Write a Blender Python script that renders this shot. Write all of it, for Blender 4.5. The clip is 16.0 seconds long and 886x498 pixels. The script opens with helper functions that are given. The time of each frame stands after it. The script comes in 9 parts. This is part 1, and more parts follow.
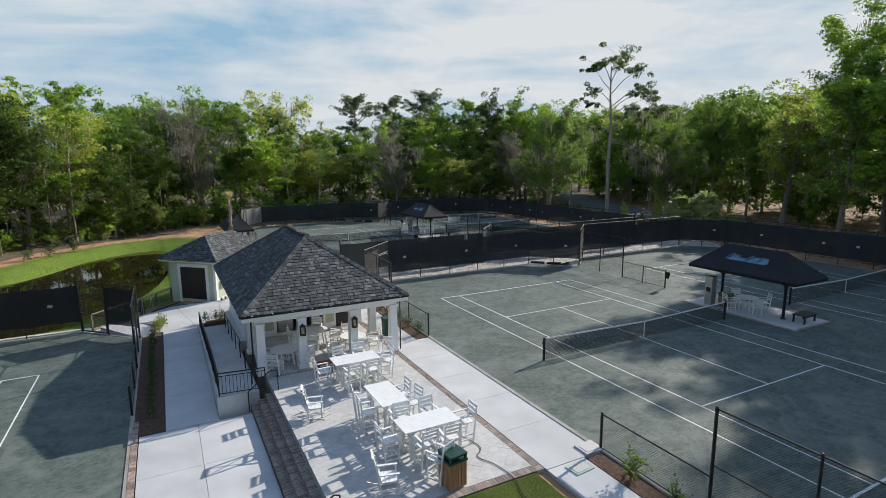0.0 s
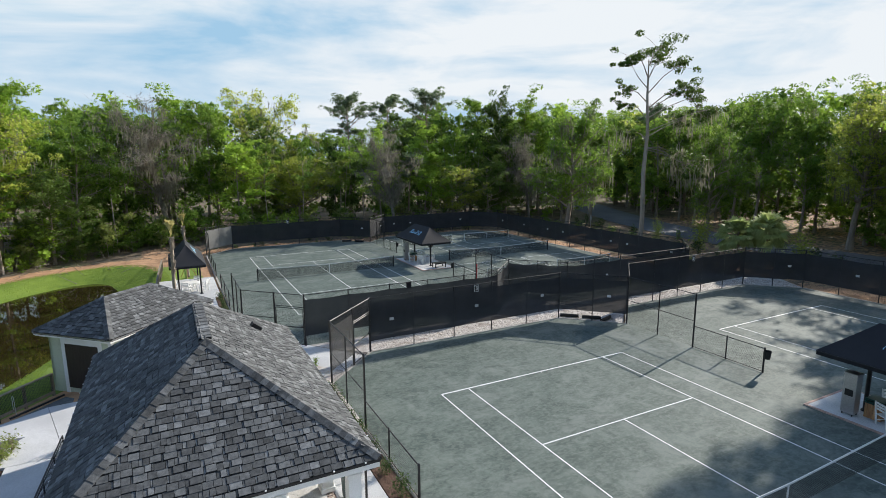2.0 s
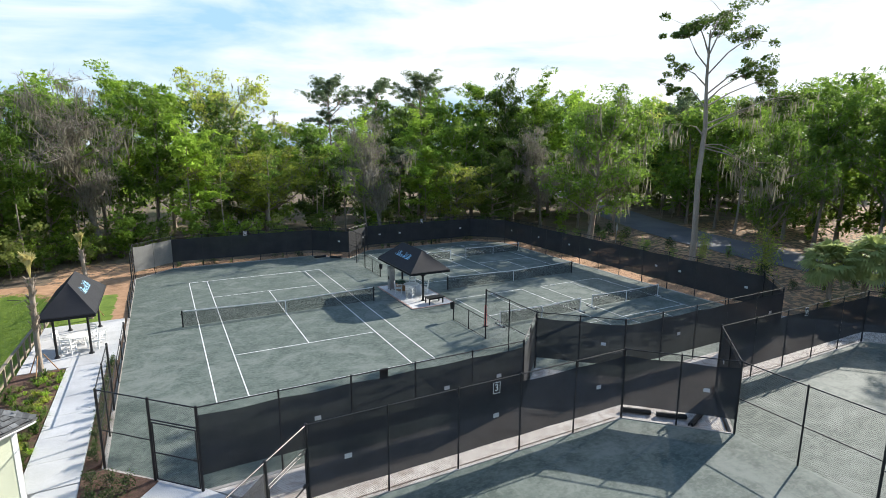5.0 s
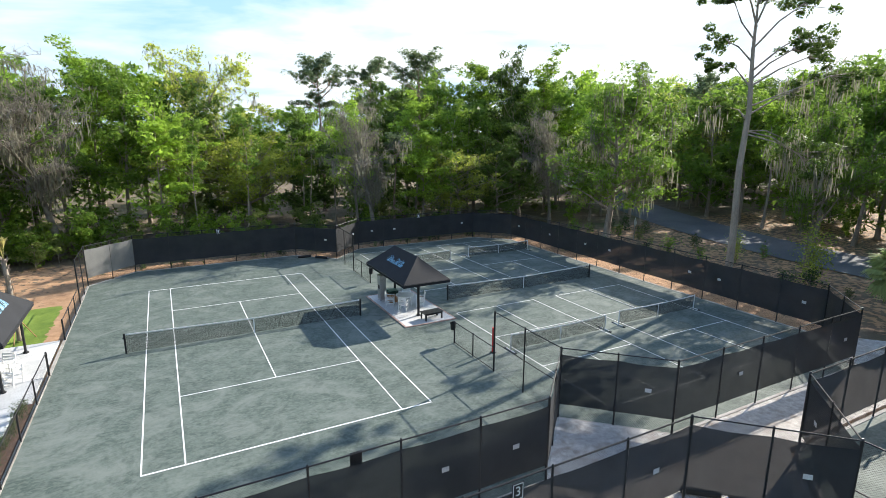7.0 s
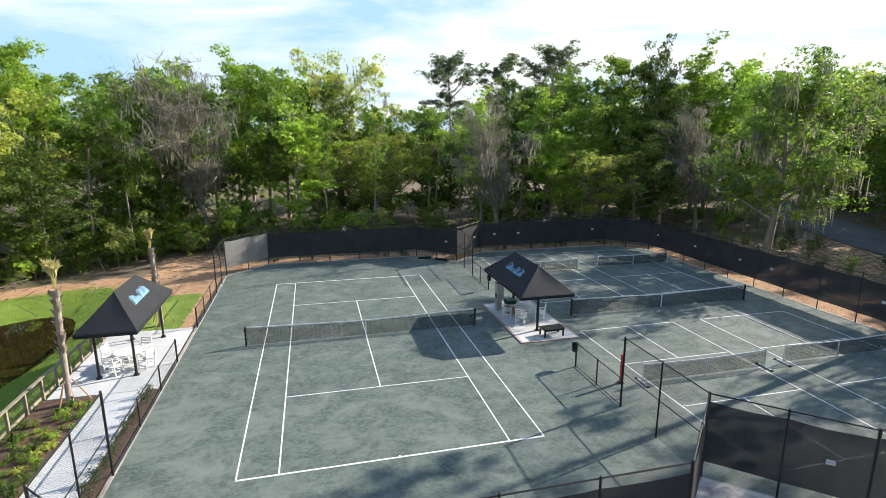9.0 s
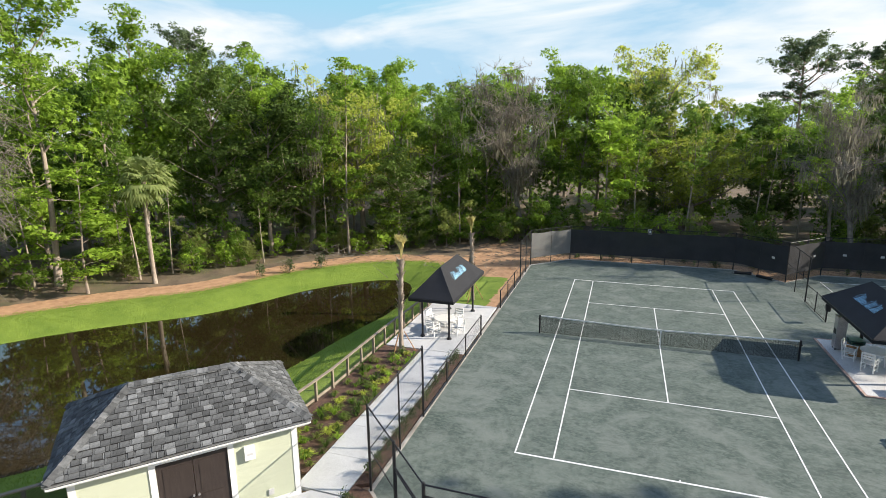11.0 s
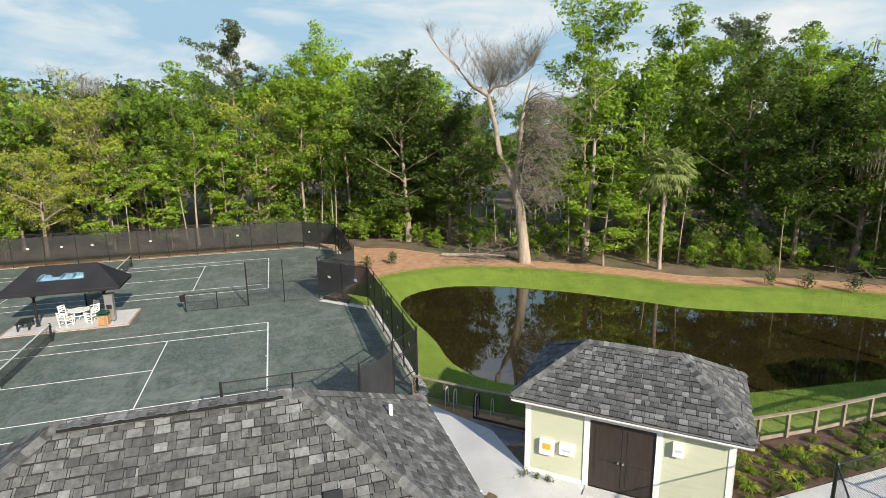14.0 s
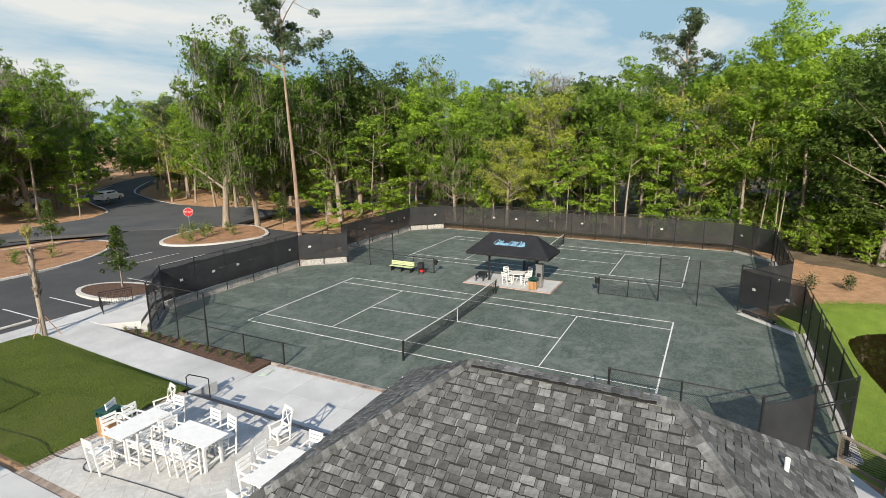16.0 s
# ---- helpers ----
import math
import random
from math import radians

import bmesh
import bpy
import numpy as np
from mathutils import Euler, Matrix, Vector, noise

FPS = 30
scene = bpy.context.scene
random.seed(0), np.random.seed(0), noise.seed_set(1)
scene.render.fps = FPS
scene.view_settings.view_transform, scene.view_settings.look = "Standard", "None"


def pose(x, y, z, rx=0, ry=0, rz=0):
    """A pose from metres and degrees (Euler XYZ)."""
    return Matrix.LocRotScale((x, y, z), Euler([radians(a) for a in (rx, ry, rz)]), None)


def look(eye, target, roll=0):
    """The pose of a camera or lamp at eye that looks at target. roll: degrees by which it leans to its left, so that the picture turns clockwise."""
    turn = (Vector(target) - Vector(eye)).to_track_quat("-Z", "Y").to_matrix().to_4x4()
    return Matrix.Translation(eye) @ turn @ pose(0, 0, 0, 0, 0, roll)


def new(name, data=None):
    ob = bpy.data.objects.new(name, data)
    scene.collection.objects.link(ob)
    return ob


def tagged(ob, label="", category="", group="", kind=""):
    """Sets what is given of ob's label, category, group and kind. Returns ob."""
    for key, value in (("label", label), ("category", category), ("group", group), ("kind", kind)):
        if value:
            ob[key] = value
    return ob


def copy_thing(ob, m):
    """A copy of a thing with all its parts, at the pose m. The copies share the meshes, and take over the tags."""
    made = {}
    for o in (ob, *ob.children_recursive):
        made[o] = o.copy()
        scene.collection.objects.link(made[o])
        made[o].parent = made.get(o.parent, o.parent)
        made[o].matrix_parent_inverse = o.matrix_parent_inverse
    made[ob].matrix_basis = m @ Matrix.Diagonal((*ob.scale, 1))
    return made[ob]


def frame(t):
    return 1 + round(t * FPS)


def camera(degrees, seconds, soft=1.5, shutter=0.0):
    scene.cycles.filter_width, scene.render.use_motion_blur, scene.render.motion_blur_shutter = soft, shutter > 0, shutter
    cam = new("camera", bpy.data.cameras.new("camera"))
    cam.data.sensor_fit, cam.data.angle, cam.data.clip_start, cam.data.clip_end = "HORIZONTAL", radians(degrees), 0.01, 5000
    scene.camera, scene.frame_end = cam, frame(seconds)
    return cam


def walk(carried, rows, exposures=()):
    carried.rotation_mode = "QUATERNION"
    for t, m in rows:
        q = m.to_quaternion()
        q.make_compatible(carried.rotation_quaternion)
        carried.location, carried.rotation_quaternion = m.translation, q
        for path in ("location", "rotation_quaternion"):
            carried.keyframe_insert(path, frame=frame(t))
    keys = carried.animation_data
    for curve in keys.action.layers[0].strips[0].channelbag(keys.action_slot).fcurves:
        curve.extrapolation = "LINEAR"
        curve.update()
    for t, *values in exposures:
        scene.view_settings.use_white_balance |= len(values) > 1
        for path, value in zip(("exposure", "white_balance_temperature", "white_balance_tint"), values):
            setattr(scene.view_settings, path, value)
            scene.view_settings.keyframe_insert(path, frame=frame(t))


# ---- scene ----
cam = camera(79.5, 16.0, soft=0.7)
ROWS = [
    (0.0, -18.368, -58.238, 9.407, -27.74, -9.83, 0.40),
    (0.5, -17.015, -55.844, 9.604, -27.62, -9.93, 0.47),
    (1.0, -15.592, -53.225, 9.935, -27.48, -9.92, 0.44),
    (1.5, -14.230, -50.503, 10.340, -27.44, -9.98, 0.32),
    (2.0, -12.880, -47.967, 10.783, -27.38, -10.00, 0.34),
    (2.5, -11.696, -45.578, 11.067, -27.50, -10.03, 0.34),
    (3.0, -10.560, -43.361, 11.101, -27.55, -10.03, 0.31),
    (3.5, -9.588, -41.278, 11.136, -27.66, -10.07, 0.13),
    (4.0, -8.635, -39.428, 11.200, -27.75, -10.09, 0.01),
    (4.5, -7.726, -37.731, 11.275, -27.78, -10.44, -0.09),
    (5.0, -6.861, -36.163, 11.350, -27.78, -11.00, -0.15),
    (5.5, -6.042, -34.699, 11.415, -27.76, -11.63, -0.19),
    (6.0, -5.270, -33.315, 11.459, -27.73, -12.19, -0.21),
    (6.5, -4.544, -31.986, 11.474, -27.71, -12.56, -0.19),
    (7.0, -3.865, -30.688, 11.448, -27.71, -12.59, -0.16),
    (7.5, -3.191, -29.489, 11.402, -27.04, -12.50, -0.13),
    (8.0, -2.802, -28.837, 11.310, -23.79, -12.44, -0.12),
    (8.5, -2.592, -28.564, 11.265, -19.35, -12.45, -0.02),
    (9.0, -2.507, -28.559, 11.255, -13.79, -12.51, 0.14),
    (9.5, -2.492, -28.707, 11.272, -7.15, -12.58, 0.32),
    (10.0, -2.495, -28.898, 11.306, 0.51, -12.64, 0.48),
    (10.5, -2.464, -29.017, 11.347, 9.12, -12.65, 0.59),
    (11.0, -2.345, -28.951, 11.386, 18.64, -12.58, 0.61),
    (11.5, -2.157, -28.891, 11.336, 27.42, -12.53, 0.67),
    (12.0, -2.058, -28.787, 11.269, 35.37, -12.43, 0.62),
    (12.5, -1.940, -28.581, 11.185, 43.27, -12.32, 0.53),
    (13.0, -1.796, -28.283, 11.058, 52.96, -12.19, 0.50),
    (13.5, -1.644, -27.906, 10.953, 63.01, -12.06, 0.59),
    (14.0, -1.501, -27.705, 10.843, 72.37, -12.04, 0.80),
    (14.5, -1.590, -27.565, 10.805, 82.01, -12.05, 0.79),
    (15.0, -1.587, -27.482, 10.874, 93.63, -12.11, 0.65),
    (15.5, -1.648, -27.371, 10.922, 105.99, -12.23, 0.53),
    (16.0, -1.611, -27.205, 10.916, 116.98, -12.40, 0.49),
]

walk(cam, [(t, pose(x, y, z, 90 + pitch, roll, yaw)) for t, x, y, z, yaw, pitch, roll in ROWS],
     exposures=[(0.0, 0.87, 6500, 10), (2.0, 1.14, 6450, 10), (4.0, 1.38, 6450, 10), (7.0, 1.7, 6500, 9), (10.5, 1.45, 6800, 11), (14.0, 1.19, 7000, 10), (15.0, 1.18, 7000, 10), (16.0, 1.03, 7000, 9)])

# ---- world, sun ----
SUN_AZ = math.atan2(0.965, 0.26)          # clockwise from +y
SUN_EL = radians(27.5)
world = bpy.data.worlds.new("sky")
scene.world = world
world.use_nodes = True
wn, wl = world.node_tree.nodes, world.node_tree.links
wn.clear()
w_out = wn.new("ShaderNodeOutputWorld")
w_bg = wn.new("ShaderNodeBackground")
w_sky = wn.new("ShaderNodeTexSky")
w_sky.sky_type = 'NISHITA'
w_sky.sun_disc = False
w_sky.sun_elevation, w_sky.sun_rotation = SUN_EL, SUN_AZ
w_sky.dust_density, w_sky.air_density, w_sky.ozone_density = 0.5, 1.0, 1.0
w_tc = wn.new("ShaderNodeTexCoord")
w_map = wn.new("ShaderNodeMapping")
w_map.inputs["Scale"].default_value = (1.0, 1.6, 5.0)
w_map.inputs["Rotation"].default_value = (0, 0, radians(35))
w_noise = wn.new("ShaderNodeTexNoise")
w_noise.inputs["Scale"].default_value = 1.5
w_noise.inputs["Detail"].default_value = 8.0
w_noise.inputs["Roughness"].default_value = 0.55
w_noise.inputs["Distortion"].default_value = 0.6
w_ramp = wn.new("ShaderNodeValToRGB")
w_ramp.color_ramp.elements[0].position, w_ramp.color_ramp.elements[1].position = 0.38, 0.62
w_mix = wn.new("ShaderNodeMixRGB")
w_mix.inputs["Color2"].default_value = (3.6, 3.78, 3.92, 1)
wl.new(w_tc.outputs["Generated"], w_map.inputs["Vector"])
wl.new(w_map.outputs["Vector"], w_noise.inputs["Vector"])
# the cloud cover thickens towards the east
w_sep = wn.new("ShaderNodeSeparateXYZ")
w_east = wn.new("ShaderNodeMath")
w_east.operation = 'MULTIPLY_ADD'
w_east.inputs[1].default_value = 0.07
wl.new(w_tc.outputs["Generated"], w_sep.inputs["Vector"])
wl.new(w_sep.outputs["X"], w_east.inputs[0])
w_wisp = wn.new("ShaderNodeTexNoise")
w_wisp.inputs["Scale"].default_value, w_wisp.inputs["Detail"].default_value, w_wisp.inputs["Distortion"].default_value = 5.0, 6.0, 1.0
w_sum = wn.new("ShaderNodeMath")
w_sum.operation = 'MULTIPLY_ADD'
w_sum.inputs[1].default_value = 0.22
w_less = wn.new("ShaderNodeMath")
w_less.operation = 'SUBTRACT'
w_less.inputs[1].default_value = 0.11
wl.new(w_map.outputs["Vector"], w_wisp.inputs["Vector"])
wl.new(w_wisp.outputs["Fac"], w_sum.inputs[0])
wl.new(w_noise.outputs["Fac"], w_sum.inputs[2])
wl.new(w_sum.outputs[0], w_less.inputs[0])
wl.new(w_less.outputs[0], w_east.inputs[2])
wl.new(w_east.outputs[0], w_ramp.inputs["Fac"])
# and thins out overhead
w_high = wn.new("ShaderNodeMapRange")
w_high.inputs["From Min"].default_value, w_high.inputs["From Max"].default_value = 0.3, 0.8
w_high.inputs["To Min"].default_value, w_high.inputs["To Max"].default_value = 1.0, 0.3
w_thin = wn.new("ShaderNodeMath")
w_thin.operation = 'MULTIPLY'
wl.new(w_sep.outputs["Z"], w_high.inputs["Value"])
wl.new(w_high.outputs["Result"], w_thin.inputs[0])
wl.new(w_ramp.outputs["Color"], w_thin.inputs[1])
wl.new(w_thin.outputs[0], w_mix.inputs["Fac"])
w_tint = wn.new("ShaderNodeMixRGB")
w_tint.blend_type = 'MULTIPLY'
w_tint.inputs["Fac"].default_value = 1.0
w_tint.inputs["Color2"].default_value = (0.60, 0.80, 1.0, 1)
# thin haze keeps the sky near the sun from growing much brighter than the rest
w_veil = wn.new("ShaderNodeMixRGB")
w_veil.blend_type = 'DARKEN'
w_veil.inputs["Fac"].default_value = 1.0
w_veil.inputs["Color2"].default_value = (1.55, 2.5, 3.35, 1)
wl.new(w_sky.outputs["Color"], w_tint.inputs["Color1"])
wl.new(w_tint.outputs["Color"], w_veil.inputs["Color1"])
wl.new(w_veil.outputs["Color"], w_mix.inputs["Color1"])
wl.new(w_mix.outputs["Color"], w_bg.inputs["Color"])
w_bg.inputs["Strength"].default_value = 0.108
wl.new(w_bg.outputs["Background"], w_out.inputs["Surface"])

sun_data = bpy.data.lights.new("sun", 'SUN')
sun_data.energy, sun_data.angle, sun_data.color = 3.3, radians(0.6), (1.0, 0.935, 0.84)
sun = new("sun", sun_data)
sun_dir = Vector((math.sin(SUN_AZ) * math.cos(SUN_EL), math.cos(SUN_AZ) * math.cos(SUN_EL), math.sin(SUN_EL)))
sun.matrix_world = look(sun_dir * 100, (0, 0, 0))


# ---- materials ----
def mat(name, c1, c2=None, scale=3.0, fine=40.0, c3=None, rough=0.7, metal=0.0, bump=0.2, dist=0.01, island=0.0, rnd=0.0,
        coords="Object", tones=None, swirl=0.0, sharp=0.0, trans=0.0, stretch=None, spec=0.4):
    """A two-scale procedural surface: broad patches c1 to c2, fine grain, and variation by piece."""
    m = bpy.data.materials.new(name)
    m.use_nodes = True
    n, l = m.node_tree.nodes, m.node_tree.links
    b = n["Principled BSDF"]
    c2 = c2 or tuple(min(1, c * 1.25) for c in c1[:3])
    tc = n.new("ShaderNodeTexCoord")
    src = tc.outputs[coords]
    mp = n.new("ShaderNodeMapping")
    if stretch:
        mp.inputs["Scale"].default_value = stretch
    l.new(src, mp.inputs["Vector"])
    n1 = n.new("ShaderNodeTexNoise")
    n1.inputs["Scale"].default_value, n1.inputs["Detail"].default_value = scale, 5
    n1.inputs["Roughness"].default_value = 0.6
    n2 = n.new("ShaderNodeTexNoise")
    n2.inputs["Scale"].default_value, n2.inputs["Detail"].default_value = fine, 4
    n1.inputs["Distortion"].default_value = swirl
    n2.inputs["Distortion"].default_value = swirl * 0.7
    for t in (n1, n2):
        l.new(mp.outputs["Vector"], t.inputs["Vector"])
    r1 = n.new("ShaderNodeValToRGB")
    r1.color_ramp.elements[0].position, r1.color_ramp.elements[1].position = 0.32 + sharp, 0.68 - sharp
    r1.color_ramp.elements[0].color, r1.color_ramp.elements[1].color = (*c1[:3], 1), (*c2[:3], 1)
    l.new(n1.outputs["Fac"], r1.inputs["Fac"])
    mx = n.new("ShaderNodeMixRGB")
    mx.blend_type = 'OVERLAY'
    mx.inputs["Fac"].default_value = 0.5
    l.new(r1.outputs["Color"], mx.inputs["Color1"])
    l.new(n2.outputs["Fac"], mx.inputs["Color2"])
    col = mx.outputs["Color"]
    if c3:
        n3 = n.new("ShaderNodeTexNoise")
        n3.inputs["Scale"].default_value, n3.inputs["Detail"].default_value = scale * 0.37, 6
        l.new(mp.outputs["Vector"], n3.inputs["Vector"])
        r3 = n.new("ShaderNodeValToRGB")
        r3.color_ramp.elements[0].position, r3.color_ramp.elements[1].position = 0.5 + sharp * 0.4, 0.72 - sharp
        l.new(n3.outputs["Fac"], r3.inputs["Fac"])
        m3 = n.new("ShaderNodeMixRGB")
        m3.inputs["Color2"].default_value = (*c3[:3], 1)
        l.new(r3.outputs["Color"], m3.inputs["Fac"])
        l.new(col, m3.inputs["Color1"])
        col = m3.outputs["Color"]
    if island or rnd:
        hs = n.new("ShaderNodeHueSaturation")
        mr = n.new("ShaderNodeMapRange")
        v = island or rnd
        mr.inputs["To Min"].default_value, mr.inputs["To Max"].default_value = 1 - v, 1 + v
        if island:
            g = n.new("ShaderNodeNewGeometry")
            l.new(g.outputs["Random Per Island"], mr.inputs["Value"])
        else:
            g = n.new("ShaderNodeObjectInfo")
            l.new(g.outputs["Random"], mr.inputs["Value"])
        if tones:
            rp = n.new("ShaderNodeValToRGB")
            rp.color_ramp.interpolation = 'CONSTANT'
            els = rp.color_ramp.elements
            for i, (ps, tv) in enumerate(tones):
                e = els[i] if i < 2 else els.new(ps)
                e.position, e.color = ps, (tv / 4, tv / 4, tv / 4, 1)
            l.new(g.outputs["Random Per Island" if island else "Random"], rp.inputs["Fac"])
            m4 = n.new("ShaderNodeMath")
            m4.operation = 'MULTIPLY'
            m4.inputs[1].default_value = 4.0
            l.new(rp.outputs["Color"], m4.inputs[0])
            l.new(m4.outputs[0], hs.inputs["Value"])
        else:
            l.new(mr.outputs["Result"], hs.inputs["Value"])
        l.new(col, hs.inputs["Color"])
        col = hs.outputs["Color"]
    l.new(col, b.inputs["Base Color"])
    b.inputs["Roughness"].default_value, b.inputs["Metallic"].default_value = rough, metal
    b.inputs["Specular IOR Level"].default_value = spec
    if bump:
        bp = n.new("ShaderNodeBump")
        bp.inputs["Strength"].default_value, bp.inputs["Distance"].default_value = bump, dist
        l.new(n2.outputs["Fac"], bp.inputs["Height"])
        l.new(bp.outputs["Normal"], b.inputs["Normal"])
    if trans:
        out = n["Material Output"]
        tr = n.new("ShaderNodeBsdfTransparent")
        ms = n.new("ShaderNodeMixShader")
        ms.inputs["Fac"].default_value = trans
        l.new(b.outputs["BSDF"], ms.inputs[1])
        l.new(tr.outputs["BSDF"], ms.inputs[2])
        l.new(ms.outputs["Shader"], out.inputs["Surface"])
    return m


def leaf_mat(name, c1, c2, glow=0.45, rough=0.55, holes=0.0):
    """Leaves: each one its own tint, light passes through; holes: the fineness of the gaps that break a spray into leaves."""
    m = bpy.data.materials.new(name)
    m.use_nodes = True
    n, l = m.node_tree.nodes, m.node_tree.links
    b = n["Principled BSDF"]
    g = n.new("ShaderNodeNewGeometry")
    oi = n.new("ShaderNodeObjectInfo")
    add = n.new("ShaderNodeMath")
    add.operation = 'MULTIPLY_ADD'
    add.inputs[1].default_value = 0.55
    l.new(g.outputs["Random Per Island"], add.inputs[0])
    sc = n.new("ShaderNodeMath")
    sc.operation = 'MULTIPLY'
    sc.inputs[1].default_value = 0.45
    l.new(oi.outputs["Random"], sc.inputs[0])
    l.new(sc.outputs[0], add.inputs[2])
    r = n.new("ShaderNodeValToRGB")
    r.color_ramp.elements[0].color, r.color_ramp.elements[1].color = (*c1, 1), (*c2, 1)
    l.new(add.outputs[0], r.inputs["Fac"])
    l.new(r.outputs["Color"], b.inputs["Base Color"])
    b.inputs["Roughness"].default_value = rough
    b.inputs["Specular IOR Level"].default_value = 0.12
    tl = n.new("ShaderNodeBsdfTranslucent")
    hs = n.new("ShaderNodeHueSaturation")
    hs.inputs["Value"].default_value, hs.inputs["Saturation"].default_value = 1.9, 1.0
    l.new(r.outputs["Color"], hs.inputs["Color"])
    l.new(hs.outputs["Color"], tl.inputs["Color"])
    ms = n.new("ShaderNodeMixShader")
    ms.inputs["Fac"].default_value = glow
    l.new(b.outputs["BSDF"], ms.inputs[1])
    l.new(tl.outputs["BSDF"], ms.inputs[2])
    if holes:
        tc = n.new("ShaderNodeTexCoord")
        hn = n.new("ShaderNodeTexNoise")
        hn.inputs["Scale"].default_value, hn.inputs["Detail"].default_value = holes, 1.0
        l.new(tc.outputs["Object"], hn.inputs["Vector"])
        gap = n.new("ShaderNodeMath")
        gap.operation = 'GREATER_THAN'
        gap.inputs[1].default_value = 0.56
        l.new(hn.outputs["Fac"], gap.inputs[0])
        tr = n.new("ShaderNodeBsdfTransparent")
        mh = n.new("ShaderNodeMixShader")
        l.new(gap.outputs[0], mh.inputs["Fac"])
        l.new(ms.outputs["Shader"], mh.inputs[1])
        l.new(tr.outputs["BSDF"], mh.inputs[2])
        l.new(mh.outputs["Shader"], n["Material Output"].inputs["Surface"])
    else:
        l.new(ms.outputs["Shader"], n["Material Output"].inputs["Surface"])
    return m


def net_mat(name, color, cell, wire, rough=0.6):
    """Crossed wires of a given spacing, open between (local x along, z up)."""
    m = bpy.data.materials.new(name)
    m.use_nodes = True
    n, l = m.node_tree.nodes, m.node_tree.links
    b = n["Principled BSDF"]
    b.inputs["Base Color"].default_value = (*color, 1)
    b.inputs["Roughness"].default_value = rough
    tc = n.new("ShaderNodeTexCoord")
    sp = n.new("ShaderNodeSeparateXYZ")
    l.new(tc.outputs["Object"], sp.inputs["Vector"])

    def op(kind, a, c=None):
        k = n.new("ShaderNodeMath")
        k.operation = kind
        for i, v in enumerate((a, c)):
            if v is None:
                continue
            if isinstance(v, (int, float)):
                k.inputs[i].default_value = v
            else:
                l.new(v, k.inputs[i])
        return k.outputs[0]

    x, z = sp.outputs["X"], sp.outputs["Z"]
    lines = []
    for kind in ('ADD', 'SUBTRACT'):
        f = op('FRACT', op('DIVIDE', op(kind, x, z), cell))
        lines.append(op('LESS_THAN', f, wire))
    on = op('MAXIMUM', lines[0], lines[1])
    tr = n.new("ShaderNodeBsdfTransparent")
    ms = n.new("ShaderNodeMixShader")
    l.new(on, ms.inputs["Fac"])
    l.new(tr.outputs["BSDF"], ms.inputs[1])
    l.new(b.outputs["BSDF"], ms.inputs[2])
    l.new(ms.outputs["Shader"], n["Material Output"].inputs["Surface"])
    return m


M = {}
M["court"] = mat("clay_court", (0.070, 0.093, 0.080), (0.108, 0.136, 0.118), scale=1.4, fine=7, swirl=0.5, c3=(0.143, 0.169, 0.149), rough=0.75, bump=0.35, dist=0.012, coords="Object", spec=0.22)
_n, _l = M["court"].node_tree.nodes, M["court"].node_tree.links
_b = _n["Principled BSDF"]
_col = _b.inputs["Base Color"].links[0].from_socket
_tc = _n.new("ShaderNodeTexCoord")
for _sc, _sz, _dist, _lo, _hi, _shade in (((1.0, 1.0, 1.0), 0.10, 0.8, 0.42, 0.6, (0.064, 0.088, 0.076, 1)), ((1.0, 2.6, 1.0), 0.7, 1.0, 0.47, 0.68, (0.185, 0.213, 0.19, 1)),
                                           ((2.4, 1.0, 1.0), 1.2, 1.2, 0.48, 0.68, (0.056, 0.077, 0.066, 1)), ((1.0, 1.0, 1.0), 0.38, 1.4, 0.5, 0.62, (0.20, 0.222, 0.201, 1)), ((1.0, 1.0, 1.0), 0.55, 1.8, 0.52, 0.62, (0.05, 0.069, 0.06, 1)),
                                           ((1.0, 1.6, 1.0), 4.5, 0.6, 0.47, 0.6, (0.165, 0.188, 0.168, 1))):
    # drag-broom swirls of pale dust, broad darker patches, and mottles painting in sun dapples
    _mp = _n.new("ShaderNodeMapping")
    _mp.inputs["Scale"].default_value = _sc
    _tx = _n.new("ShaderNodeTexNoise")
    _tx.inputs["Scale"].default_value, _tx.inputs["Detail"].default_value, _tx.inputs["Distortion"].default_value = _sz, 6, _dist
    _tx.inputs["Roughness"].default_value = 0.62
    _rp = _n.new("ShaderNodeValToRGB")
    _rp.color_ramp.elements[0].position, _rp.color_ramp.elements[1].position = _lo, _hi
    _rp.color_ramp.elements[1].color = (0.46, 0.46, 0.46, 1)
    _mx = _n.new("ShaderNodeMixRGB")
    _mx.inputs["Color2"].default_value = _shade
    _l.new(_tc.outputs["Object"], _mp.inputs["Vector"])
    _l.new(_mp.outputs["Vector"], _tx.inputs["Vector"])
    _l.new(_tx.outputs["Fac"], _rp.inputs["Fac"])
    _l.new(_rp.outputs["Color"], _mx.inputs["Fac"])
    _l.new(_col, _mx.inputs["Color1"])
    _col = _mx.outputs["Color"]
_l.new(_col, _b.inputs["Base Color"])
M["line"] = mat("line_tape", (0.60, 0.61, 0.60), (0.74, 0.74, 0.73), scale=1.5, rough=0.6, bump=0.05)
M["concrete"] = mat("concrete", (0.46, 0.465, 0.465), (0.56, 0.562, 0.56), scale=0.8, fine=30, c3=(0.41, 0.413, 0.415), rough=0.85, bump=0.12, rnd=0.05)
M["patio"] = mat("shell_paver", (0.43, 0.426, 0.415), (0.54, 0.533, 0.517), scale=5, fine=38, c3=(0.39, 0.384, 0.372), rough=0.85, bump=0.5, dist=0.008, rnd=0.06)
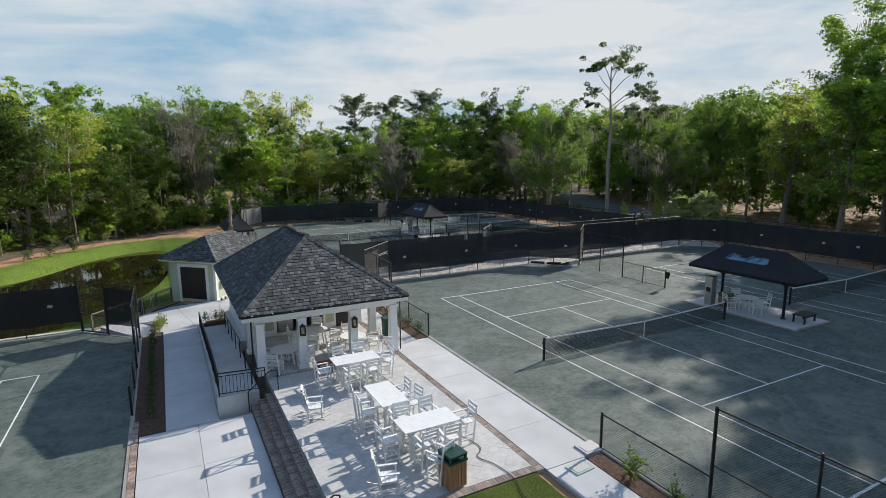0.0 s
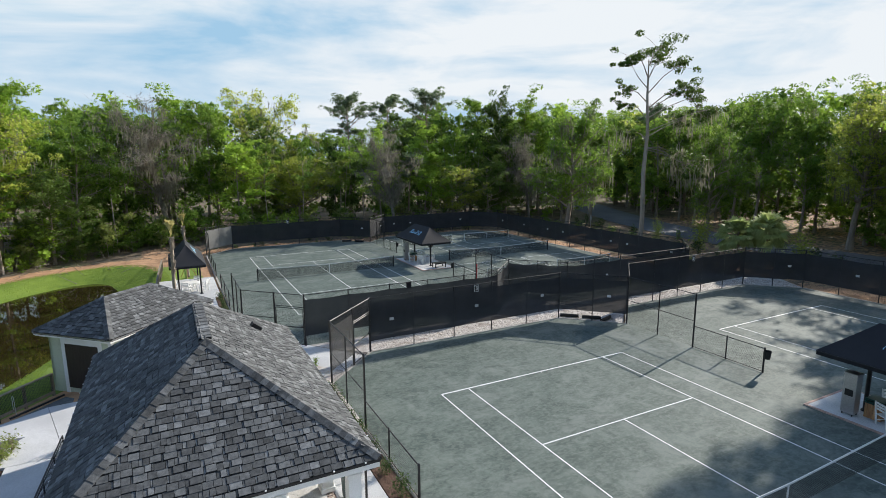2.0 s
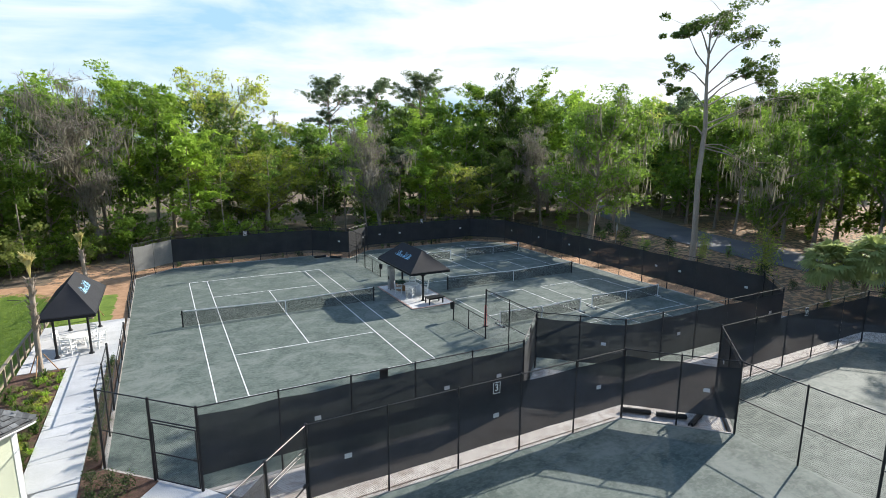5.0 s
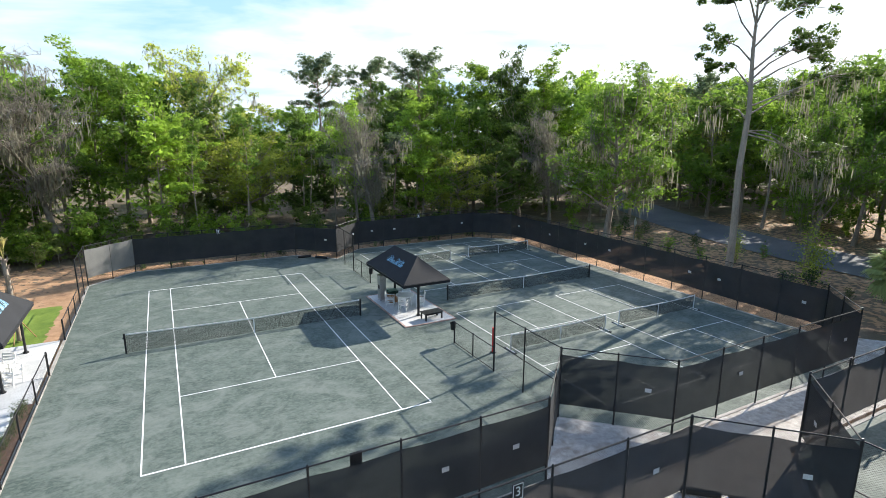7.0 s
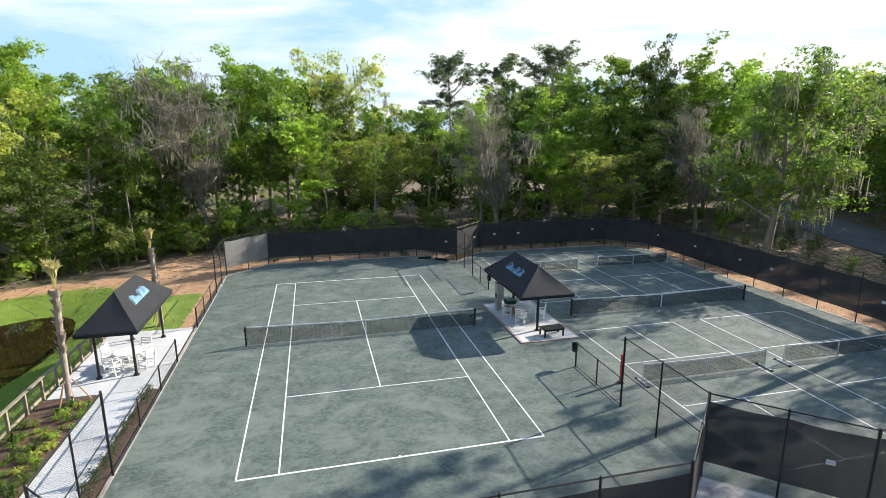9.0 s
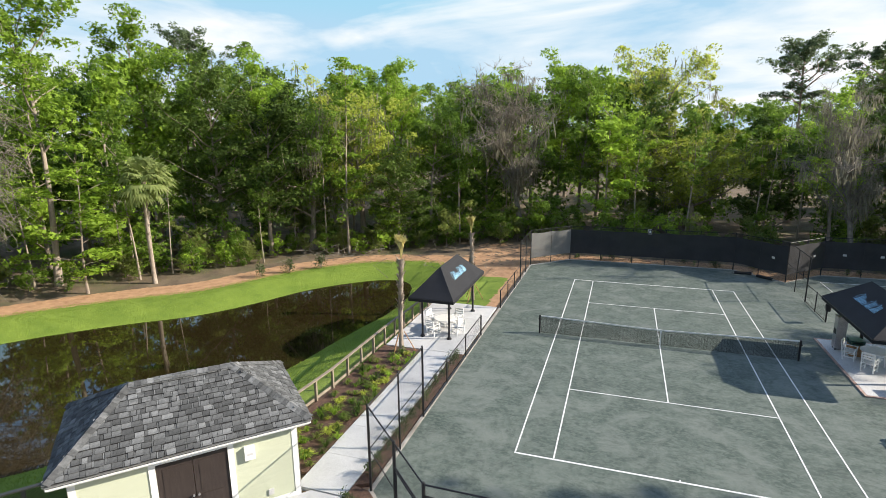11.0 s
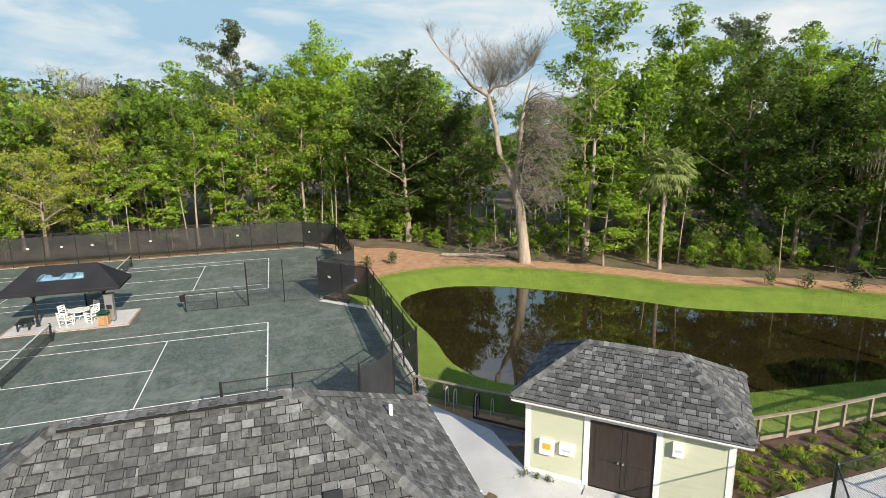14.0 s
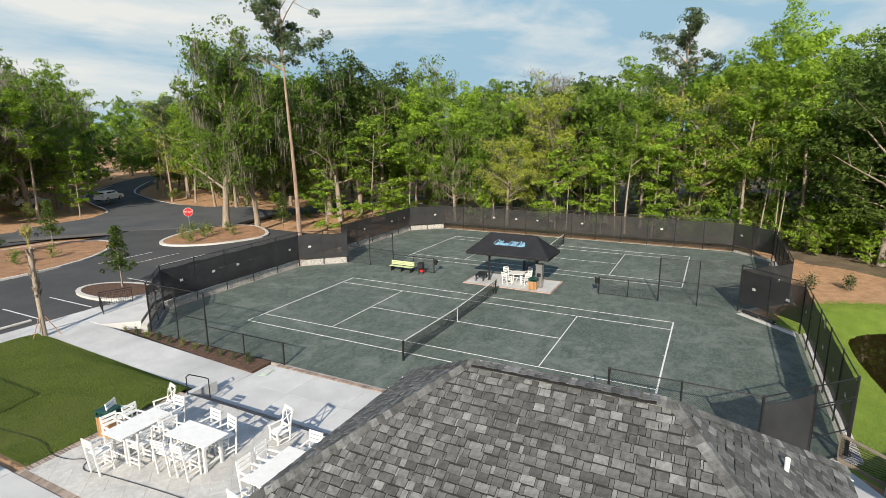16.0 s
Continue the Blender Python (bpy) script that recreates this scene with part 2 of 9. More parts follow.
M["joint"] = mat("joint_sand", (0.40, 0.39, 0.37), (0.48, 0.465, 0.44), rough=0.95)
M["brick"] = mat("brown_brick", (0.20, 0.15, 0.122), (0.37, 0.285, 0.235), scale=9, fine=60, rough=0.85, bump=0.4, dist=0.004, rnd=0.35)
M["gravel"] = mat("white_shell_gravel", (0.36, 0.325, 0.295), (0.58, 0.545, 0.51), scale=4.0, fine=28, c3=(0.28, 0.235, 0.20), rough=0.95, bump=0.8, dist=0.03)
M["kerb"] = mat("kerb_concrete", (0.5, 0.48, 0.45), (0.62, 0.6, 0.57), scale=1.2, fine=40, c3=(0.38, 0.36, 0.33), rough=0.9)
M["courtkerb"] = mat("stained_kerb_concrete", (0.27, 0.25, 0.225), (0.42, 0.395, 0.36), scale=1.5, fine=40, c3=(0.22, 0.19, 0.16), rough=0.9)
M["asphalt"] = mat("asphalt", (0.048, 0.049, 0.052), (0.068, 0.068, 0.070), scale=0.3, fine=60, c3=(0.075, 0.073, 0.07), rough=0.9, bump=0.4, dist=0.006)
M["oldroad"] = mat("worn_asphalt", (0.085, 0.09, 0.098), (0.125, 0.13, 0.14), scale=0.25, fine=40, c3=(0.15, 0.15, 0.15), rough=0.9, bump=0.3, dist=0.006)
M["lawn"] = mat("lawn_grass", (0.066, 0.098, 0.018), (0.118, 0.152, 0.03), scale=0.9, fine=90, c3=(0.135, 0.15, 0.045), rough=0.9, bump=1.0, dist=0.04, spec=0.2)
M["straw"] = mat("pine_straw", (0.25, 0.13, 0.07), (0.42, 0.235, 0.13), scale=1.3, fine=45, c3=(0.30, 0.18, 0.11), rough=0.95, bump=0.9, dist=0.04)
M["mulch"] = mat("bark_mulch", (0.07, 0.038, 0.027), (0.15, 0.088, 0.062), scale=6, fine=50, rough=0.95, bump=1.0, dist=0.04)
M["black"] = mat("black_coated_steel", (0.012, 0.012, 0.013), (0.018, 0.018, 0.02), rough=0.45, bump=0.02)
M["screen"] = mat("windscreen_fabric", (0.017, 0.018, 0.021), (0.03, 0.031, 0.035), scale=0.8, fine=120, rough=0.8, bump=0.1, trans=0.09)
# paler copy of the fabric: sun on the angled corner panel, put into its colour
M["sunlitscreen"] = mat("sunlit_windscreen", (0.15, 0.15, 0.145), (0.2, 0.2, 0.19), scale=0.8, fine=120, rough=0.8, bump=0.1, trans=0.12)
# thinner fabric; its lighter grey stands in for sun on the far west fence
M["thinscreen"] = mat("thin_lit_windscreen", (0.03, 0.03, 0.031), (0.05, 0.05, 0.051), scale=0.8, fine=120, rough=0.8, bump=0.1, trans=0.22)
M["canopy"] = mat("canopy_fabric", (0.008, 0.009, 0.012), (0.014, 0.015, 0.019), scale=1.0, fine=150, rough=0.75, bump=0.1)
M["blue"] = mat("light_blue_print", (0.30, 0.62, 0.88), (0.36, 0.68, 0.92), rough=0.6, bump=0)
M["white"] = mat("white_paint", (0.76, 0.76, 0.74), (0.82, 0.82, 0.8), scale=2, fine=30, rough=0.55, bump=0.04)
M["poly"] = mat("white_poly_lumber", (0.72, 0.72, 0.71), (0.79, 0.79, 0.78), scale=4, fine=30, rough=0.5, bump=0.05)
M["cream"] = mat("pale_yellow_siding", (0.48, 0.51, 0.385), (0.53, 0.56, 0.43), scale=1.2, fine=30, rough=0.7, bump=0.08, stretch=(1, 1, 8))
M["door"] = mat("dark_brown_door", (0.030, 0.022, 0.020), (0.045, 0.034, 0.030), scale=3, fine=40, rough=0.5, bump=0.1, stretch=(4, 4, 0.6))
M["sage"] = mat("sage_panel", (0.42, 0.44, 0.32), (0.48, 0.5, 0.38), rough=0.7, bump=0.05)
M["shingle"] = mat("slate_grey_shingle", (0.064, 0.067, 0.068), (0.125, 0.128, 0.128), scale=8.0, fine=90, rough=0.9, bump=0.5, dist=0.004, rnd=0.5, spec=0.25,
                   tones=((0.0, 0.66), (0.14, 0.84), (0.36, 1.03), (0.6, 1.24), (0.8, 1.5), (0.92, 1.9)))
M["shingle_i"] = mat("slate_grey_shingles", (0.064, 0.067, 0.068), (0.125, 0.128, 0.128), scale=8.0, fine=90, rough=0.9, bump=0.5, dist=0.004, island=0.5, spec=0.25,
                     tones=((0.0, 0.66), (0.14, 0.84), (0.36, 1.03), (0.6, 1.24), (0.8, 1.5), (0.92, 1.9)))
# underlay, dark enough to draw the tabs' shadow lines where it shows
M["roofbase"] = mat("roof_underlay_shade", (0.02, 0.02, 0.022), (0.032, 0.032, 0.034), rough=0.95)
M["wet"] = mat("wet_concrete", (0.09, 0.10, 0.11), (0.17, 0.18, 0.19), scale=1.5, fine=20, c3=(0.32, 0.33, 0.33), rough=0.25, bump=0.15)
M["wood"] = mat("weathered_wood", (0.20, 0.165, 0.12), (0.30, 0.25, 0.19), scale=3, fine=50, rough=0.85, bump=0.4, stretch=(1, 1, 0.3))
M["redwood"] = mat("reddish_wood", (0.16, 0.055, 0.025), (0.24, 0.09, 0.04), scale=4, fine=40, rough=0.6, stretch=(0.5, 4, 4))
M["slat"] = mat("cedar_slat", (0.33, 0.17, 0.08), (0.45, 0.25, 0.12), scale=4, fine=40, rough=0.6, stretch=(4, 4, 0.4), rnd=0.15)
M["greenlid"] = mat("dark_green_plastic", (0.008, 0.045, 0.035), (0.012, 0.06, 0.047), rough=0.4, bump=0.03)
M["steel"] = mat("brushed_steel", (0.42, 0.42, 0.43), (0.5, 0.5, 0.51), rough=0.35, metal=0.8, bump=0.03)
M["bark"] = mat("grey_bark", (0.20, 0.16, 0.125), (0.36, 0.30, 0.245), scale=1.5, fine=14, rough=0.95, bump=1.0, dist=0.05, stretch=(3, 3, 0.5))
M["palebark"] = mat("pale_bare_bark", (0.25, 0.205, 0.16), (0.40, 0.335, 0.275), scale=1.0, fine=12, rough=0.95, bump=0.8, dist=0.04, stretch=(3, 3, 0.5))
M["pinebark"] = mat("red_brown_bark", (0.20, 0.14, 0.105), (0.37, 0.27, 0.21), scale=1.5, fine=12, rough=0.95, bump=1.0, dist=0.05, stretch=(3, 3, 0.7))
M["moss"] = leaf_mat("hanging_moss", (0.12, 0.115, 0.085), (0.26, 0.245, 0.18), 0.3, 0.9)
M["twig"] = mat("grey_twigs", (0.15, 0.132, 0.11), (0.26, 0.23, 0.19), rough=0.95, bump=0)
M["leaf_spring"] = leaf_mat("spring_leaves", (0.066, 0.125, 0.011), (0.335, 0.478, 0.066), 0.38, holes=5.5)
M["leaf_mid"] = leaf_mat("green_leaves", (0.035, 0.072, 0.010), (0.196, 0.305, 0.047), 0.36, holes=5.5)
M["leaf_dark"] = leaf_mat("dark_leaves", (0.023, 0.044, 0.009), (0.124, 0.188, 0.038), 0.3, holes=6.0)
M["leaf_oak"] = leaf_mat("live_oak_leaves", (0.16, 0.20, 0.028), (0.46, 0.50, 0.10), 0.42, holes=7.0)
M["leaf_shrub"] = leaf_mat("shrub_leaves", (0.03, 0.055, 0.02), (0.075, 0.115, 0.038), 0.3)
M["needle"] = leaf_mat("pine_needles", (0.065, 0.10, 0.05), (0.15, 0.19, 0.095), 0.4, holes=8.0)
M["frond"] = leaf_mat("palm_fronds", (0.20, 0.25, 0.09), (0.36, 0.40, 0.17), 0.4)
M["dryfrond"] = leaf_mat("dry_fronds", (0.38, 0.34, 0.12), (0.68, 0.60, 0.30), 0.3)
M["litter"] = leaf_mat("underbrush_leaves", (0.10, 0.13, 0.035), (0.23, 0.27, 0.075), 0.45, holes=7.0)
M["chain"] = net_mat("chain_link_wire", (0.015, 0.015, 0.016), 0.075, 0.09)
M["netting"] = net_mat("net_cord", (0.012, 0.012, 0.012), 0.062, 0.30)
M["hogwire"] = net_mat("fence_wire", (0.06, 0.06, 0.055), 0.14, 0.06)
M["red"] = mat("red_plastic", (0.5, 0.02, 0.025), (0.6, 0.03, 0.03), rough=0.5, bump=0)
M["lime"] = mat("yellow_green_plastic", (0.42, 0.48, 0.25), (0.5, 0.56, 0.32), rough=0.6, bump=0)
M["yellow"] = mat("yellow_tape", (0.75, 0.6, 0.03), (0.8, 0.66, 0.05), rough=0.5, bump=0)
M["orange"] = mat("orange_print", (0.8, 0.35, 0.03), (0.85, 0.42, 0.05), rough=0.5, bump=0)
M["tablet"] = mat("grey_tag", (0.45, 0.45, 0.45), (0.55, 0.55, 0.55), rough=0.6, bump=0)
M["glass"] = mat("dark_window_glass", (0.02, 0.022, 0.025), (0.025, 0.028, 0.03), rough=0.08, bump=0)
M["carwhite"] = mat("white_car_paint", (0.75, 0.76, 0.77), (0.78, 0.79, 0.8), rough=0.2, bump=0)
M["tyre"] = mat("tyre_rubber", (0.015, 0.015, 0.015), (0.02, 0.02, 0.02), rough=0.8, bump=0.05)
M["lampglow"] = mat("lantern_glass", (0.5, 0.33, 0.12), (0.6, 0.4, 0.16), rough=0.2, bump=0)

m = bpy.data.materials.new("pond_water")
m.use_nodes = True
_n, _l = m.node_tree.nodes, m.node_tree.links
_b = _n["Principled BSDF"]
_b.inputs["Base Color"].default_value = (0.020, 0.0145, 0.0055, 1)
_b.inputs["Roughness"].default_value = 0.03
_b.inputs["IOR"].default_value = 1.85
_t = _n.new("ShaderNodeTexNoise")
_t.inputs["Scale"].default_value, _t.inputs["Detail"].default_value = 1.6, 3
_c = _n.new("ShaderNodeTexCoord")
_l.new(_c.outputs["Object"], _t.inputs["Vector"])
_p = _n.new("ShaderNodeBump")
_p.inputs["Strength"].default_value, _p.inputs["Distance"].default_value = 0.03, 0.02
_l.new(_t.outputs["Fac"], _p.inputs["Height"])
_l.new(_p.outputs["Normal"], _b.inputs["Normal"])
M["water"] = m


# ---- mesh helpers ----
def obj(name, verts, faces, material, parent=None, label="", smooth=False):
    me = bpy.data.meshes.new(name)
    me.from_pydata([tuple(v) for v in verts], [], [tuple(f) for f in faces])
    me.update()
    if material:
        me.materials.append(material)
    if smooth:
        me.shade_smooth()
    o = new(name, me)
    if parent:
        o.parent = parent
    if label:
        tagged(o, label=label)
    return o


def part(name, bm, material, parent, label="", smooth=False):
    me = bpy.data.meshes.new(name)
    bm.normal_update()
    bm.to_mesh(me)
    bm.free()
    me.materials.append(material)
    if smooth:
        me.shade_smooth()
    o = new(name, me)
    if parent:
        o.parent = parent
    if label:
        tagged(o, label=label)
    return o


def thing(name, label, category, m=None, group="", kind=""):
    o = new(name)
    o.empty_display_size = 0.2
    if m is not None:
        o.matrix_basis = m
    return tagged(o, label, category, group, kind)


def box(bm, x0, x1, y0, y1, z0, z1, m=None, bevel=0.0):
    v = [bm.verts.new(Vector((x, y, z))) for z in (z0, z1) for y in (y0, y1) for x in (x0, x1)]
    fs = [bm.faces.new([v[i] for i in f]) for f in ((0, 2, 3, 1), (4, 5, 7, 6), (0, 1, 5, 4), (2, 6, 7, 3), (0, 4, 6, 2), (1, 3, 7, 5))]
    if bevel:
        es = list({e for f in fs for e in f.edges})
        r = bmesh.ops.bevel(bm, geom=es, offset=bevel, segments=1, affect='EDGES', profile=0.5)
        v = list({w for f in r["faces"] for w in f.verts} | {w for w in v if w.is_valid})
    if m is not None:
        for w in v:
            w.co = m @ w.co
    return v


def tube(bm, p, q, r, n=8, r2=None, cap=True):
    p, q = Vector(p), Vector(q)
    d = (q - p).normalized()
    a = d.orthogonal().normalized()
    b = d.cross(a)
    rings = []
    for c, rr in ((p, r), (q, r if r2 is None else r2)):
        rings.append([bm.verts.new(c + (a * math.cos(2 * math.pi * i / n) + b * math.sin(2 * math.pi * i / n)) * rr) for i in range(n)])
    for i in range(n):
        bm.faces.new((rings[0][i], rings[0][(i + 1) % n], rings[1][(i + 1) % n], rings[1][i]))
    if cap:
        bm.faces.new(rings[0][::-1])
        bm.faces.new(rings[1])


def new_bm(*boxes):
    bm = bmesh.new()
    for b in boxes:
        box(bm, *b)
    return bm


def slab(name, pts, z, thick, material, parent=None, label=""):
    """A flat slab over a polygon; z is one height, or a function of x and y."""
    zf = z if callable(z) else (lambda x, y: z)
    n = len(pts)
    area = sum(pts[i][0] * pts[(i + 1) % n][1] - pts[(i + 1) % n][0] * pts[i][1] for i in range(n))
    if area < 0:
        pts = pts[::-1]
    vs = [(x, y, zf(x, y)) for x, y in pts] + [(x, y, zf(x, y) - thick) for x, y in pts]
    fs = [list(range(n)), [2 * n - 1 - i for i in range(n)]] + [(i, i + n, (i + 1) % n + n, (i + 1) % n) for i in range(n)]
    return obj(name, vs, fs, material, parent, label)


def smooth01(a):
    a = np.clip(a, 0, 1)
    return a * a * (3 - 2 * a)


# ---- the plan ----
ZN, ZE, ZW = 0.0, 0.2, -0.48          # levels of the three pairs of courts
PAIRS = [  # centre of the first court, level, side on which the second court lies
    ("north", 0.0, 0.0, ZN, 1), ("east", 2.8, -39.9, ZE, 1), ("west", -29.65, -40.6, ZW, -1)]
POND = [(-39.3, -19.4), (-41.4, -15.7), (-40.3, -11.7), (-37.4, -7.6), (-33.9, -3.9), (-29.9, -0.7), (-27.7, 3.2), (-26.4, 6.5),
        (-24.3, 9.2), (-21.2, 11.8), (-18.7, 11.1), (-17.5, 6.8), (-17.6, 3.2), (-18.4, -0.6), (-18.8, -4.3), (-19.6, -9.0),
        (-21.3, -14.0), (-23.6, -17.4), (-26.2, -19.3), (-30.8, -19.0), (-35.3, -19.6)]
WATER = -1.2


def poly_dist(X, Y, poly):
    """Signed distance to a polygon, negative inside."""
    d = np.full(X.shape, 1e9)
    inside = np.zeros(X.shape, bool)
    n = len(poly)
    for i in range(n):
        ax, ay = poly[i]
        bx, by = poly[(i + 1) % n]
        ex, ey = bx - ax, by - ay
        t = np.clip(((X - ax) * ex + (Y - ay) * ey) / (ex * ex + ey * ey), 0, 1)
        d = np.minimum(d, np.hypot(X - ax - t * ex, Y - ay - t * ey))
        if ay != by:
            inside ^= ((ay > Y) != (by > Y)) & (X < ex * (Y - ay) / ey + ax)
    return np.where(inside, -d, d)


def smooth_poly(poly, times=2):
    for _ in range(times):
        out = []
        for i in range(len(poly)):
            a, b = poly[i], poly[(i + 1) % len(poly)]
            out += [(0.75 * a[0] + 0.25 * b[0], 0.75 * a[1] + 0.25 * b[1]), (0.25 * a[0] + 0.75 * b[0], 0.25 * a[1] + 0.75 * b[1])]
        poly = out
    return poly


POND_S = smooth_poly(POND)


def pair_outline(cx, cy, side, grow=0.0):
    g = grow
    c = 3.0 + 0.4 * g
    L, R, T = -9.5 - g, 28.6 + g, 18.4 + g
    pts = [(L + c, T), (6.5, T), (9.5, 15.4 + g), (12.6, T), (R - c, T), (R, T - c), (R, -T + c), (R - c, -T), (12.6, -T), (9.5, -15.4 - g), (6.5, -T),
           (L + c, -T), (L, -T + c), (L, T - c)]
    return [(cx + side * x, cy + y) for x, y in pts]


def ground_z(X, Y):
    X, Y = np.asarray(X, float), np.asarray(Y, float)
    z = np.full(X.shape, -0.14)
    z = z + 0.22 * smooth01((-24.4 - Y) / 1.2) * smooth01((X + 15.4) / 0.5)
    west = smooth01((-15.2 - X) / 0.5) * smooth01((-21.5 - Y) / 3.0) * smooth01((Y + 62) / 6.0)
    z = z * (1 - west) + (-0.62) * west
    far_w = smooth01((-15 - X) / 8.0) * (1 - west)
    z = z - 0.35 * far_w
    d = poly_dist(X, Y, POND_S)
    bank = np.where(d > 0, WATER - 0.02 + 0.27 * d, WATER - 0.02 + 0.45 * d)
    z = np.minimum(z, np.maximum(bank, -2.4))
    far = smooth01((np.hypot(X + 10, Y + 20) - 58) / 60)
    z = z + far * (0.25 * np.sin(X * 0.11) * np.cos(Y * 0.09) + 0.1)
    return z


def gz(x, y):
    return float(ground_z(np.array([x]), np.array([y]))[0])


def axis(lo, hi, step, far):
    mid = np.arange(lo, hi + 1e-6, step)
    g = np.cumsum(step * 1.18 ** np.arange(1, 60))
    g = g[g < far]
    return np.concatenate([lo - g[::-1], mid, hi + g])


gx, gy = axis(-66, 34, 0.6, 2500), axis(-64, 34, 0.6, 2500)
GX, GY = np.meshgrid(gx, gy)
GZ = ground_z(GX, GY)
nx, ny = len(gx), len(gy)
idx = np.arange(nx * ny).reshape(ny, nx)
quads = np.stack([idx[:-1, :-1], idx[:-1, 1:], idx[1:, 1:], idx[1:, :-1]], -1).reshape(-1, 4)
me = bpy.data.meshes.new("ground")
me.from_pydata(np.stack([GX, GY, GZ], -1).reshape(-1, 3).tolist(), [], quads.tolist())
me.shade_smooth()
pd = poly_dist(GX, GY, POND_S)
wide = 3.0 + 8.0 * smooth01((-9 - GY) / 10) * smooth01((-36 - GX) / 4)
grass = smooth01((4.2 - pd) / 0.8) * smooth01((GY + 60) / 3)
grass = np.maximum(grass, smooth01((-13.8 - GX) / 0.4) * smooth01((GX + 24) / 2) * smooth01((GY + 10) / 3) * smooth01((9 - GY) / 3))
grass = np.maximum(grass, smooth01((-14.4 - GX) / 0.3) * smooth01((GX + 24) / 1.5) * smooth01(((GY + 20.4) - (GX + 20.2) * 0.96) / 0.4) * smooth01((-6 - GY) / 3))
grass = np.maximum(grass, smooth01((GX + 14.2) / 0.3) * smooth01((-10.6 - GX) / 0.3) * smooth01((GY - 3.6) / 0.3) * smooth01((11.5 - GY) / 0.5))
straw = smooth01((4.2 + wide - pd) / 1.2)
for nm, cx, cy, cz, side in PAIRS:
    straw = np.maximum(straw, smooth01((3.2 - poly_dist(GX, GY, pair_outline(cx, cy, side))) / 1.0) * {"north": 0.68, "east": 0.75, "west": 0.9}[nm])
straw = np.maximum(straw, 0.8 * smooth01((-60.5 - GY) / 1.0)) * (1 - smooth01((GX + 22.5) / 0.5) * smooth01((-44 - GY) / 1.0) * smooth01((-12 - GX) / 1.0))
straw = np.maximum(straw, 0.45 * smooth01((GX - 31.5) / 1.0) * smooth01((19 - GY) / 3))
straw = np.maximum(straw, 0.55 * smooth01((GX + 17) / 1.5) * smooth01((-8 - GX) / 1.5) * smooth01((GY - 10) / 1.5) * smooth01((26 - GY) / 3))
for nm, val in (("grass", grass), ("straw", straw)):
    at = me.attributes.new(nm, 'FLOAT', 'POINT')
    at.data.foreach_set("value", val.ravel().astype(np.float32))
gm = mat("ground_cover", (0.10, 0.072, 0.048), (0.20, 0.15, 0.098), scale=0.5, fine=18, c3=(0.075, 0.09, 0.03), rough=0.95, bump=0.8, dist=0.06)
n, l = gm.node_tree.nodes, gm.node_tree.links
gb = n["Principled BSDF"]
prev = gb.inputs["Base Color"].links[0].from_socket
for nm, ca, cb, sc in (("straw", (0.31, 0.17, 0.09), (0.55, 0.335, 0.19), 1.6), ("grass", (0.105, 0.175, 0.02), (0.215, 0.295, 0.045), 0.7)):
    at = n.new("ShaderNodeAttribute")
    at.attribute_name = nm
    tx = n.new("ShaderNodeTexNoise")
    tx.inputs["Scale"].default_value, tx.inputs["Detail"].default_value = 2.2, 5
    tc = n.new("ShaderNodeTexCoord")
    l.new(tc.outputs["Object"], tx.inputs["Vector"])
    ad = n.new("ShaderNodeMath")
    ad.operation = 'ADD'
    l.new(at.outputs["Fac"], ad.inputs[0])
    l.new(tx.outputs["Fac"], ad.inputs[1])
    rp = n.new("ShaderNodeValToRGB")
    rp.color_ramp.elements[0].position, rp.color_ramp.elements[1].position = 0.92, 1.0
    l.new(ad.outputs[0], rp.inputs["Fac"])
    t2 = n.new("ShaderNodeTexNoise")
    t2.inputs["Scale"].default_value, t2.inputs["Detail"].default_value = sc, 8
    t2.inputs["Roughness"].default_value = 0.7
    l.new(tc.outputs["Object"], t2.inputs["Vector"])
    r2 = n.new("ShaderNodeValToRGB")
    r2.color_ramp.elements[0].position, r2.color_ramp.elements[1].position = 0.3, 0.7
    r2.color_ramp.elements[0].color, r2.color_ramp.elements[1].color = (*ca, 1), (*cb, 1)
    l.new(t2.outputs["Fac"], r2.inputs["Fac"])
    mx = n.new("ShaderNodeMixRGB")
    l.new(rp.outputs["Color"], mx.inputs["Fac"])
    l.new(prev, mx.inputs["Color1"])
    l.new(r2.outputs["Color"], mx.inputs["Color2"])
    prev = mx.outputs["Color"]
l.new(prev, gb.inputs["Base Color"])
me.materials.append(gm)
tagged(new("ground", me), "leaf litter, pine straw and mown grass round a pond", "ground", kind="structure")

# pond
wp = [(x, y) for x, y in smooth_poly([(x * 1.0, y * 1.0) for x, y in POND])]
cxp, cyp = sum(p[0] for p in wp) / len(wp), sum(p[1] for p in wp) / len(wp)
wp = [(cxp + (x - cxp) * 1.04, cyp + (y - cyp) * 1.04) for x, y in wp]
tagged(obj("water", [(x, y, WATER) for x, y in wp], [list(range(len(wp)))], M["water"]),
       "still dark brown pond mirroring trees and sky", "pond", kind="structure")


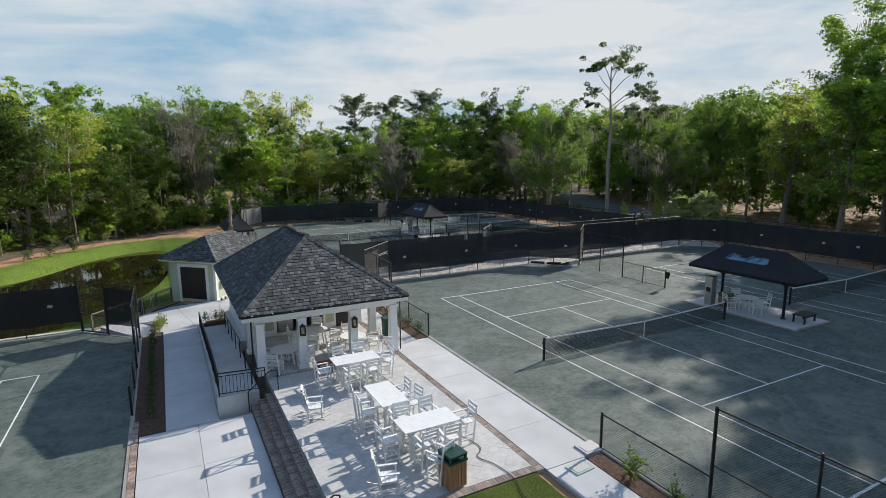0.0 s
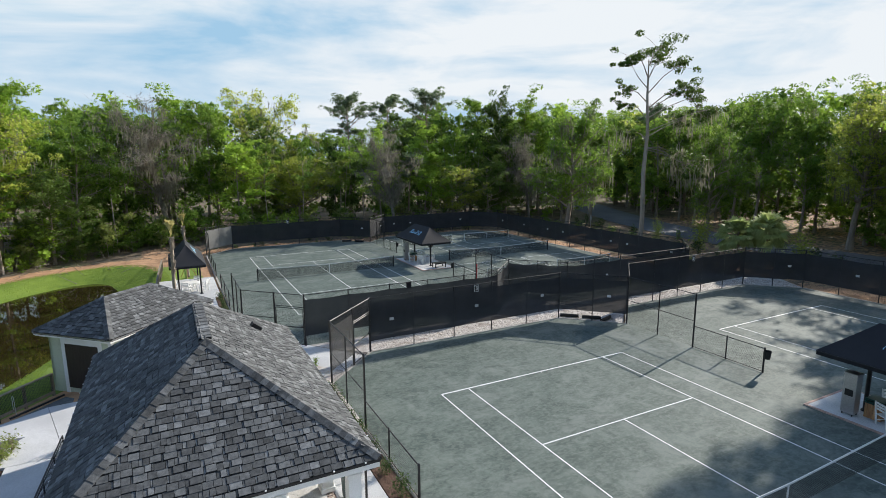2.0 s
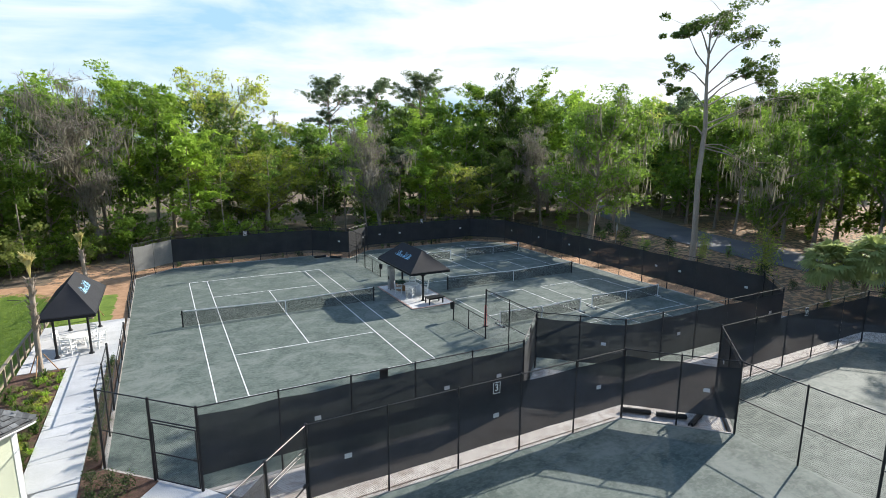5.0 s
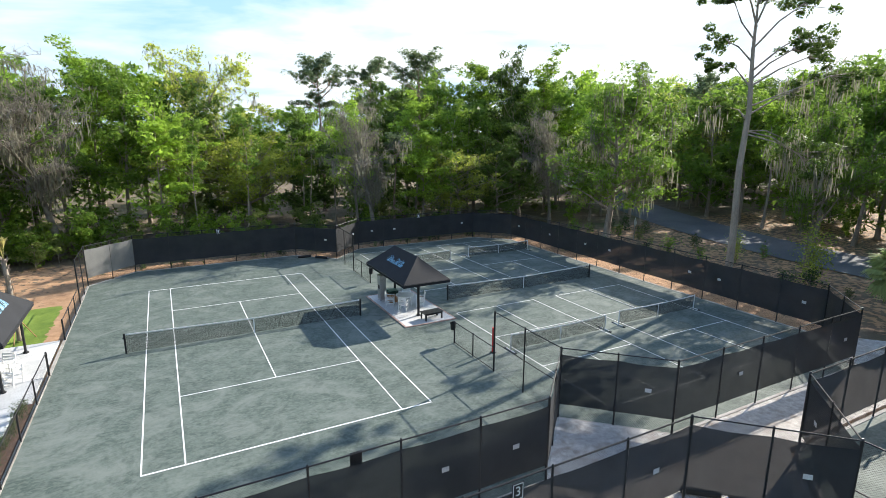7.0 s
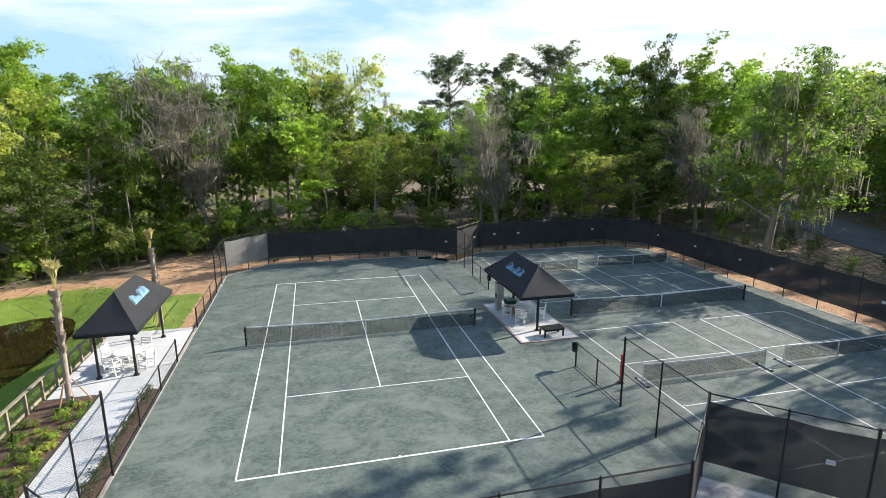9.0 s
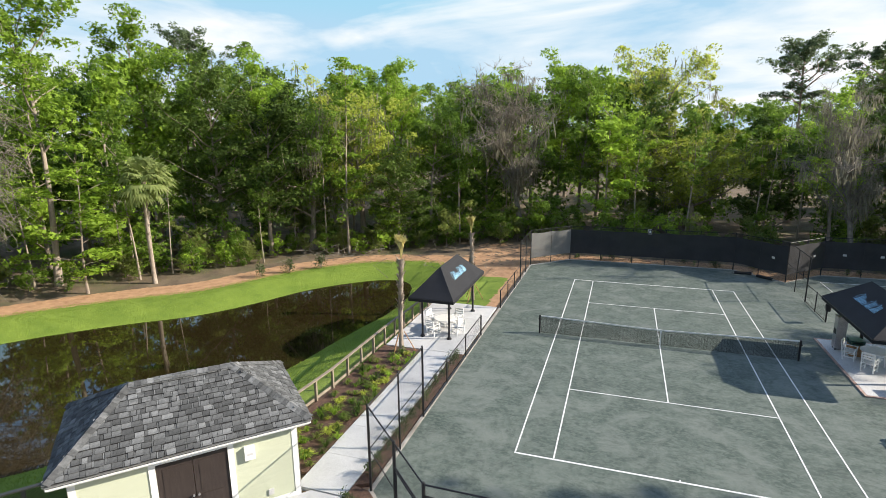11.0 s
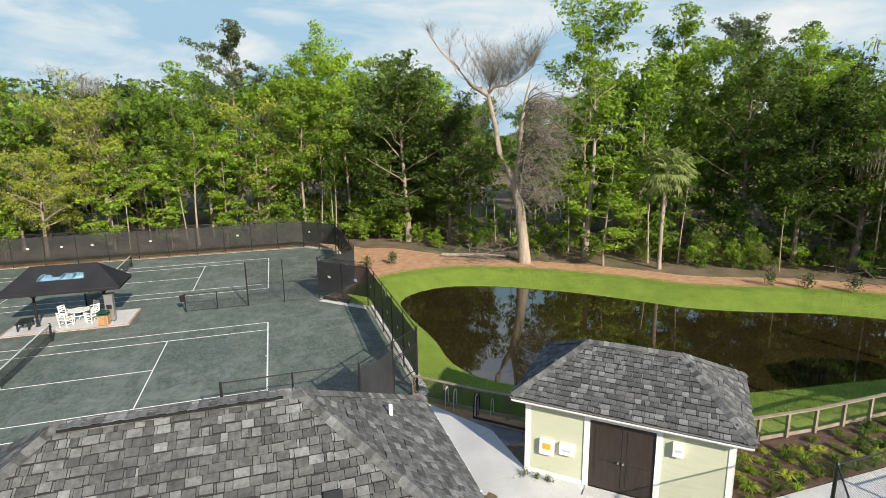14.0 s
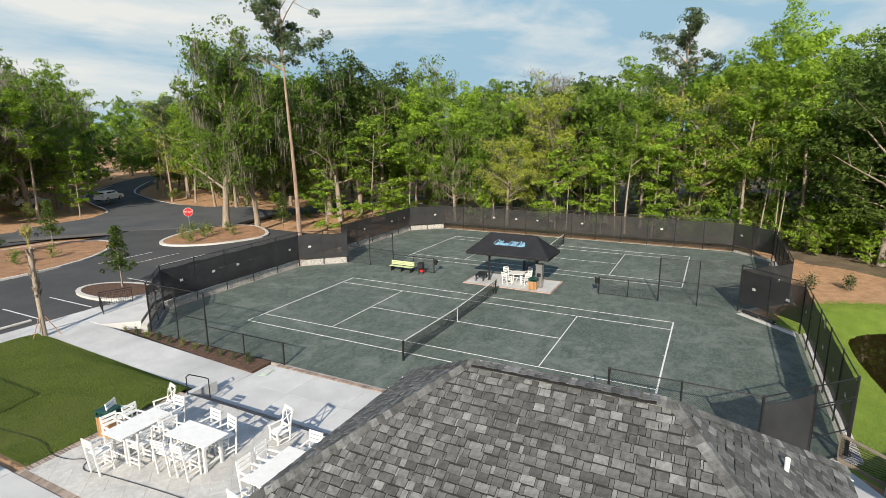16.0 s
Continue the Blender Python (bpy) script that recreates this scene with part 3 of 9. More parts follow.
# ---- courts ----
def court_lines(cx, cy, z, wide_lines=True):
    t = thing("court_markings", "white tape lines of a full tennis court", "court lines", pose(cx, cy, z), group="tennis court lines")
    w = 0.028

    def line(x0, x1, y0, y1):
        part("line", new_bm((x0, x1, y0, y1, 0.0, 0.006)), M["line"], t)
    for x in (-5.485, -4.115, 4.115, 5.485):
        line(x - w, x + w, -11.885, 11.885)
    for y in (-11.885, 11.885):
        line(-5.485 - w, 5.485 + w, y - 0.04, y + 0.04)
    for y in (-6.4, 6.4):
        line(-4.115, 4.115, y - w, y + w)
    line(-w, w, -6.4, 6.4)
    for s in (-1, 1):
        line(-w, w, s * 11.885 - 0.12 if s > 0 else -11.885, 11.885 if s > 0 else -11.885 + 0.12)
    return t


def tennis_net(cx, cy, z):
    t = thing("tennis_net", "black tennis net with white headband between black posts", "net", pose(cx, cy, z), group="tennis nets")
    half = 6.4

    def top(x):
        return 0.914 + 0.156 * (abs(x) / half) ** 1.15
    for s in (-1, 1):
        bm = bmesh.new()
        box(bm, s * half - 0.045, s * half + 0.045, -0.045, 0.045, -0.1, 1.09, bevel=0.008)
        p = part("post", bm, M["black"], t)
        bm = bmesh.new()
        tube(bm, (s * (half + 0.05), -0.03, 0.85), (s * (half + 0.05), 0.06, 0.85), 0.045, 8)
        part("winder", bm, M["black"], p)
    xs = np.linspace(-half + 0.05, half - 0.05, 33)
    vs, fs = [], []
    for x in xs:
        vs += [(x, 0, 0.03), (x, 0, top(x) - 0.04)]
    for i in range(32):
        fs.append((2 * i, 2 * i + 2, 2 * i + 3, 2 * i + 1))
    obj("netting", vs, fs, M["netting"], t)
    vs, fs = [], []
    for x in xs:
        h = top(x)
        vs += [(x, -0.012, h - 0.065), (x, 0.012, h - 0.065), (x, 0.012, h), (x, -0.012, h)]
    for i in range(32):
        for k in range(4):
            fs.append((4 * i + k, 4 * i + 4 + k, 4 * i + 4 + (k + 1) % 4, 4 * i + (k + 1) % 4))
    obj("headband", vs, fs, M["line"], t, "white vinyl headband")
    part("centre_strap", new_bm((-0.03, 0.03, -0.016, 0.016, 0, 0.91)), M["line"], t, "white centre strap")
    return t


def fence_run(p, q, z, h, screen="", rail=True, start=True, end=True, bays=None, label="", tags=True, kinds="fence"):
    """Chain-link fence from p to q on posts; screen: '' (bare wire), 'dark' or 'thin' fabric."""
    dx, dy = q[0] - p[0], q[1] - p[1]
    L = math.hypot(dx, dy)
    nb = bays or max(1, round(L / 2.65))
    if not label:
        label = ("tall black chain-link fence with dark windscreen fabric" if screen == "dark" else "tall black chain-link fence with thin grey windscreen" if screen
                 else ("tall" if h > 2 else "low") + " black chain-link fence with open wire mesh")
    t = thing("chain_link_fence", label, "fence", pose(p[0], p[1], z, 0, 0, math.degrees(math.atan2(dy, dx))), group="court fences")
    for i in range(nb + 1):
        if (i == 0 and not start) or (i == nb and not end):
            continue
        r = 0.045 if i in (0, nb) else 0.033
        x = L * i / nb
        bm = bmesh.new()
        tube(bm, (x, 0, -0.15), (x, 0, h), r, 8)
        tube(bm, (x, 0, h), (x, 0, h + 0.05), r * 1.15, 8, r2=r * 0.5)
        part("post", bm, M["black"], t)
    bm = bmesh.new()
    tube(bm, (0, 0, h - 0.02), (L, 0, h - 0.02), 0.024, 6)
    part("top_rail", bm, M["black"], t)
    if not screen:
        bm = bmesh.new()
        tube(bm, (0, 0, h * 0.5 if h > 2 else 0.06), (L, 0, h * 0.5 if h > 2 else 0.06), 0.02, 6)
        part("mid_rail" if h > 2 else "bottom_rail", bm, M["black"], t)
    obj("wire_mesh", [(0, 0.012, 0.04), (L, 0.012, 0.04), (L, 0.012, h - 0.02), (0, 0.012, h - 0.02)], [(0, 1, 2, 3)], M["chain"], t, "black diamond wire mesh")
    if screen:
        lo, hi = (0.62, h - 0.28)
        rr = random.Random(int(p[0] * 31 + p[1] * 17))
        for i in range(nb):
            x0, x1 = L * i / nb + 0.01, L * (i + 1) / nb - 0.01
            vs, fs = [], []
            nn, mm = 7, 5
            for b in range(mm):
                for a in range(nn):
                    u, v = a / (nn - 1), b / (mm - 1)
                    sag = -0.05 * math.sin(math.pi * u) * (1 - v) * rr.uniform(0.3, 1) + (0.02 * math.sin(9 * u + i) * v)
                    edge = 0.05 * math.sin(math.pi * u)
                    vs.append((x0 + (x1 - x0) * u, -0.03 + sag * 0.6, lo + (hi - lo) * v - (edge if v == 1 else 0) + (edge * 0.6 if v == 0 else 0)))
            for b in range(mm - 1):
                for a in range(nn - 1):
                    k = b * nn + a
                    fs.append((k, k + 1, k + nn + 1, k + nn))
            o = obj("windscreen", vs, fs, M[{"dark": "screen", "pale": "sunlitscreen"}.get(screen, "thinscreen")], t, smooth=True)
            if tags and rr.random() < 0.5:
                xm = (x0 + x1) / 2 + rr.uniform(-0.2, 0.2)
                part("tag", new_bm((xm - 0.12, xm + 0.12, -0.075, -0.068, 1.64, 1.8)), M["tablet"], o, "small pale grey tag")
                part("tag", new_bm((xm - 0.12, xm + 0.12, 0.002, 0.009, 1.64, 1.8)), M["tablet"], o, "small pale grey tag")
    return t


def gate(p, q, z, h=3.05):
    """A chain-link gate leaf of 2.1 m with wire above it."""
    dx, dy = q[0] - p[0], q[1] - p[1]
    L = math.hypot(dx, dy)
    t = thing("chain_link_gate", "closed black chain-link gate in a tall fence", "gate", pose(p[0], p[1], z, 0, 0, math.degrees(math.atan2(dy, dx))), group="court gates")
    for x in (0, L):
        bm = bmesh.new()
        tube(bm, (x, 0, -0.15), (x, 0, h + 0.03), 0.05, 8)
        part("post", bm, M["black"], t)
    bm = bmesh.new()
    for zz in (h - 0.02, 2.3):
        tube(bm, (0, 0, zz), (L, 0, zz), 0.024, 6)
    part("lintel", bm, M["black"], t)
    bm = bmesh.new()
    for a, b in (((0.1, 0.1), (L - 0.1, 0.1)), ((0.1, 1.1), (L - 0.1, 1.1)), ((0.1, 2.2), (L - 0.1, 2.2)), ((0.1, 0.1), (0.1, 2.2)), ((L - 0.1, 0.1), (L - 0.1, 2.2))):
        tube(bm, (a[0], 0, a[1]), (b[0], 0, b[1]), 0.024, 6)
    g = part("gate_frame", bm, M["black"], t)
    obj("wire_mesh", [(0, 0.01, 0.1), (L, 0.01, 0.1), (L, 0.01, h), (0, 0.01, h)], [(0, 1, 2, 3)], M["chain"], t)
    part("latch", new_bm((L - 0.24, L - 0.06, -0.04, 0.04, 1.1, 1.18)), M["black"], g)
    return t


def pair_of_courts(name, cx, cy, z, side, low_n, low_s, gate_n, gate_s):
    """Two courts side by side inside one fence."""
    def P(x, y):
        return (cx + side * x, cy + y)
    s = slab("court_surface", pair_outline(cx, cy, side, -0.05), z, 0.25, M["court"])
    tagged(s, "grey-green clay court surface with scuffs, pale worn patches and painted-in sun dapples", "court", kind="structure")
    ol, inn = pair_outline(cx, cy, side, 0.10), pair_outline(cx, cy, side, -0.05)
    nn = len(ol)
    vs = [(x, y, z + 0.025) for x, y in ol] + [(x, y, z + 0.025) for x, y in inn] + [(x, y, z - 0.3) for x, y in ol] + [(x, y, z - 0.3) for x, y in inn]
    fs = []
    for i in range(nn):
        j = (i + 1) % nn
        fs += [(i, j, nn + j, nn + i), (i, 2 * nn + i, 2 * nn + j, j), (nn + i, nn + j, 3 * nn + j, 3 * nn + i)]
    tagged(obj("kerb", vs, fs, M["courtkerb"]), "stained concrete kerb round the courts", "kerb", kind="structure")
    T, C, R, W = 18.4, 15.4, 28.6, -9.5
    for k in (1, -1):
        fence_run(P(-6.5, k * T), P(6.5, k * T), z, 3.05, "dark", bays=5)
        fence_run(P(6.5, k * T), P(9.5, k * C), z, 3.05, "dark", bays=2, start=False)
        fence_run(P(9.5, k * C), P(12.6, k * T), z, 3.05, "dark", bays=2, start=False)
        fence_run(P(12.6, k * T), P(25.6, k * T), z, 3.05, "dark", bays=5, start=False)
        fence_run(P(25.6, k * T), P(R, k * C), z, 3.05, "dark", bays=2, start=False)
        if (k == 1 and gate_n) or (k == -1 and gate_s):
            fence_run(P(W, k * C), P(-7.9, k * 17.0), z, 3.05, ("", "thin", "dark")[("north", "east", "west").index(name)], bays=1, tags=False)
            gate(P(-7.9, k * 17.0), P(-6.5, k * T), z)
        else:
            fence_run(P(W, k * C), P(-6.5, k * T), z, 3.05, "pale" if name == "north" else "thin", bays=2, end=False, tags=False)
        fence_run(P(W, k * C), P(W, k * 10.6), z, 3.05, "", start=False, bays=2)
        fence_run(P(9.5, k * C), P(9.5, k * 10.6), z, 3.05, "", start=False, bays=2)
        fence_run(P(9.5, k * 10.6), P(9.5, k * 6.65), z, 1.25, "", start=False, bays=2)
        lo = low_n if k == 1 else low_s
        fence_run(P(W, k * 10.6), P(W, lo), z, 1.2, "", start=False)
    fence_run(P(R, C), P(R, -C), z, 3.05, "thin" if name == "west" else "dark", start=False, end=False)


pair_of_courts("north", 0, 0, ZN, 1, 3.6, -1.4, False, True)
pair_of_courts("east", 2.8, -39.9, ZE, 1, 5.6, -6.8, True, False)
pair_of_courts("west", -29.65, -40.6, ZW, -1, 5.2, -5.1, True, False)
for nm, cx, cy, cz, side in PAIRS:
    court_lines(cx, cy, cz)
    tennis_net(cx, cy, cz)
    if nm == "north":
        tennis_net(cx + 19.15, cy + 0.2, cz)
    else:
        court_lines(cx + 19.1 * side, cy, cz)
        tennis_net(cx + 19.1 * side, cy, cz)


# ---- trees ----
def tubes_mesh(name, paths, material, sides=6):
    """Tapered tubes along polylines: a list of (points, radii)."""
    vs, fs = [], []
    for pts, rad in paths:
        base = len(vs)
        k = len(pts)
        ns = sides if max(rad) > 0.09 else 4 if max(rad) > 0.05 else 3
        for i, (p, r) in enumerate(zip(pts, rad)):
            d = (Vector(pts[min(i + 1, k - 1)]) - Vector(pts[max(i - 1, 0)]))
            d = d.normalized() if d.length > 1e-6 else Vector((0, 0, 1))
            a = d.orthogonal().normalized() if abs(d.z) < 0.9 else Vector((1, 0, 0)).cross(d).normalized()
            b = d.cross(a)
            for j in range(ns):
                an = 2 * math.pi * j / ns
                vs.append(tuple(Vector(p) + (a * math.cos(an) + b * math.sin(an)) * r))
        for i in range(k - 1):
            for j in range(ns):
                fs.append((base + i * ns + j, base + i * ns + (j + 1) % ns, base + (i + 1) * ns + (j + 1) % ns, base + (i + 1) * ns + j))
    me = bpy.data.meshes.new(name)
    me.from_pydata(vs, [], fs)
    me.shade_smooth()
    me.materials.append(material)
    return me


def leaves_mesh(name, centres, sizes, material, rng, flat=0.5, aspect=0.6, per=1, spread=None, single=False):
    """Leaf sprays: small bent blades, each two triangles, round the given centres."""
    c = np.repeat(np.asarray(centres, float), per, axis=0)
    s = np.repeat(np.asarray(sizes, float), per)
    n = len(c)
    if spread is not None:
        sp = np.repeat(np.asarray(spread, float), per, axis=0)
        c = c + rng.normal(size=(n, 3)) * sp
    d = rng.normal(size=(n, 3))
    d[:, 2] *= flat
    d /= np.linalg.norm(d, axis=1)[:, None] + 1e-9
    u = rng.normal(size=(n, 3))
    u -= (u * d).sum(1)[:, None] * d
    u /= np.linalg.norm(u, axis=1)[:, None] + 1e-9
    s = s * rng.uniform(0.6, 1.35, n)
    w = np.cross(d, u)
    a = c - d * s[:, None] * 0.5
    b = c + d * s[:, None] * 0.5
    l1 = c + u * (s * aspect * 0.5)[:, None] + w * (s * 0.12)[:, None]
    l2 = c - u * (s * aspect * 0.5)[:, None] + w * (s * 0.12)[:, None]
    if single:
        v = np.stack([a, c + u * (s * aspect)[:, None], b], 1).reshape(-1, 3)
        f = np.arange(n * 3).reshape(-1, 3)
    else:
        v = np.stack([a, l1, b, l2], 1).reshape(-1, 3)
        i = np.arange(n) * 4
        f = np.concatenate([np.stack([i, i + 1, i + 2], 1), np.stack([i, i + 2, i + 3], 1)], 1).reshape(-1, 3)
    me = bpy.data.meshes.new(name)
    me.vertices.add(len(v))
    me.vertices.foreach_set("co", v.ravel())
    me.loops.add(len(f) * 3)
    me.loops.foreach_set("vertex_index", f.ravel().astype(np.int32))
    me.polygons.add(len(f))
    me.polygons.foreach_set("loop_start", (np.arange(len(f)) * 3).astype(np.int32))
    me.update(calc_edges=True)
    me.materials.append(material)
    return me


def clump_leaves(name, centres, radii, material, rng, per, size, squash=0.6, aspect=0.62, jitter=0.55):
    """Leaf masses: blades over rounded clumps, facing mostly outward, thinner underneath."""
    m = len(centres)
    c = np.repeat(np.asarray(centres, float), per, axis=0)
    R = np.repeat(np.asarray(radii, float), per)
    n = m * per
    o = rng.normal(size=(n, 3))
    o[:, 2] += 0.35
    o /= np.linalg.norm(o, axis=1)[:, None] + 1e-9
    lump = np.repeat(rng.normal(size=(m, 3)), per, axis=0)
    rr = R * (0.72 + 0.22 * (o * lump).sum(1).clip(-1.5, 1.5)) * rng.uniform(0.55, 1.12, n) ** 0.6
    p = c + o * rr[:, None] * np.array([1, 1, squash])
    w = o * np.array([1, 1, 1 / squash]) + rng.normal(size=(n, 3)) * jitter
    w /= np.linalg.norm(w, axis=1)[:, None] + 1e-9
    d = rng.normal(size=(n, 3))
    d -= (d * w).sum(1)[:, None] * w
    d /= np.linalg.norm(d, axis=1)[:, None] + 1e-9
    u = np.cross(w, d)
    sz = size * rng.uniform(0.55, 1.4, n)
    v = np.stack([p - d * sz[:, None] * 0.55, p + d * sz[:, None] * 0.55 - w * (sz * 0.1)[:, None], p + u * (sz * aspect * 1.25)[:, None] - w * (sz * 0.1)[:, None]], 1).reshape(-1, 3)
    f = np.arange(n * 3).reshape(-1, 3)
    me = bpy.data.meshes.new(name)
    me.vertices.add(len(v))
    me.vertices.foreach_set("co", v.ravel())
    me.loops.add(len(f) * 3)
    me.loops.foreach_set("vertex_index", f.ravel().astype(np.int32))
    me.polygons.add(len(f))
    me.polygons.foreach_set("loop_start", (np.arange(len(f)) * 3).astype(np.int32))
    me.update(calc_edges=True)
    me.materials.append(material)
    return me


def grow(rng, H, base, reach, limbs, bend=0.3, up=0.5, r0=0.25, lean=0.0, subs=4, crown_pow=0.6, top_taper=0.35, tmax=0.97):
    """A trunk with limbs and twigs; returns the tubes and the twig ends."""
    paths, ends = [], []
    k = 9
    ph = rng.uniform(0, 6.28, 2)
    amp = bend
    ts = np.linspace(0, 1, k)
    tr = [(lean * H * t * t + amp * math.sin(3 * t + ph[0]) * t, amp * math.sin(2.4 * t + ph[1]) * t, H * t) for t in ts]
    rad = [r0 * (1.3 if i == 0 else 1 - (1 - top_taper * 0.4) * t) for i, t in enumerate(ts)]
    paths.append((tr, rad))

    def at(t):
        i = min(int(t * (k - 1)), k - 2)
        f = t * (k - 1) - i
        return np.array(tr[i]) * (1 - f) + np.array(tr[i + 1]) * f
    for j in range(limbs):
        f = (j + rng.uniform(0, 0.9)) / limbs
        t = base + (tmax - base) * f
        az = j * 2.4 + rng.uniform(-0.7, 0.7)
        prof = max(0.5 if tmax > 0.9 else 0.9, 1 - abs(2 * f - 0.85) ** 2.2) ** crown_pow
        ln = reach * prof * rng.choice((0.55, 0.8, 1.0, 1.25)) * rng.uniform(0.85, 1.15)
        p0 = at(t)
        el = min(1.1, up * rng.uniform(0.5, 1.4) + 0.55 * f * f)
        d = np.array([math.cos(az) * math.cos(el), math.sin(az) * math.cos(el), math.sin(el)])
        pts = [p0]
        for sgm in range(4):
            d = d + np.array([rng.normal() * 0.18, rng.normal() * 0.18, 0.12 * rng.normal() + 0.02])
            d /= np.linalg.norm(d)
            pts.append(pts[-1] + d * ln / 4)
        rl = max(0.03, r0 * 0.42 * (1 - 0.6 * f) * (ln / max(reach, 0.1)) ** 0.5)
        paths.append(([tuple(p) for p in pts], [rl * (1 - 0.2 * i) for i in range(5)]))
        for sidx in range(subs):
            q = pts[1 + sidx % 4] if sidx < subs - 1 else pts[4]
            dd = d + rng.normal(size=3) * 0.75
            dd[2] += 0.15
            dd /= np.linalg.norm(dd)
            e = q + dd * ln * rng.uniform(0.2, 0.42)
            paths.append(([tuple(q), tuple((q + e) / 2 + rng.normal(size=3) * 0.08 * ln * 0.3), tuple(e)], [rl * 0.45, rl * 0.3, rl * 0.1]))
            ends += [e, (q + e) / 2]
        ends.append(pts[4])
        ends.append(pts[3])
    return paths, np.array(ends)


def moss_mesh(name, ends, rng, count, length):
    """Hanging strands under the twigs."""
    pick = ends[rng.integers(0, len(ends), count)] + rng.normal(size=(count, 3)) * 0.35
    vs, fs = [], []
    for p in pick:
        L = length * rng.uniform(0.3, 1.2)
        for _ in range(7):
            o = rng.normal(size=3) * np.array([0.24, 0.24, 0.2])
            w = rng.uniform(0.01, 0.04)
            an = rng.uniform(0, 3.14)
            dx, dy = math.cos(an) * w, math.sin(an) * w
            q = p + o
            ll = L * rng.uniform(0.5, 1)
            b = len(vs)
            sw = rng.normal(size=2) * 0.08
            vs += [(q[0] - dx, q[1] - dy, q[2]), (q[0] + dx, q[1] + dy, q[2]), (q[0] + sw[0] + dx * 1.3, q[1] + sw[1] + dy * 1.3, q[2] - ll * 0.5), (q[0] + sw[0] - dx * 1.3, q[1] + sw[1] - dy * 1.3, q[2] - ll * 0.5),
                   (q[0] + sw[0] * 1.5, q[1] + sw[1] * 1.5, q[2] - ll)]
            fs += [(b, b + 1, b + 2, b + 3), (b + 3, b + 2, b + 4)]
    me = bpy.data.meshes.new(name)
    me.from_pydata(vs, [], fs)
    me.materials.append(M["moss"])
    return me


def make_tree(kind, seed, label, category="tree", H=20.0, base=0.35, reach=4.0, limbs=14, up=0.5, r0=0.25, leaf="leaf_mid", leaves=4200, size=0.34, clump=(0.75, 0.75, 0.5),
              bark="bark", bend=0.4, lean=0.0, moss=0, moss_len=1.2, subs=4, crown_pow=0.6, twigs=0, flat=0.6, single=False, clumps=0, squash=0.6, tmax=0.97, group="woodland trees"):
    rng = np.random.default_rng(seed)
    paths, ends = grow(rng, H, base, reach, limbs, bend=bend, up=up, r0=r0, lean=lean, subs=subs, crown_pow=crown_pow, tmax=tmax)
    twig_paths = []
    if twigs:
        for e in ends[rng.integers(0, len(ends), twigs)]:
            d = rng.normal(size=3)
            d[2] = abs(d[2]) * 0.6 + 0.2
            d /= np.linalg.norm(d)
            ln = rng.uniform(0.6, 1.7)
            m1 = e + d * ln * 0.5 + rng.normal(size=3) * 0.1
            twig_paths.append(([tuple(e), tuple(m1), tuple(e + d * ln)], [0.022, 0.014, 0.006]))
            for _ in range(2):
                d2 = d + rng.normal(size=3) * 0.6
                twig_paths.append(([tuple(m1), tuple(m1 + d2 * ln * 0.45)], [0.012, 0.005]))
    t = thing(kind, label, category, group=group)
    tk = new("trunk", tubes_mesh("trunk", paths, M[bark], 6 if not twigs else 5))
    tk.parent = t
    if twig_paths:
        tw = new("twig_crown", tubes_mesh("twig_crown", twig_paths, M[bark], 5))
        tw.parent = t
        tagged(tw, label="fine bare twigs", kind="stuff")
    if clumps:
        idx = rng.permutation(len(ends))[:clumps]
        rad_c = clump[0] * rng.uniform(0.6, 1.3, len(idx))
        c = new("crown", clump_leaves("crown", ends[idx], rad_c, M[leaf], rng, max(1, leaves // len(idx)), size, squash))
        c.parent = t
    elif leaves:
        per = max(1, leaves // len(ends))
        me = leaves_mesh("crown", ends, np.full(len(ends), size), M[leaf], rng, flat=flat, per=per, spread=np.tile(np.array(clump), (len(ends), 1)) * rng.uniform(0.6, 1.35, (len(ends), 1)), single=single)
        c = new("crown", me)
        c.parent = t
    if moss:
        o = new("hanging_moss", moss_mesh("hanging_moss", ends, rng, moss, moss_len))
        o.parent = t
        tagged(o, label="grey-green hanging moss", kind="stuff")
    return t


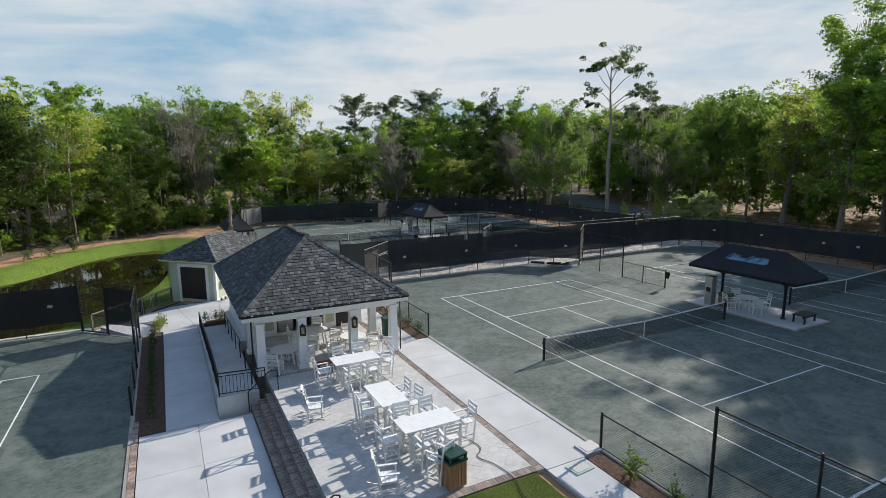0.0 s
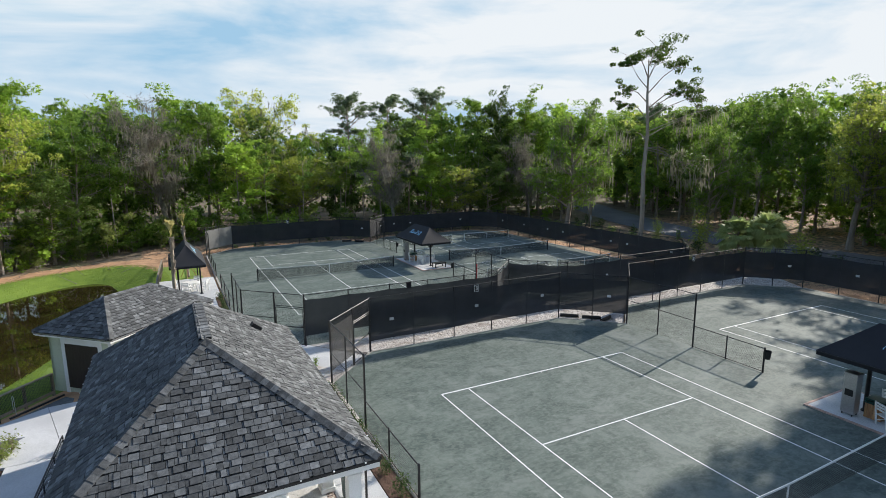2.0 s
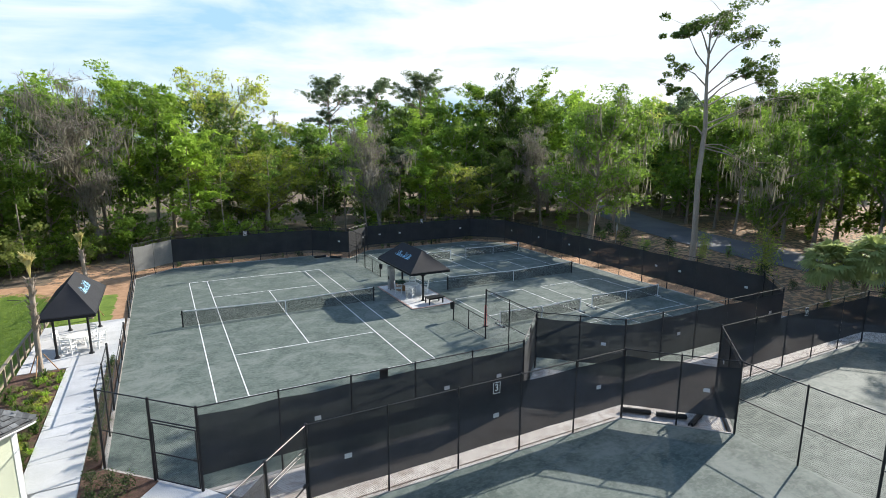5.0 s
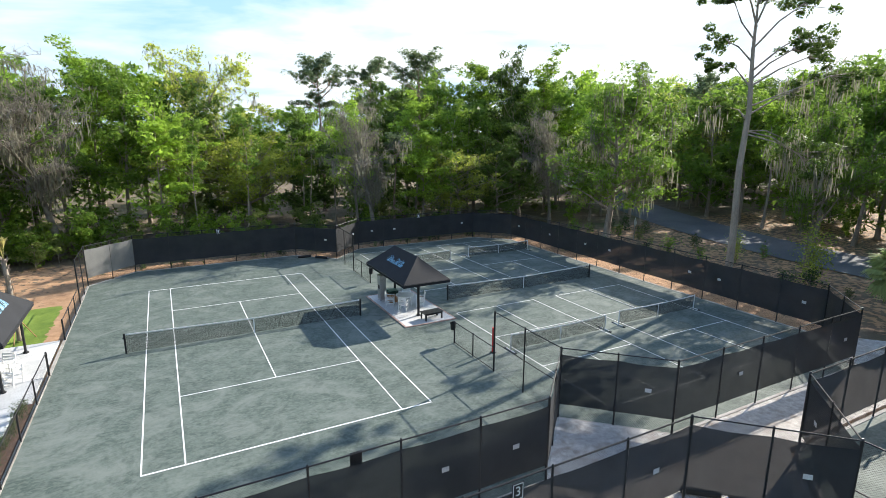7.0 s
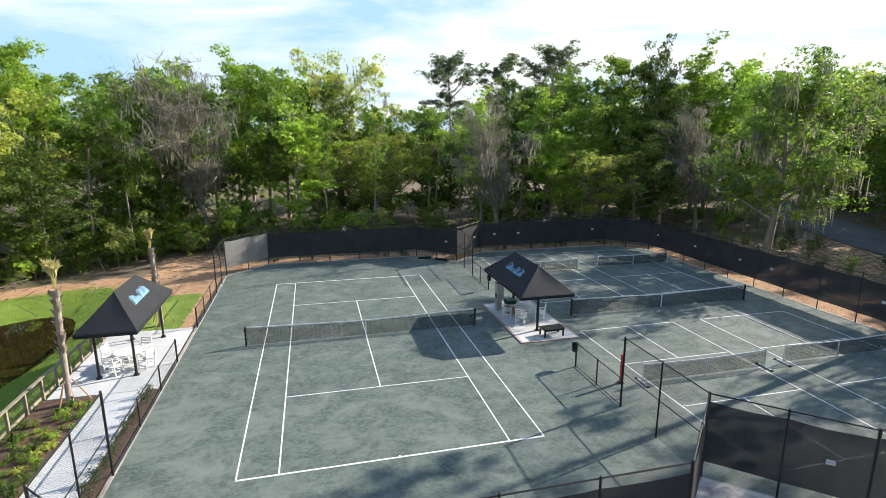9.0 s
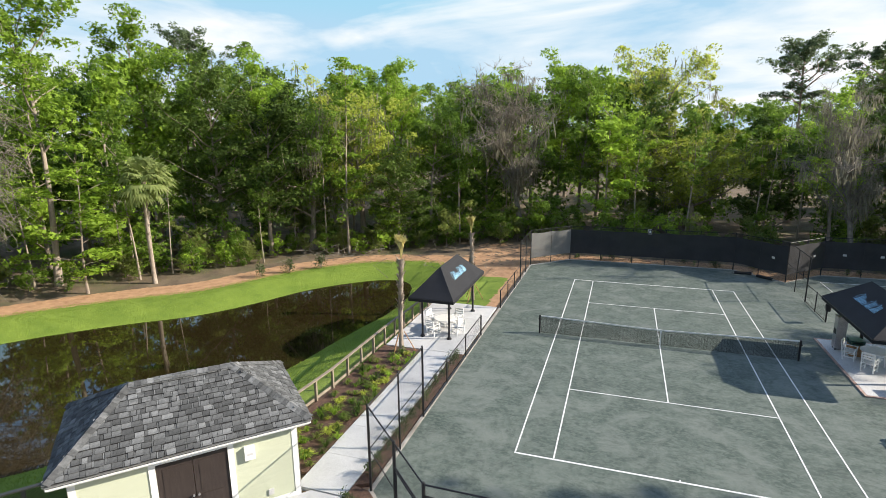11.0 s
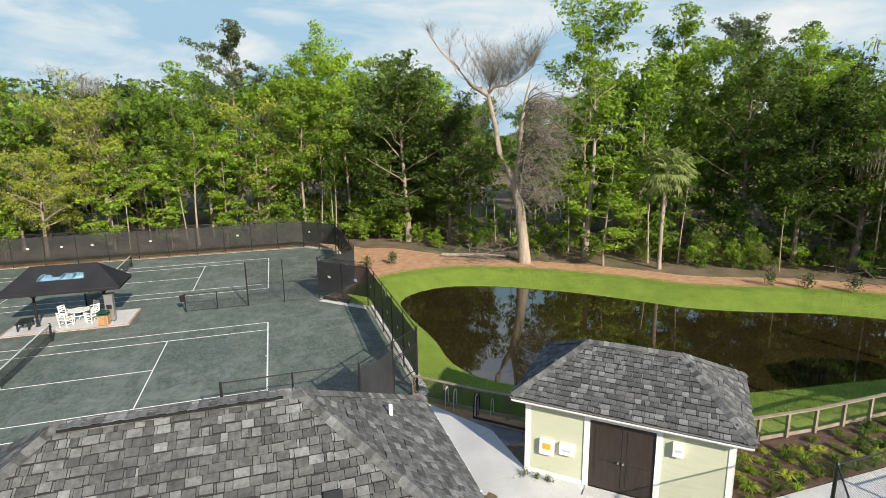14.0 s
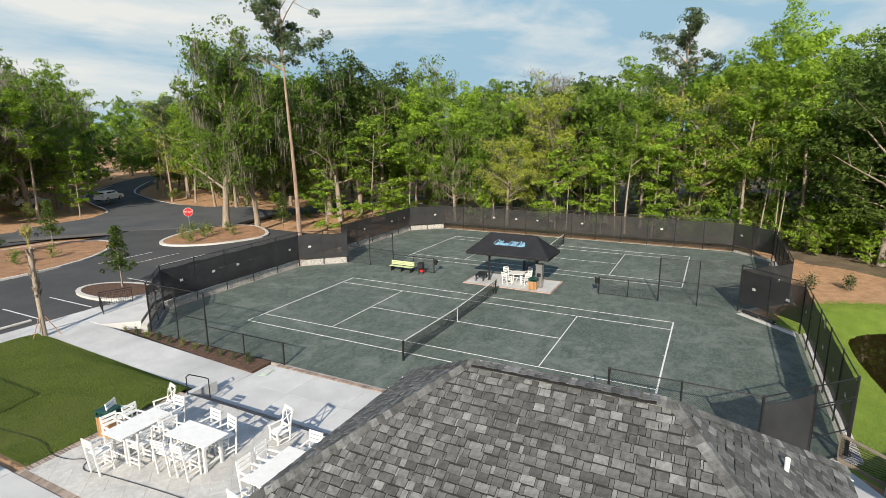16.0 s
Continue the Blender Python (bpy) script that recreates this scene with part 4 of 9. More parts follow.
def palm(seed, H, fronds=26, size=1.5, label="", boots=True, dry=False, r=0.17):
    rng = np.random.default_rng(seed)
    t = thing("cabbage_palm", label or "tall cabbage palm with a round head of fan fronds", "palm", group="palms")
    sway = 0.1 if dry else 0.22
    pts = [(sway * math.sin(1.7 * k + seed) * k, sway * math.sin(1.3 * k) * k, H * k) for k in np.linspace(0, 1, 9)]
    me = tubes_mesh("trunk", [(pts, [r * (1.25 if i == 0 else 1.0) for i in range(9)])], M["palebark"], 9)
    o = new("trunk", me)
    o.parent = t
    if boots:
        vs, fs = [], []
        for i in range(60):
            k = rng.uniform(0.45, 1.0)
            an = rng.uniform(0, 6.28)
            c = Vector(pts[min(8, int(k * 8))])
            c.z = H * k
            d = Vector((math.cos(an), math.sin(an), 0))
            s = Vector((-d.y, d.x, 0)) * 0.05
            b = len(vs)
            p = c + d * r * 0.9
            q = p + d * 0.16 + Vector((0, 0, 0.28))
            vs += [tuple(p - s), tuple(p + s), tuple(q + s * 0.5), tuple(q - s * 0.5), tuple(p - s + Vector((0, 0, 0.12))), tuple(p + s + Vector((0, 0, 0.12)))]
            fs += [(b, b + 1, b + 2, b + 3), (b + 5, b + 4, b + 3, b + 2)]
        tagged(obj("frond_stub_skirt", vs, fs, M["palebark"], t, "cut frond stubs"), label="cut frond stubs", kind="stuff")
    vs, fs = [], []
    top = Vector(pts[-1])
    for i in range(fronds):
        an = i * 2.4 + rng.uniform(-0.2, 0.2)
        el = rng.uniform(-0.95, 1.4) if not dry else rng.uniform(1.3, 1.56)
        d = Vector((math.cos(an) * math.cos(el), math.sin(an) * math.cos(el), math.sin(el)))
        side = d.cross(Vector((0, 0, 1))).normalized() if abs(d.z) < 0.99 else Vector((1, 0, 0))
        upv = side.cross(d)
        stem = size * rng.uniform(0.55, 0.8)
        hub = top + d * stem
        b = len(vs)
        vs += [tuple(top - side * 0.015), tuple(top + side * 0.015), tuple(hub + side * 0.012), tuple(hub - side * 0.012)]
        fs.append((b, b + 1, b + 2, b + 3))
        nl = 15
        for j in range(nl):
            ph = (j / (nl - 1) - 0.5) * (0.9 if dry else 2.9)
            e = d * math.cos(ph) + side * math.sin(ph)
            ln = size * (0.75 - 0.16 * abs(ph)) * rng.uniform(0.85, 1.1)
            w = (d * -math.sin(ph) + side * math.cos(ph)) * (0.035 if dry else 0.095)
            mid = hub + e * ln * 0.55 + upv * 0.06
            tip = hub + e * ln + Vector((0, 0, -0.22 * size * rng.uniform(0.4, 1.3)))
            b = len(vs)
            vs += [tuple(hub), tuple(mid - w), tuple(mid + w), tuple(tip)]
            fs += [(b, b + 1, b + 2), (b + 1, b + 3, b + 2)]
    obj("frond_head", vs, fs, M["dryfrond" if dry else "frond"], t, "tied yellowing fronds" if dry else "")
    return t


def place(ob, x, y, rot=0.0, s=1.0, sz=None, dz=0.0):
    m = pose(x, y, gz(x, y) - 0.1 + dz, 0, 0, rot) @ Matrix.Diagonal((s, s, sz or s, 1))
    return copy_thing(ob, m)


T, TH = {}, {}


def top_of(ob):
    """The height of a thing's highest leaf or twig."""
    return max(max(v.co.z for v in o.data.vertices) for o in ob.children)


def proto(key, H, *seeds, **kw):
    T[key] = [make_tree(seed=sd, H=H, **kw) for sd in seeds]
    TH[key] = [top_of(ob) for ob in T[key]]


proto("spring", 19, 10, 11, 12, kind="hardwood_tree", label="tall hardwood in bright spring leaf at the edge of the woods", base=0.34, reach=4.6, limbs=20, up=0.6, r0=0.22, leaf="leaf_spring",
      leaves=11500, size=0.31, clumps=165, clump=(1.2,), squash=0.62, bend=0.9, crown_pow=0.45)
proto("mid", 17.5, 20, 21, 22, kind="hardwood_tree", label="leafy green hardwood with a full rounded crown in the woods", base=0.32, reach=5.2, limbs=22, up=0.5, r0=0.26, leaf="leaf_mid",
      leaves=12500, size=0.31, clumps=165, clump=(1.35,), squash=0.6, bend=0.9, moss=60, crown_pow=0.4)
proto("dark", 17, 30, 31, kind="evergreen_tree", label="dense dark green evergreen in the woods", base=0.2, reach=5.2, limbs=26, up=0.45, r0=0.28, leaf="leaf_dark",
      leaves=13500, size=0.32, clumps=190, clump=(1.4,), squash=0.62, bend=0.5, crown_pow=0.4)
proto("oak", 14.5, 40, 41, kind="live_oak", label="broad yellow-green live oak hung with moss", base=0.34, reach=6.6, limbs=22, up=0.42, r0=0.42, leaf="leaf_oak", leaves=13500, size=0.29,
      clumps=230, clump=(1.35,), squash=0.6, bend=1.0, moss=140, moss_len=1.7, subs=5, crown_pow=0.3)
proto("domeoak", 12.5, 43, kind="live_oak", label="wide umbrella-shaped yellow-green live oak draped with moss", base=0.36, reach=8.6, limbs=26, up=0.36, r0=0.5, leaf="leaf_oak", leaves=25000, size=0.29,
      clumps=300, clump=(1.5,), squash=0.6, bend=1.2, moss=200, moss_len=1.9, subs=6, crown_pow=0.2, tmax=0.88)
proto("greenoak", 16, 45, 46, kind="live_oak", label="large dark green live oak hung with long moss", base=0.26, reach=6.4, limbs=24, up=0.5, r0=0.42, leaf="leaf_mid", leaves=13500, size=0.33,
      clumps=230, clump=(1.55,), squash=0.65, bend=1.0, moss=230, moss_len=2.4, subs=5, crown_pow=0.3)
proto("pine", 23, 50, 51, kind="pine_tree", label="tall pine with a long bare trunk and tufted crown", base=0.68, reach=4.0, limbs=16, up=0.55, r0=0.25, leaf="needle", leaves=8500,
      size=0.27, clumps=120, clump=(0.9,), squash=0.6, bark="pinebark", bend=0.6, subs=4, crown_pow=0.3)
proto("mossy", 16.5, 62, kind="bare_tree", label="grey half-bare tree draped in hanging moss", base=0.3, reach=6.2, limbs=22, up=0.75, r0=0.34, leaves=0, bark="twig",
      bend=1.0, lean=-0.12, twigs=1700, subs=7, moss=420, moss_len=1.5, crown_pow=0.3)
proto("slim", 18, 70, kind="young_tree", label="slender young tree with light yellow-green leaves", base=0.2, reach=1.9, limbs=24, up=0.45, r0=0.12, leaf="leaf_spring", leaves=3800, size=0.24,
      clumps=110, clump=(0.6,), squash=0.5, bend=0.4)
proto("fork", 22, 75, 76, kind="hardwood_tree", label="tall pale-trunked hardwood with a thin bright crown", base=0.48, reach=4.4, limbs=18, up=0.85, r0=0.24, leaf="leaf_spring", leaves=8200, size=0.29,
      clumps=150, clump=(1.1,), squash=0.65, bark="palebark", bend=0.9, crown_pow=0.35)
proto("sapling", 9, 77, 78, kind="young_tree", label="small sapling in layered bright spring leaf", base=0.15, reach=2.4, limbs=16, up=0.25, r0=0.08, leaf="leaf_spring", leaves=3600, size=0.24,
      clumps=80, clump=(0.75,), squash=0.35, bend=0.3, subs=3)
proto("pole", 12.5, 85, 86, kind="young_tree", label="thin straight young trunk with a sparse high crown", base=0.5, reach=1.7, limbs=10, up=0.6, r0=0.1, leaf="leaf_mid", leaves=1500, size=0.27,
      clumps=36, clump=(0.8,), squash=0.6, bend=0.6, subs=2, bark="palebark")
for key, lf, hh in (("farmid", "leaf_mid", 17), ("farspring", "leaf_spring", 18), ("fardark", "leaf_dark", 16.5)):
    proto(key, hh, 90, 91, kind="hardwood_tree", label="leafy tree deep in the woods", base=0.03, reach=5.4, limbs=15, up=0.5, r0=0.24, leaf=lf, leaves=2200, size=0.68, clumps=80, clump=(2.1,), squash=0.75,
          bend=0.5, subs=2)
T["under"] = [make_tree("understorey_shrub", 80 + i, "leafy understorey shrub at the edge of the woods", "shrub", H=2.8, base=0.04, reach=2.0, limbs=9, up=0.55, r0=0.05,
                        leaf=("litter", "leaf_mid", "leaf_spring")[i], leaves=900, size=0.27, clumps=30, clump=(0.7,), squash=0.6, bend=0.2, subs=2, group="woodland shrubs") for i in range(3)]
T["palm"] = [palm(5, 8.3, 64, 1.75)]


def in_any(x, y, margin):
    X, Y = np.array([x]), np.array([y])
    return any(poly_dist(X, Y, pair_outline(cx, cy, s))[0] < margin for _, cx, cy, _, s in PAIRS) or poly_dist(X, Y, POND_S)[0] < margin


ROAD_E = [(95, 92), (80, 64), (67, 40), (57, 21), (51, 4), (49, -12), (50, -30), (55, -50), (63, -75)]
ROAD_SW = [(14, -99), (-20, -98.5), (-38, -95.5), (-48, -97), (-54, -106), (-57.5, -118), (-65.8, -135.3), (-85, -153), (-104, -168)]
ROAD_SIDE = [(-46, -88), (-54, -85), (-66, -80), (-90, -72)]


def line_dist(x, y, line):
    best = 1e9
    for (ax, ay), (bx, by) in zip(line[:-1], line[1:]):
        ex, ey = bx - ax, by - ay
        t = min(1, max(0, ((x - ax) * ex + (y - ay) * ey) / (ex * ex + ey * ey)))
        best = min(best, math.hypot(x - ax - t * ex, y - ay - t * ey))
    return best


EDGE = [(200, 20.5), (30, 20.5), (-12, 24), (-21, 20), (-30, 14.5), (-38, 3.5), (-46, -4), (-55, -15), (-61, -21), (-61, -61)]


def edge_depth(x, y):
    """How deep a place lies in the woods: negative outside them."""
    if min(line_dist(x, y, ROAD_E), line_dist(x, y, ROAD_SW), line_dist(x, y, ROAD_SIDE)) < 5.6:
        return -1
    if x > 31 and y < 20.5:
        # east of the courts, on both sides of the road
        return x - 54.5
    if y < -61:
        # round the car park and its road
        if x > -57 and y > -105 or x > -49 and y > -107:
            return -1
        return min(abs(x + 57) if y > -105 else 99, abs(y + 107) if x > -49 else 99, line_dist(x, y, ROAD_SW) - 5)
    best, sgn = 1e9, -1
    for (ax, ay), (bx, by) in zip(EDGE[:-1], EDGE[1:]):
        ex, ey = bx - ax, by - ay
        t = min(1, max(0, ((x - ax) * ex + (y - ay) * ey) / (ex * ex + ey * ey)))
        px, py = x - ax - t * ex, y - ay - t * ey
        dd = math.hypot(px, py)
        if dd < best:
            best, sgn = dd, (1 if ex * py - ey * px < 0 else -1)
    return best * sgn


random.seed(7)
spots = []
SUNNY = [(a, b) for a in range(-8, 31, 5) for b in range(-14, 15, 4)] + [(a, b) for a in range(-8, 31, 5) for b in range(-36, -17, 4)]


def clear_height(x, y):
    """The tallest a tree may be here before it shades the open courts."""
    best = 99.0
    for a, b in SUNNY:
        along = (x - a) * 0.9656 + (y - b) * 0.26
        if along > 0 and abs((x - a) * -0.26 + (y - b) * 0.9656) < 3.6:
            best = min(best, along * 0.52 + 3.0)
    for a, b in ((4, 33), (0, 31), (8, 33), (-12, 28), (-6, 30), (14, 25), (20, 23), (26, 23), (-20, 22), (-28, 17)):
        along = (x - a) * 0.9656 + (y - b) * 0.26
        if along > 4 and abs((x - a) * -0.26 + (y - b) * 0.9656) < 4.5:
            best = min(best, along * 0.52 + 8.0)
    return best



SKYLINE = (7.2, 7.0, 6.8, 5.5, 4.5, 8.0, 9.0, 8.5, 8.5, 8.0, 6.8, 8.0, 6.0, 6.8, 7.8, 7.4, 8.5, 9.0, 8.2, 9.5, 9.5, 8.4, 8.2, 5.4, 5.2, 5.0, 9.0, 8.5, 9.5, 9.5,
           8.8, 8.0, 8.0, 8.0, 7.0, 6.0, 7.5, 8.0, 8.0, 7.6, 7.8, 8.0, 5.0, 4.0, 6.0, 7.0, 7.0, 7.4, 5.0, 8.0, 8.2, 8.0, 7.2, 7.0, 6.0, 6.5, 8.0, 8.5, 8.5)


def canopy_height(x, y):
    """How high the roof of the woods stands here: its rise in degrees over the open ground's middle, every 4 degrees of bearing from -160."""
    dx, dy = x + 2.5, y + 28.3
    f = (math.degrees(math.atan2(dx, dy)) + 160) / 4
    if not 0 <= f < len(SKYLINE) - 1:
        return 21.0
    i = int(f)
    el = min(SKYLINE[i], SKYLINE[i + 1]) if abs(SKYLINE[i] - SKYLINE[i + 1]) > 1.5 else SKYLINE[i] + (SKYLINE[i + 1] - SKYLINE[i]) * (f - i)
    return min(24.0, 11.0 - gz(x, y) + math.hypot(dx, dy) * math.tan(radians(el - 0.4)))


def free(x, y, gap):
    return all((x - a) ** 2 + (y - b) ** 2 > gap * gap for a, b in spots)


HERO = [  # kind, variant, x, y, height in metres, width against the pattern
    ("greenoak", 0, 35.2, 8.4, 18.3, 1.0), ("mossy", 0, -12.8, 29.0, 18.8, 1.25), ("domeoak", 0, 5.2, 33.5, 15.6, 1.0), ("oak", 1, 1.5, 44.1, 21.5, 1.0),
    ("spring", 0, -12.0, 47.8, 22.5, 1.1), ("pine", 0, 16.8, 45.5, 22.0, 1.15), ("pine", 1, 26.1, 50.0, 22.5, 1.1), ("spring", 1, 24.5, 31.0, 16.5, 1.0), ("spring", 2, 36.9, 37.1, 21.5, 1.1),
    ("dark", 0, 39.1, 30.9, 22.3, 0.8), ("spring", 0, 44.5, 30.0, 22.8, 1.25), ("mid", 0, 46.5, 16.0, 19.5, 0.95), ("pine", 0, 29.8, 40.6, 23.0, 1.2), ("greenoak", 1, 46.0, -5.0, 17.0, 0.65),
    ("mossy", 0, 39.0, 22.0, 15.0, 0.8), ("sapling", 0, -3.9, 31.0, 15.0, 1.35), ("mid", 1, -7.5, 38.0, 19.0, 1.0), ("spring", 2, -2.0, 33.0, 13.5, 0.9),
    ("slim", 0, -27.7, 16.8, 18.8, 1.1), ("fork", 0, -44.8, 0.1, 25.0, 1.15), ("dark", 1, -57.5, -14.0, 19.8, 1.25), ("fork", 0, -72.2, -21.0, 25.0, 1.0),
    ("fork", 1, -74.3, -24.0, 23.5, 1.0), ("spring", 1, -47.9, 13.5, 24.2, 1.15), ("pine", 0, -52.4, 24.1, 24.4, 1.0), ("mid", 0, -43.7, 23.8, 22.0, 1.0), ("spring", 2, -27.5, 29.0, 20.3, 1.0),
    ("spring", 0, -10.4, 41.7, 21.8, 1.0), ("mid", 2, -35.5, 24.7, 19.5, 1.0), ("sapling", 1, -40.5, -0.8, 11.5, 1.35),
    ("greenoak", 1, -77.1, -68.6, 23.5, 1.0), ("mossy", 0, -73.5, -48.0, 20.3, 1.2), ("spring", 1, -77.7, -39.3, 21.0, 1.2), ("pine", 1, -74.5, -31.5, 25.3, 1.0), ("mid", 0, -68.0, -12.6, 20.8, 1.1),
    ("sapling", 0, -63.5, -33.0, 12.5, 1.1), ("sapling", 1, -63.8, -29.5, 13.5, 1.1), ("sapling", 0, -63.5, -38.5, 11.0, 1.1), ("fork", 1, -64.5, -36.0, 15.0, 0.7), ("sapling", 1, -64.0, -44.0, 11.0, 1.2),
    ("oak", 0, -63.8, -50.0, 13.0, 0.7), ("greenoak", 0, -63.5, -57.0, 13.5, 0.7), ("greenoak", 1, -57.6, -71.0, 22.8, 1.0), ("sapling", 0, -54.0, -63.5, 13.5, 1.4), ("sapling", 1, -47.5, -65.0, 7.8, 1.2),
    ("greenoak", 0, -45.0, -78.0, 24.5, 0.95), ("greenoak", 1, -47.5, -75.5, 21.0, 0.85), ("dark", 0, -61.0, -66.5, 21.5, 1.1), ("greenoak", 0, -61.5, -76.0, 21.5, 1.0), ("dark", 1, -55.0, -78.0, 19.0, 1.0), ("pine", 1, -45.3, -67.1, 28.0, 1.05), ("greenoak", 1, -42.2, -114.2, 23.5, 1.1), ("greenoak", 0, -54.0, -127.0, 22.0, 1.0),
    ("greenoak", 0, -30.8, -111.0, 21.0, 1.1), ("oak", 0, -72.0, -112.0, 17.0, 1.0),
    ("spring", 0, 35.0, -37.5, 21.0, 1.1), ("oak", 1, 34.6, -43.5, 20.5, 0.9), ("mid", 0, 35.5, -50.5, 19.5, 1.1), ("greenoak", 0, 58.0, -26.5, 20.0, 0.9), ("mid", 1, 58.0, -36.0, 21.0, 0.9),
    # next three rows: mostly unseen trees, added to shade the east court
    ("mid", 2, 58.5, -9.0, 19.5, 0.9), ("mid", 1, 37.5, -32.0, 17.5, 1.0), ("dark", 0, 36.5, -56.5, 20.5, 1.1), ("spring", 2, 42.5, -47.0, 21.0, 1.1), ("mid", 2, 43.0, -39.5, 21.0, 1.1), ("greenoak", 1, 47.0, -54.0, 21.0, 1.0),
    ("mid", 0, 48.5, -36.5, 27.5, 1.1), ("mid", 1, 53.0, -34.5, 28.5, 1.1), ("spring", 1, 49.5, -42.0, 28.0, 1.2), ("mid", 2, 54.0, -40.5, 29.0, 1.2), ("spring", 0, 51.0, -47.5, 28.5, 1.2), ("greenoak", 1, 56.0, -30.0, 26.0, 1.1),
    ("mid", 1, 46.0, -33.0, 25.5, 1.1), ("spring", 2, 57.0, -36.5, 30.0, 1.3), ("fork", 0, 39.5, -30.5, 22.5, 1.1), ("fork", 1, 41.5, -35.5, 23.5, 1.1), ("pine", 0, 39.5, -40.5, 26.0, 1.2), ("fork", 0, 43.0, -29.0, 22.5, 1.2), ("fork", 1, 38.5, -46.5, 25.0, 1.1), ("pine", 1, 44.0, -51.0, 25.5, 1.3),
    ("slim", 0, -33.4, 28.7, 20.5, 1.3), ("spring", 1, -38.8, 19.3, 20.5, 1.0), ("spring", 2, -30.0, 36.5, 18.5, 1.2)]
for kind, v, x, y, H, wd in HERO:
    v %= len(T[kind])
    k = H / TH[kind][v]
    place(T[kind][v], x, y, 0 if kind == "mossy" else random.uniform(0, 360), (0.5 * k + 0.5) * wd, k)
    spots.append((x, y))
place(T["palm"][0], -37.8, 2.9, 40, 1.0)
spots.append((33.1, -6.4))
spots += [(-37.8 + 5.5 * math.cos(a), 2.9 + 5.5 * math.sin(a)) for a in range(6)] + [(-37.8, 2.9), (-33.5, 5.0), (-44.0, -6.7), (-42.5, -4.0), (-46.0, -4.5)]
MIX = ["spring", "mid", "mid", "dark", "spring", "greenoak", "pine", "fork", "mid", "oak", "sapling", "mossy"]
FAR = ["farmid", "farspring", "farmid", "fardark"]
for lo, hi, gap, most, mix in ((0.5, 8, 4.2, 88, MIX), (6, 22, 4.6, 175, FAR), (22, 48, 7.0, 80, FAR)):
    tries = made = 0
    while made < most and tries < 12000:
        tries += 1
        x, y = random.uniform(-125, 115), random.uniform(-150, 100)
        if math.hypot(x + 3, y + 28) > 135 or (y < -61 and x > -22) or (x > 30 and y < -66):
            continue
        e = edge_depth(x, y)
        if not lo <= e < hi or in_any(x, y, 2.8) or not free(x, y, gap):
            continue
        # a sunken opening in the woods behind the bare tree, and thinner woods beyond the lane
        if line_dist(x, y, [(-46, -7), (-98, 20)]) < 6.5 or (x > 52 and -22 < y < 30 and random.random() < 0.45):
            continue
        if (mix is MIX and y > 18 and -20 < x < 14) or (-9 < x < 15 and 18 < y < 34):
            continue
        k = random.choice(mix)
        v = random.randrange(len(T[k]))
        tall = min(canopy_height(x, y) * random.uniform(0.86, 1.0), TH[k][v] * random.uniform(1.0, 1.2))
        if tall > clear_height(x, y) and random.random() < 0.85:
            tall = clear_height(x, y)
        s = tall / TH[k][v]
        if s < 0.35:
            continue
        place(T[k][v], x, y, random.uniform(0, 360), 0.35 + 0.65 * s, s)
        spots.append((x, y))
        made += 1
# thin trunks and shrubs along the edge of the woods
tries = made = 0
while made < 60 and tries < 12000:
    tries += 1
    x, y = random.uniform(-85, 70), random.uniform(-75, 60)
    e = edge_depth(x, y)
    if not 0.4 <= e < 12 or in_any(x, y, 2.5) or (x > 31 and y < 20) or not free(x, y, 1.3):
        continue
    s = random.uniform(0.6, 1.15)
    place(random.choice(T["pole"]), x, y, random.uniform(0, 360), s * 0.9, s)
    made += 1
for xa, xb, ya, yb, lo, hi, big, most in ((-85, 75, -110, 60, 0.2, 16, 1.5, 90), (-72, -8, -30, 32, 0.2, 4.5, 0.8, 95), (-72, -8, -30, 32, 2.0, 12, 1.5, 60), (-20, 30, 20, 33, 0.3, 9, 1.2, 50)):
    tries = made = 0
    while made < most and tries < 9000:
        tries += 1
        x, y = random.uniform(xa, xb), random.uniform(ya, yb)
        e = edge_depth(x, y)
        if not lo <= e < hi or in_any(x, y, 2.0) or (31 < x < 46 and y < 20):
            continue
        place(random.choice(T["under"]), x, y, random.uniform(0, 360), random.uniform(0.35, big) if e > 1.2 else random.uniform(0.3, 0.8))
        made += 1


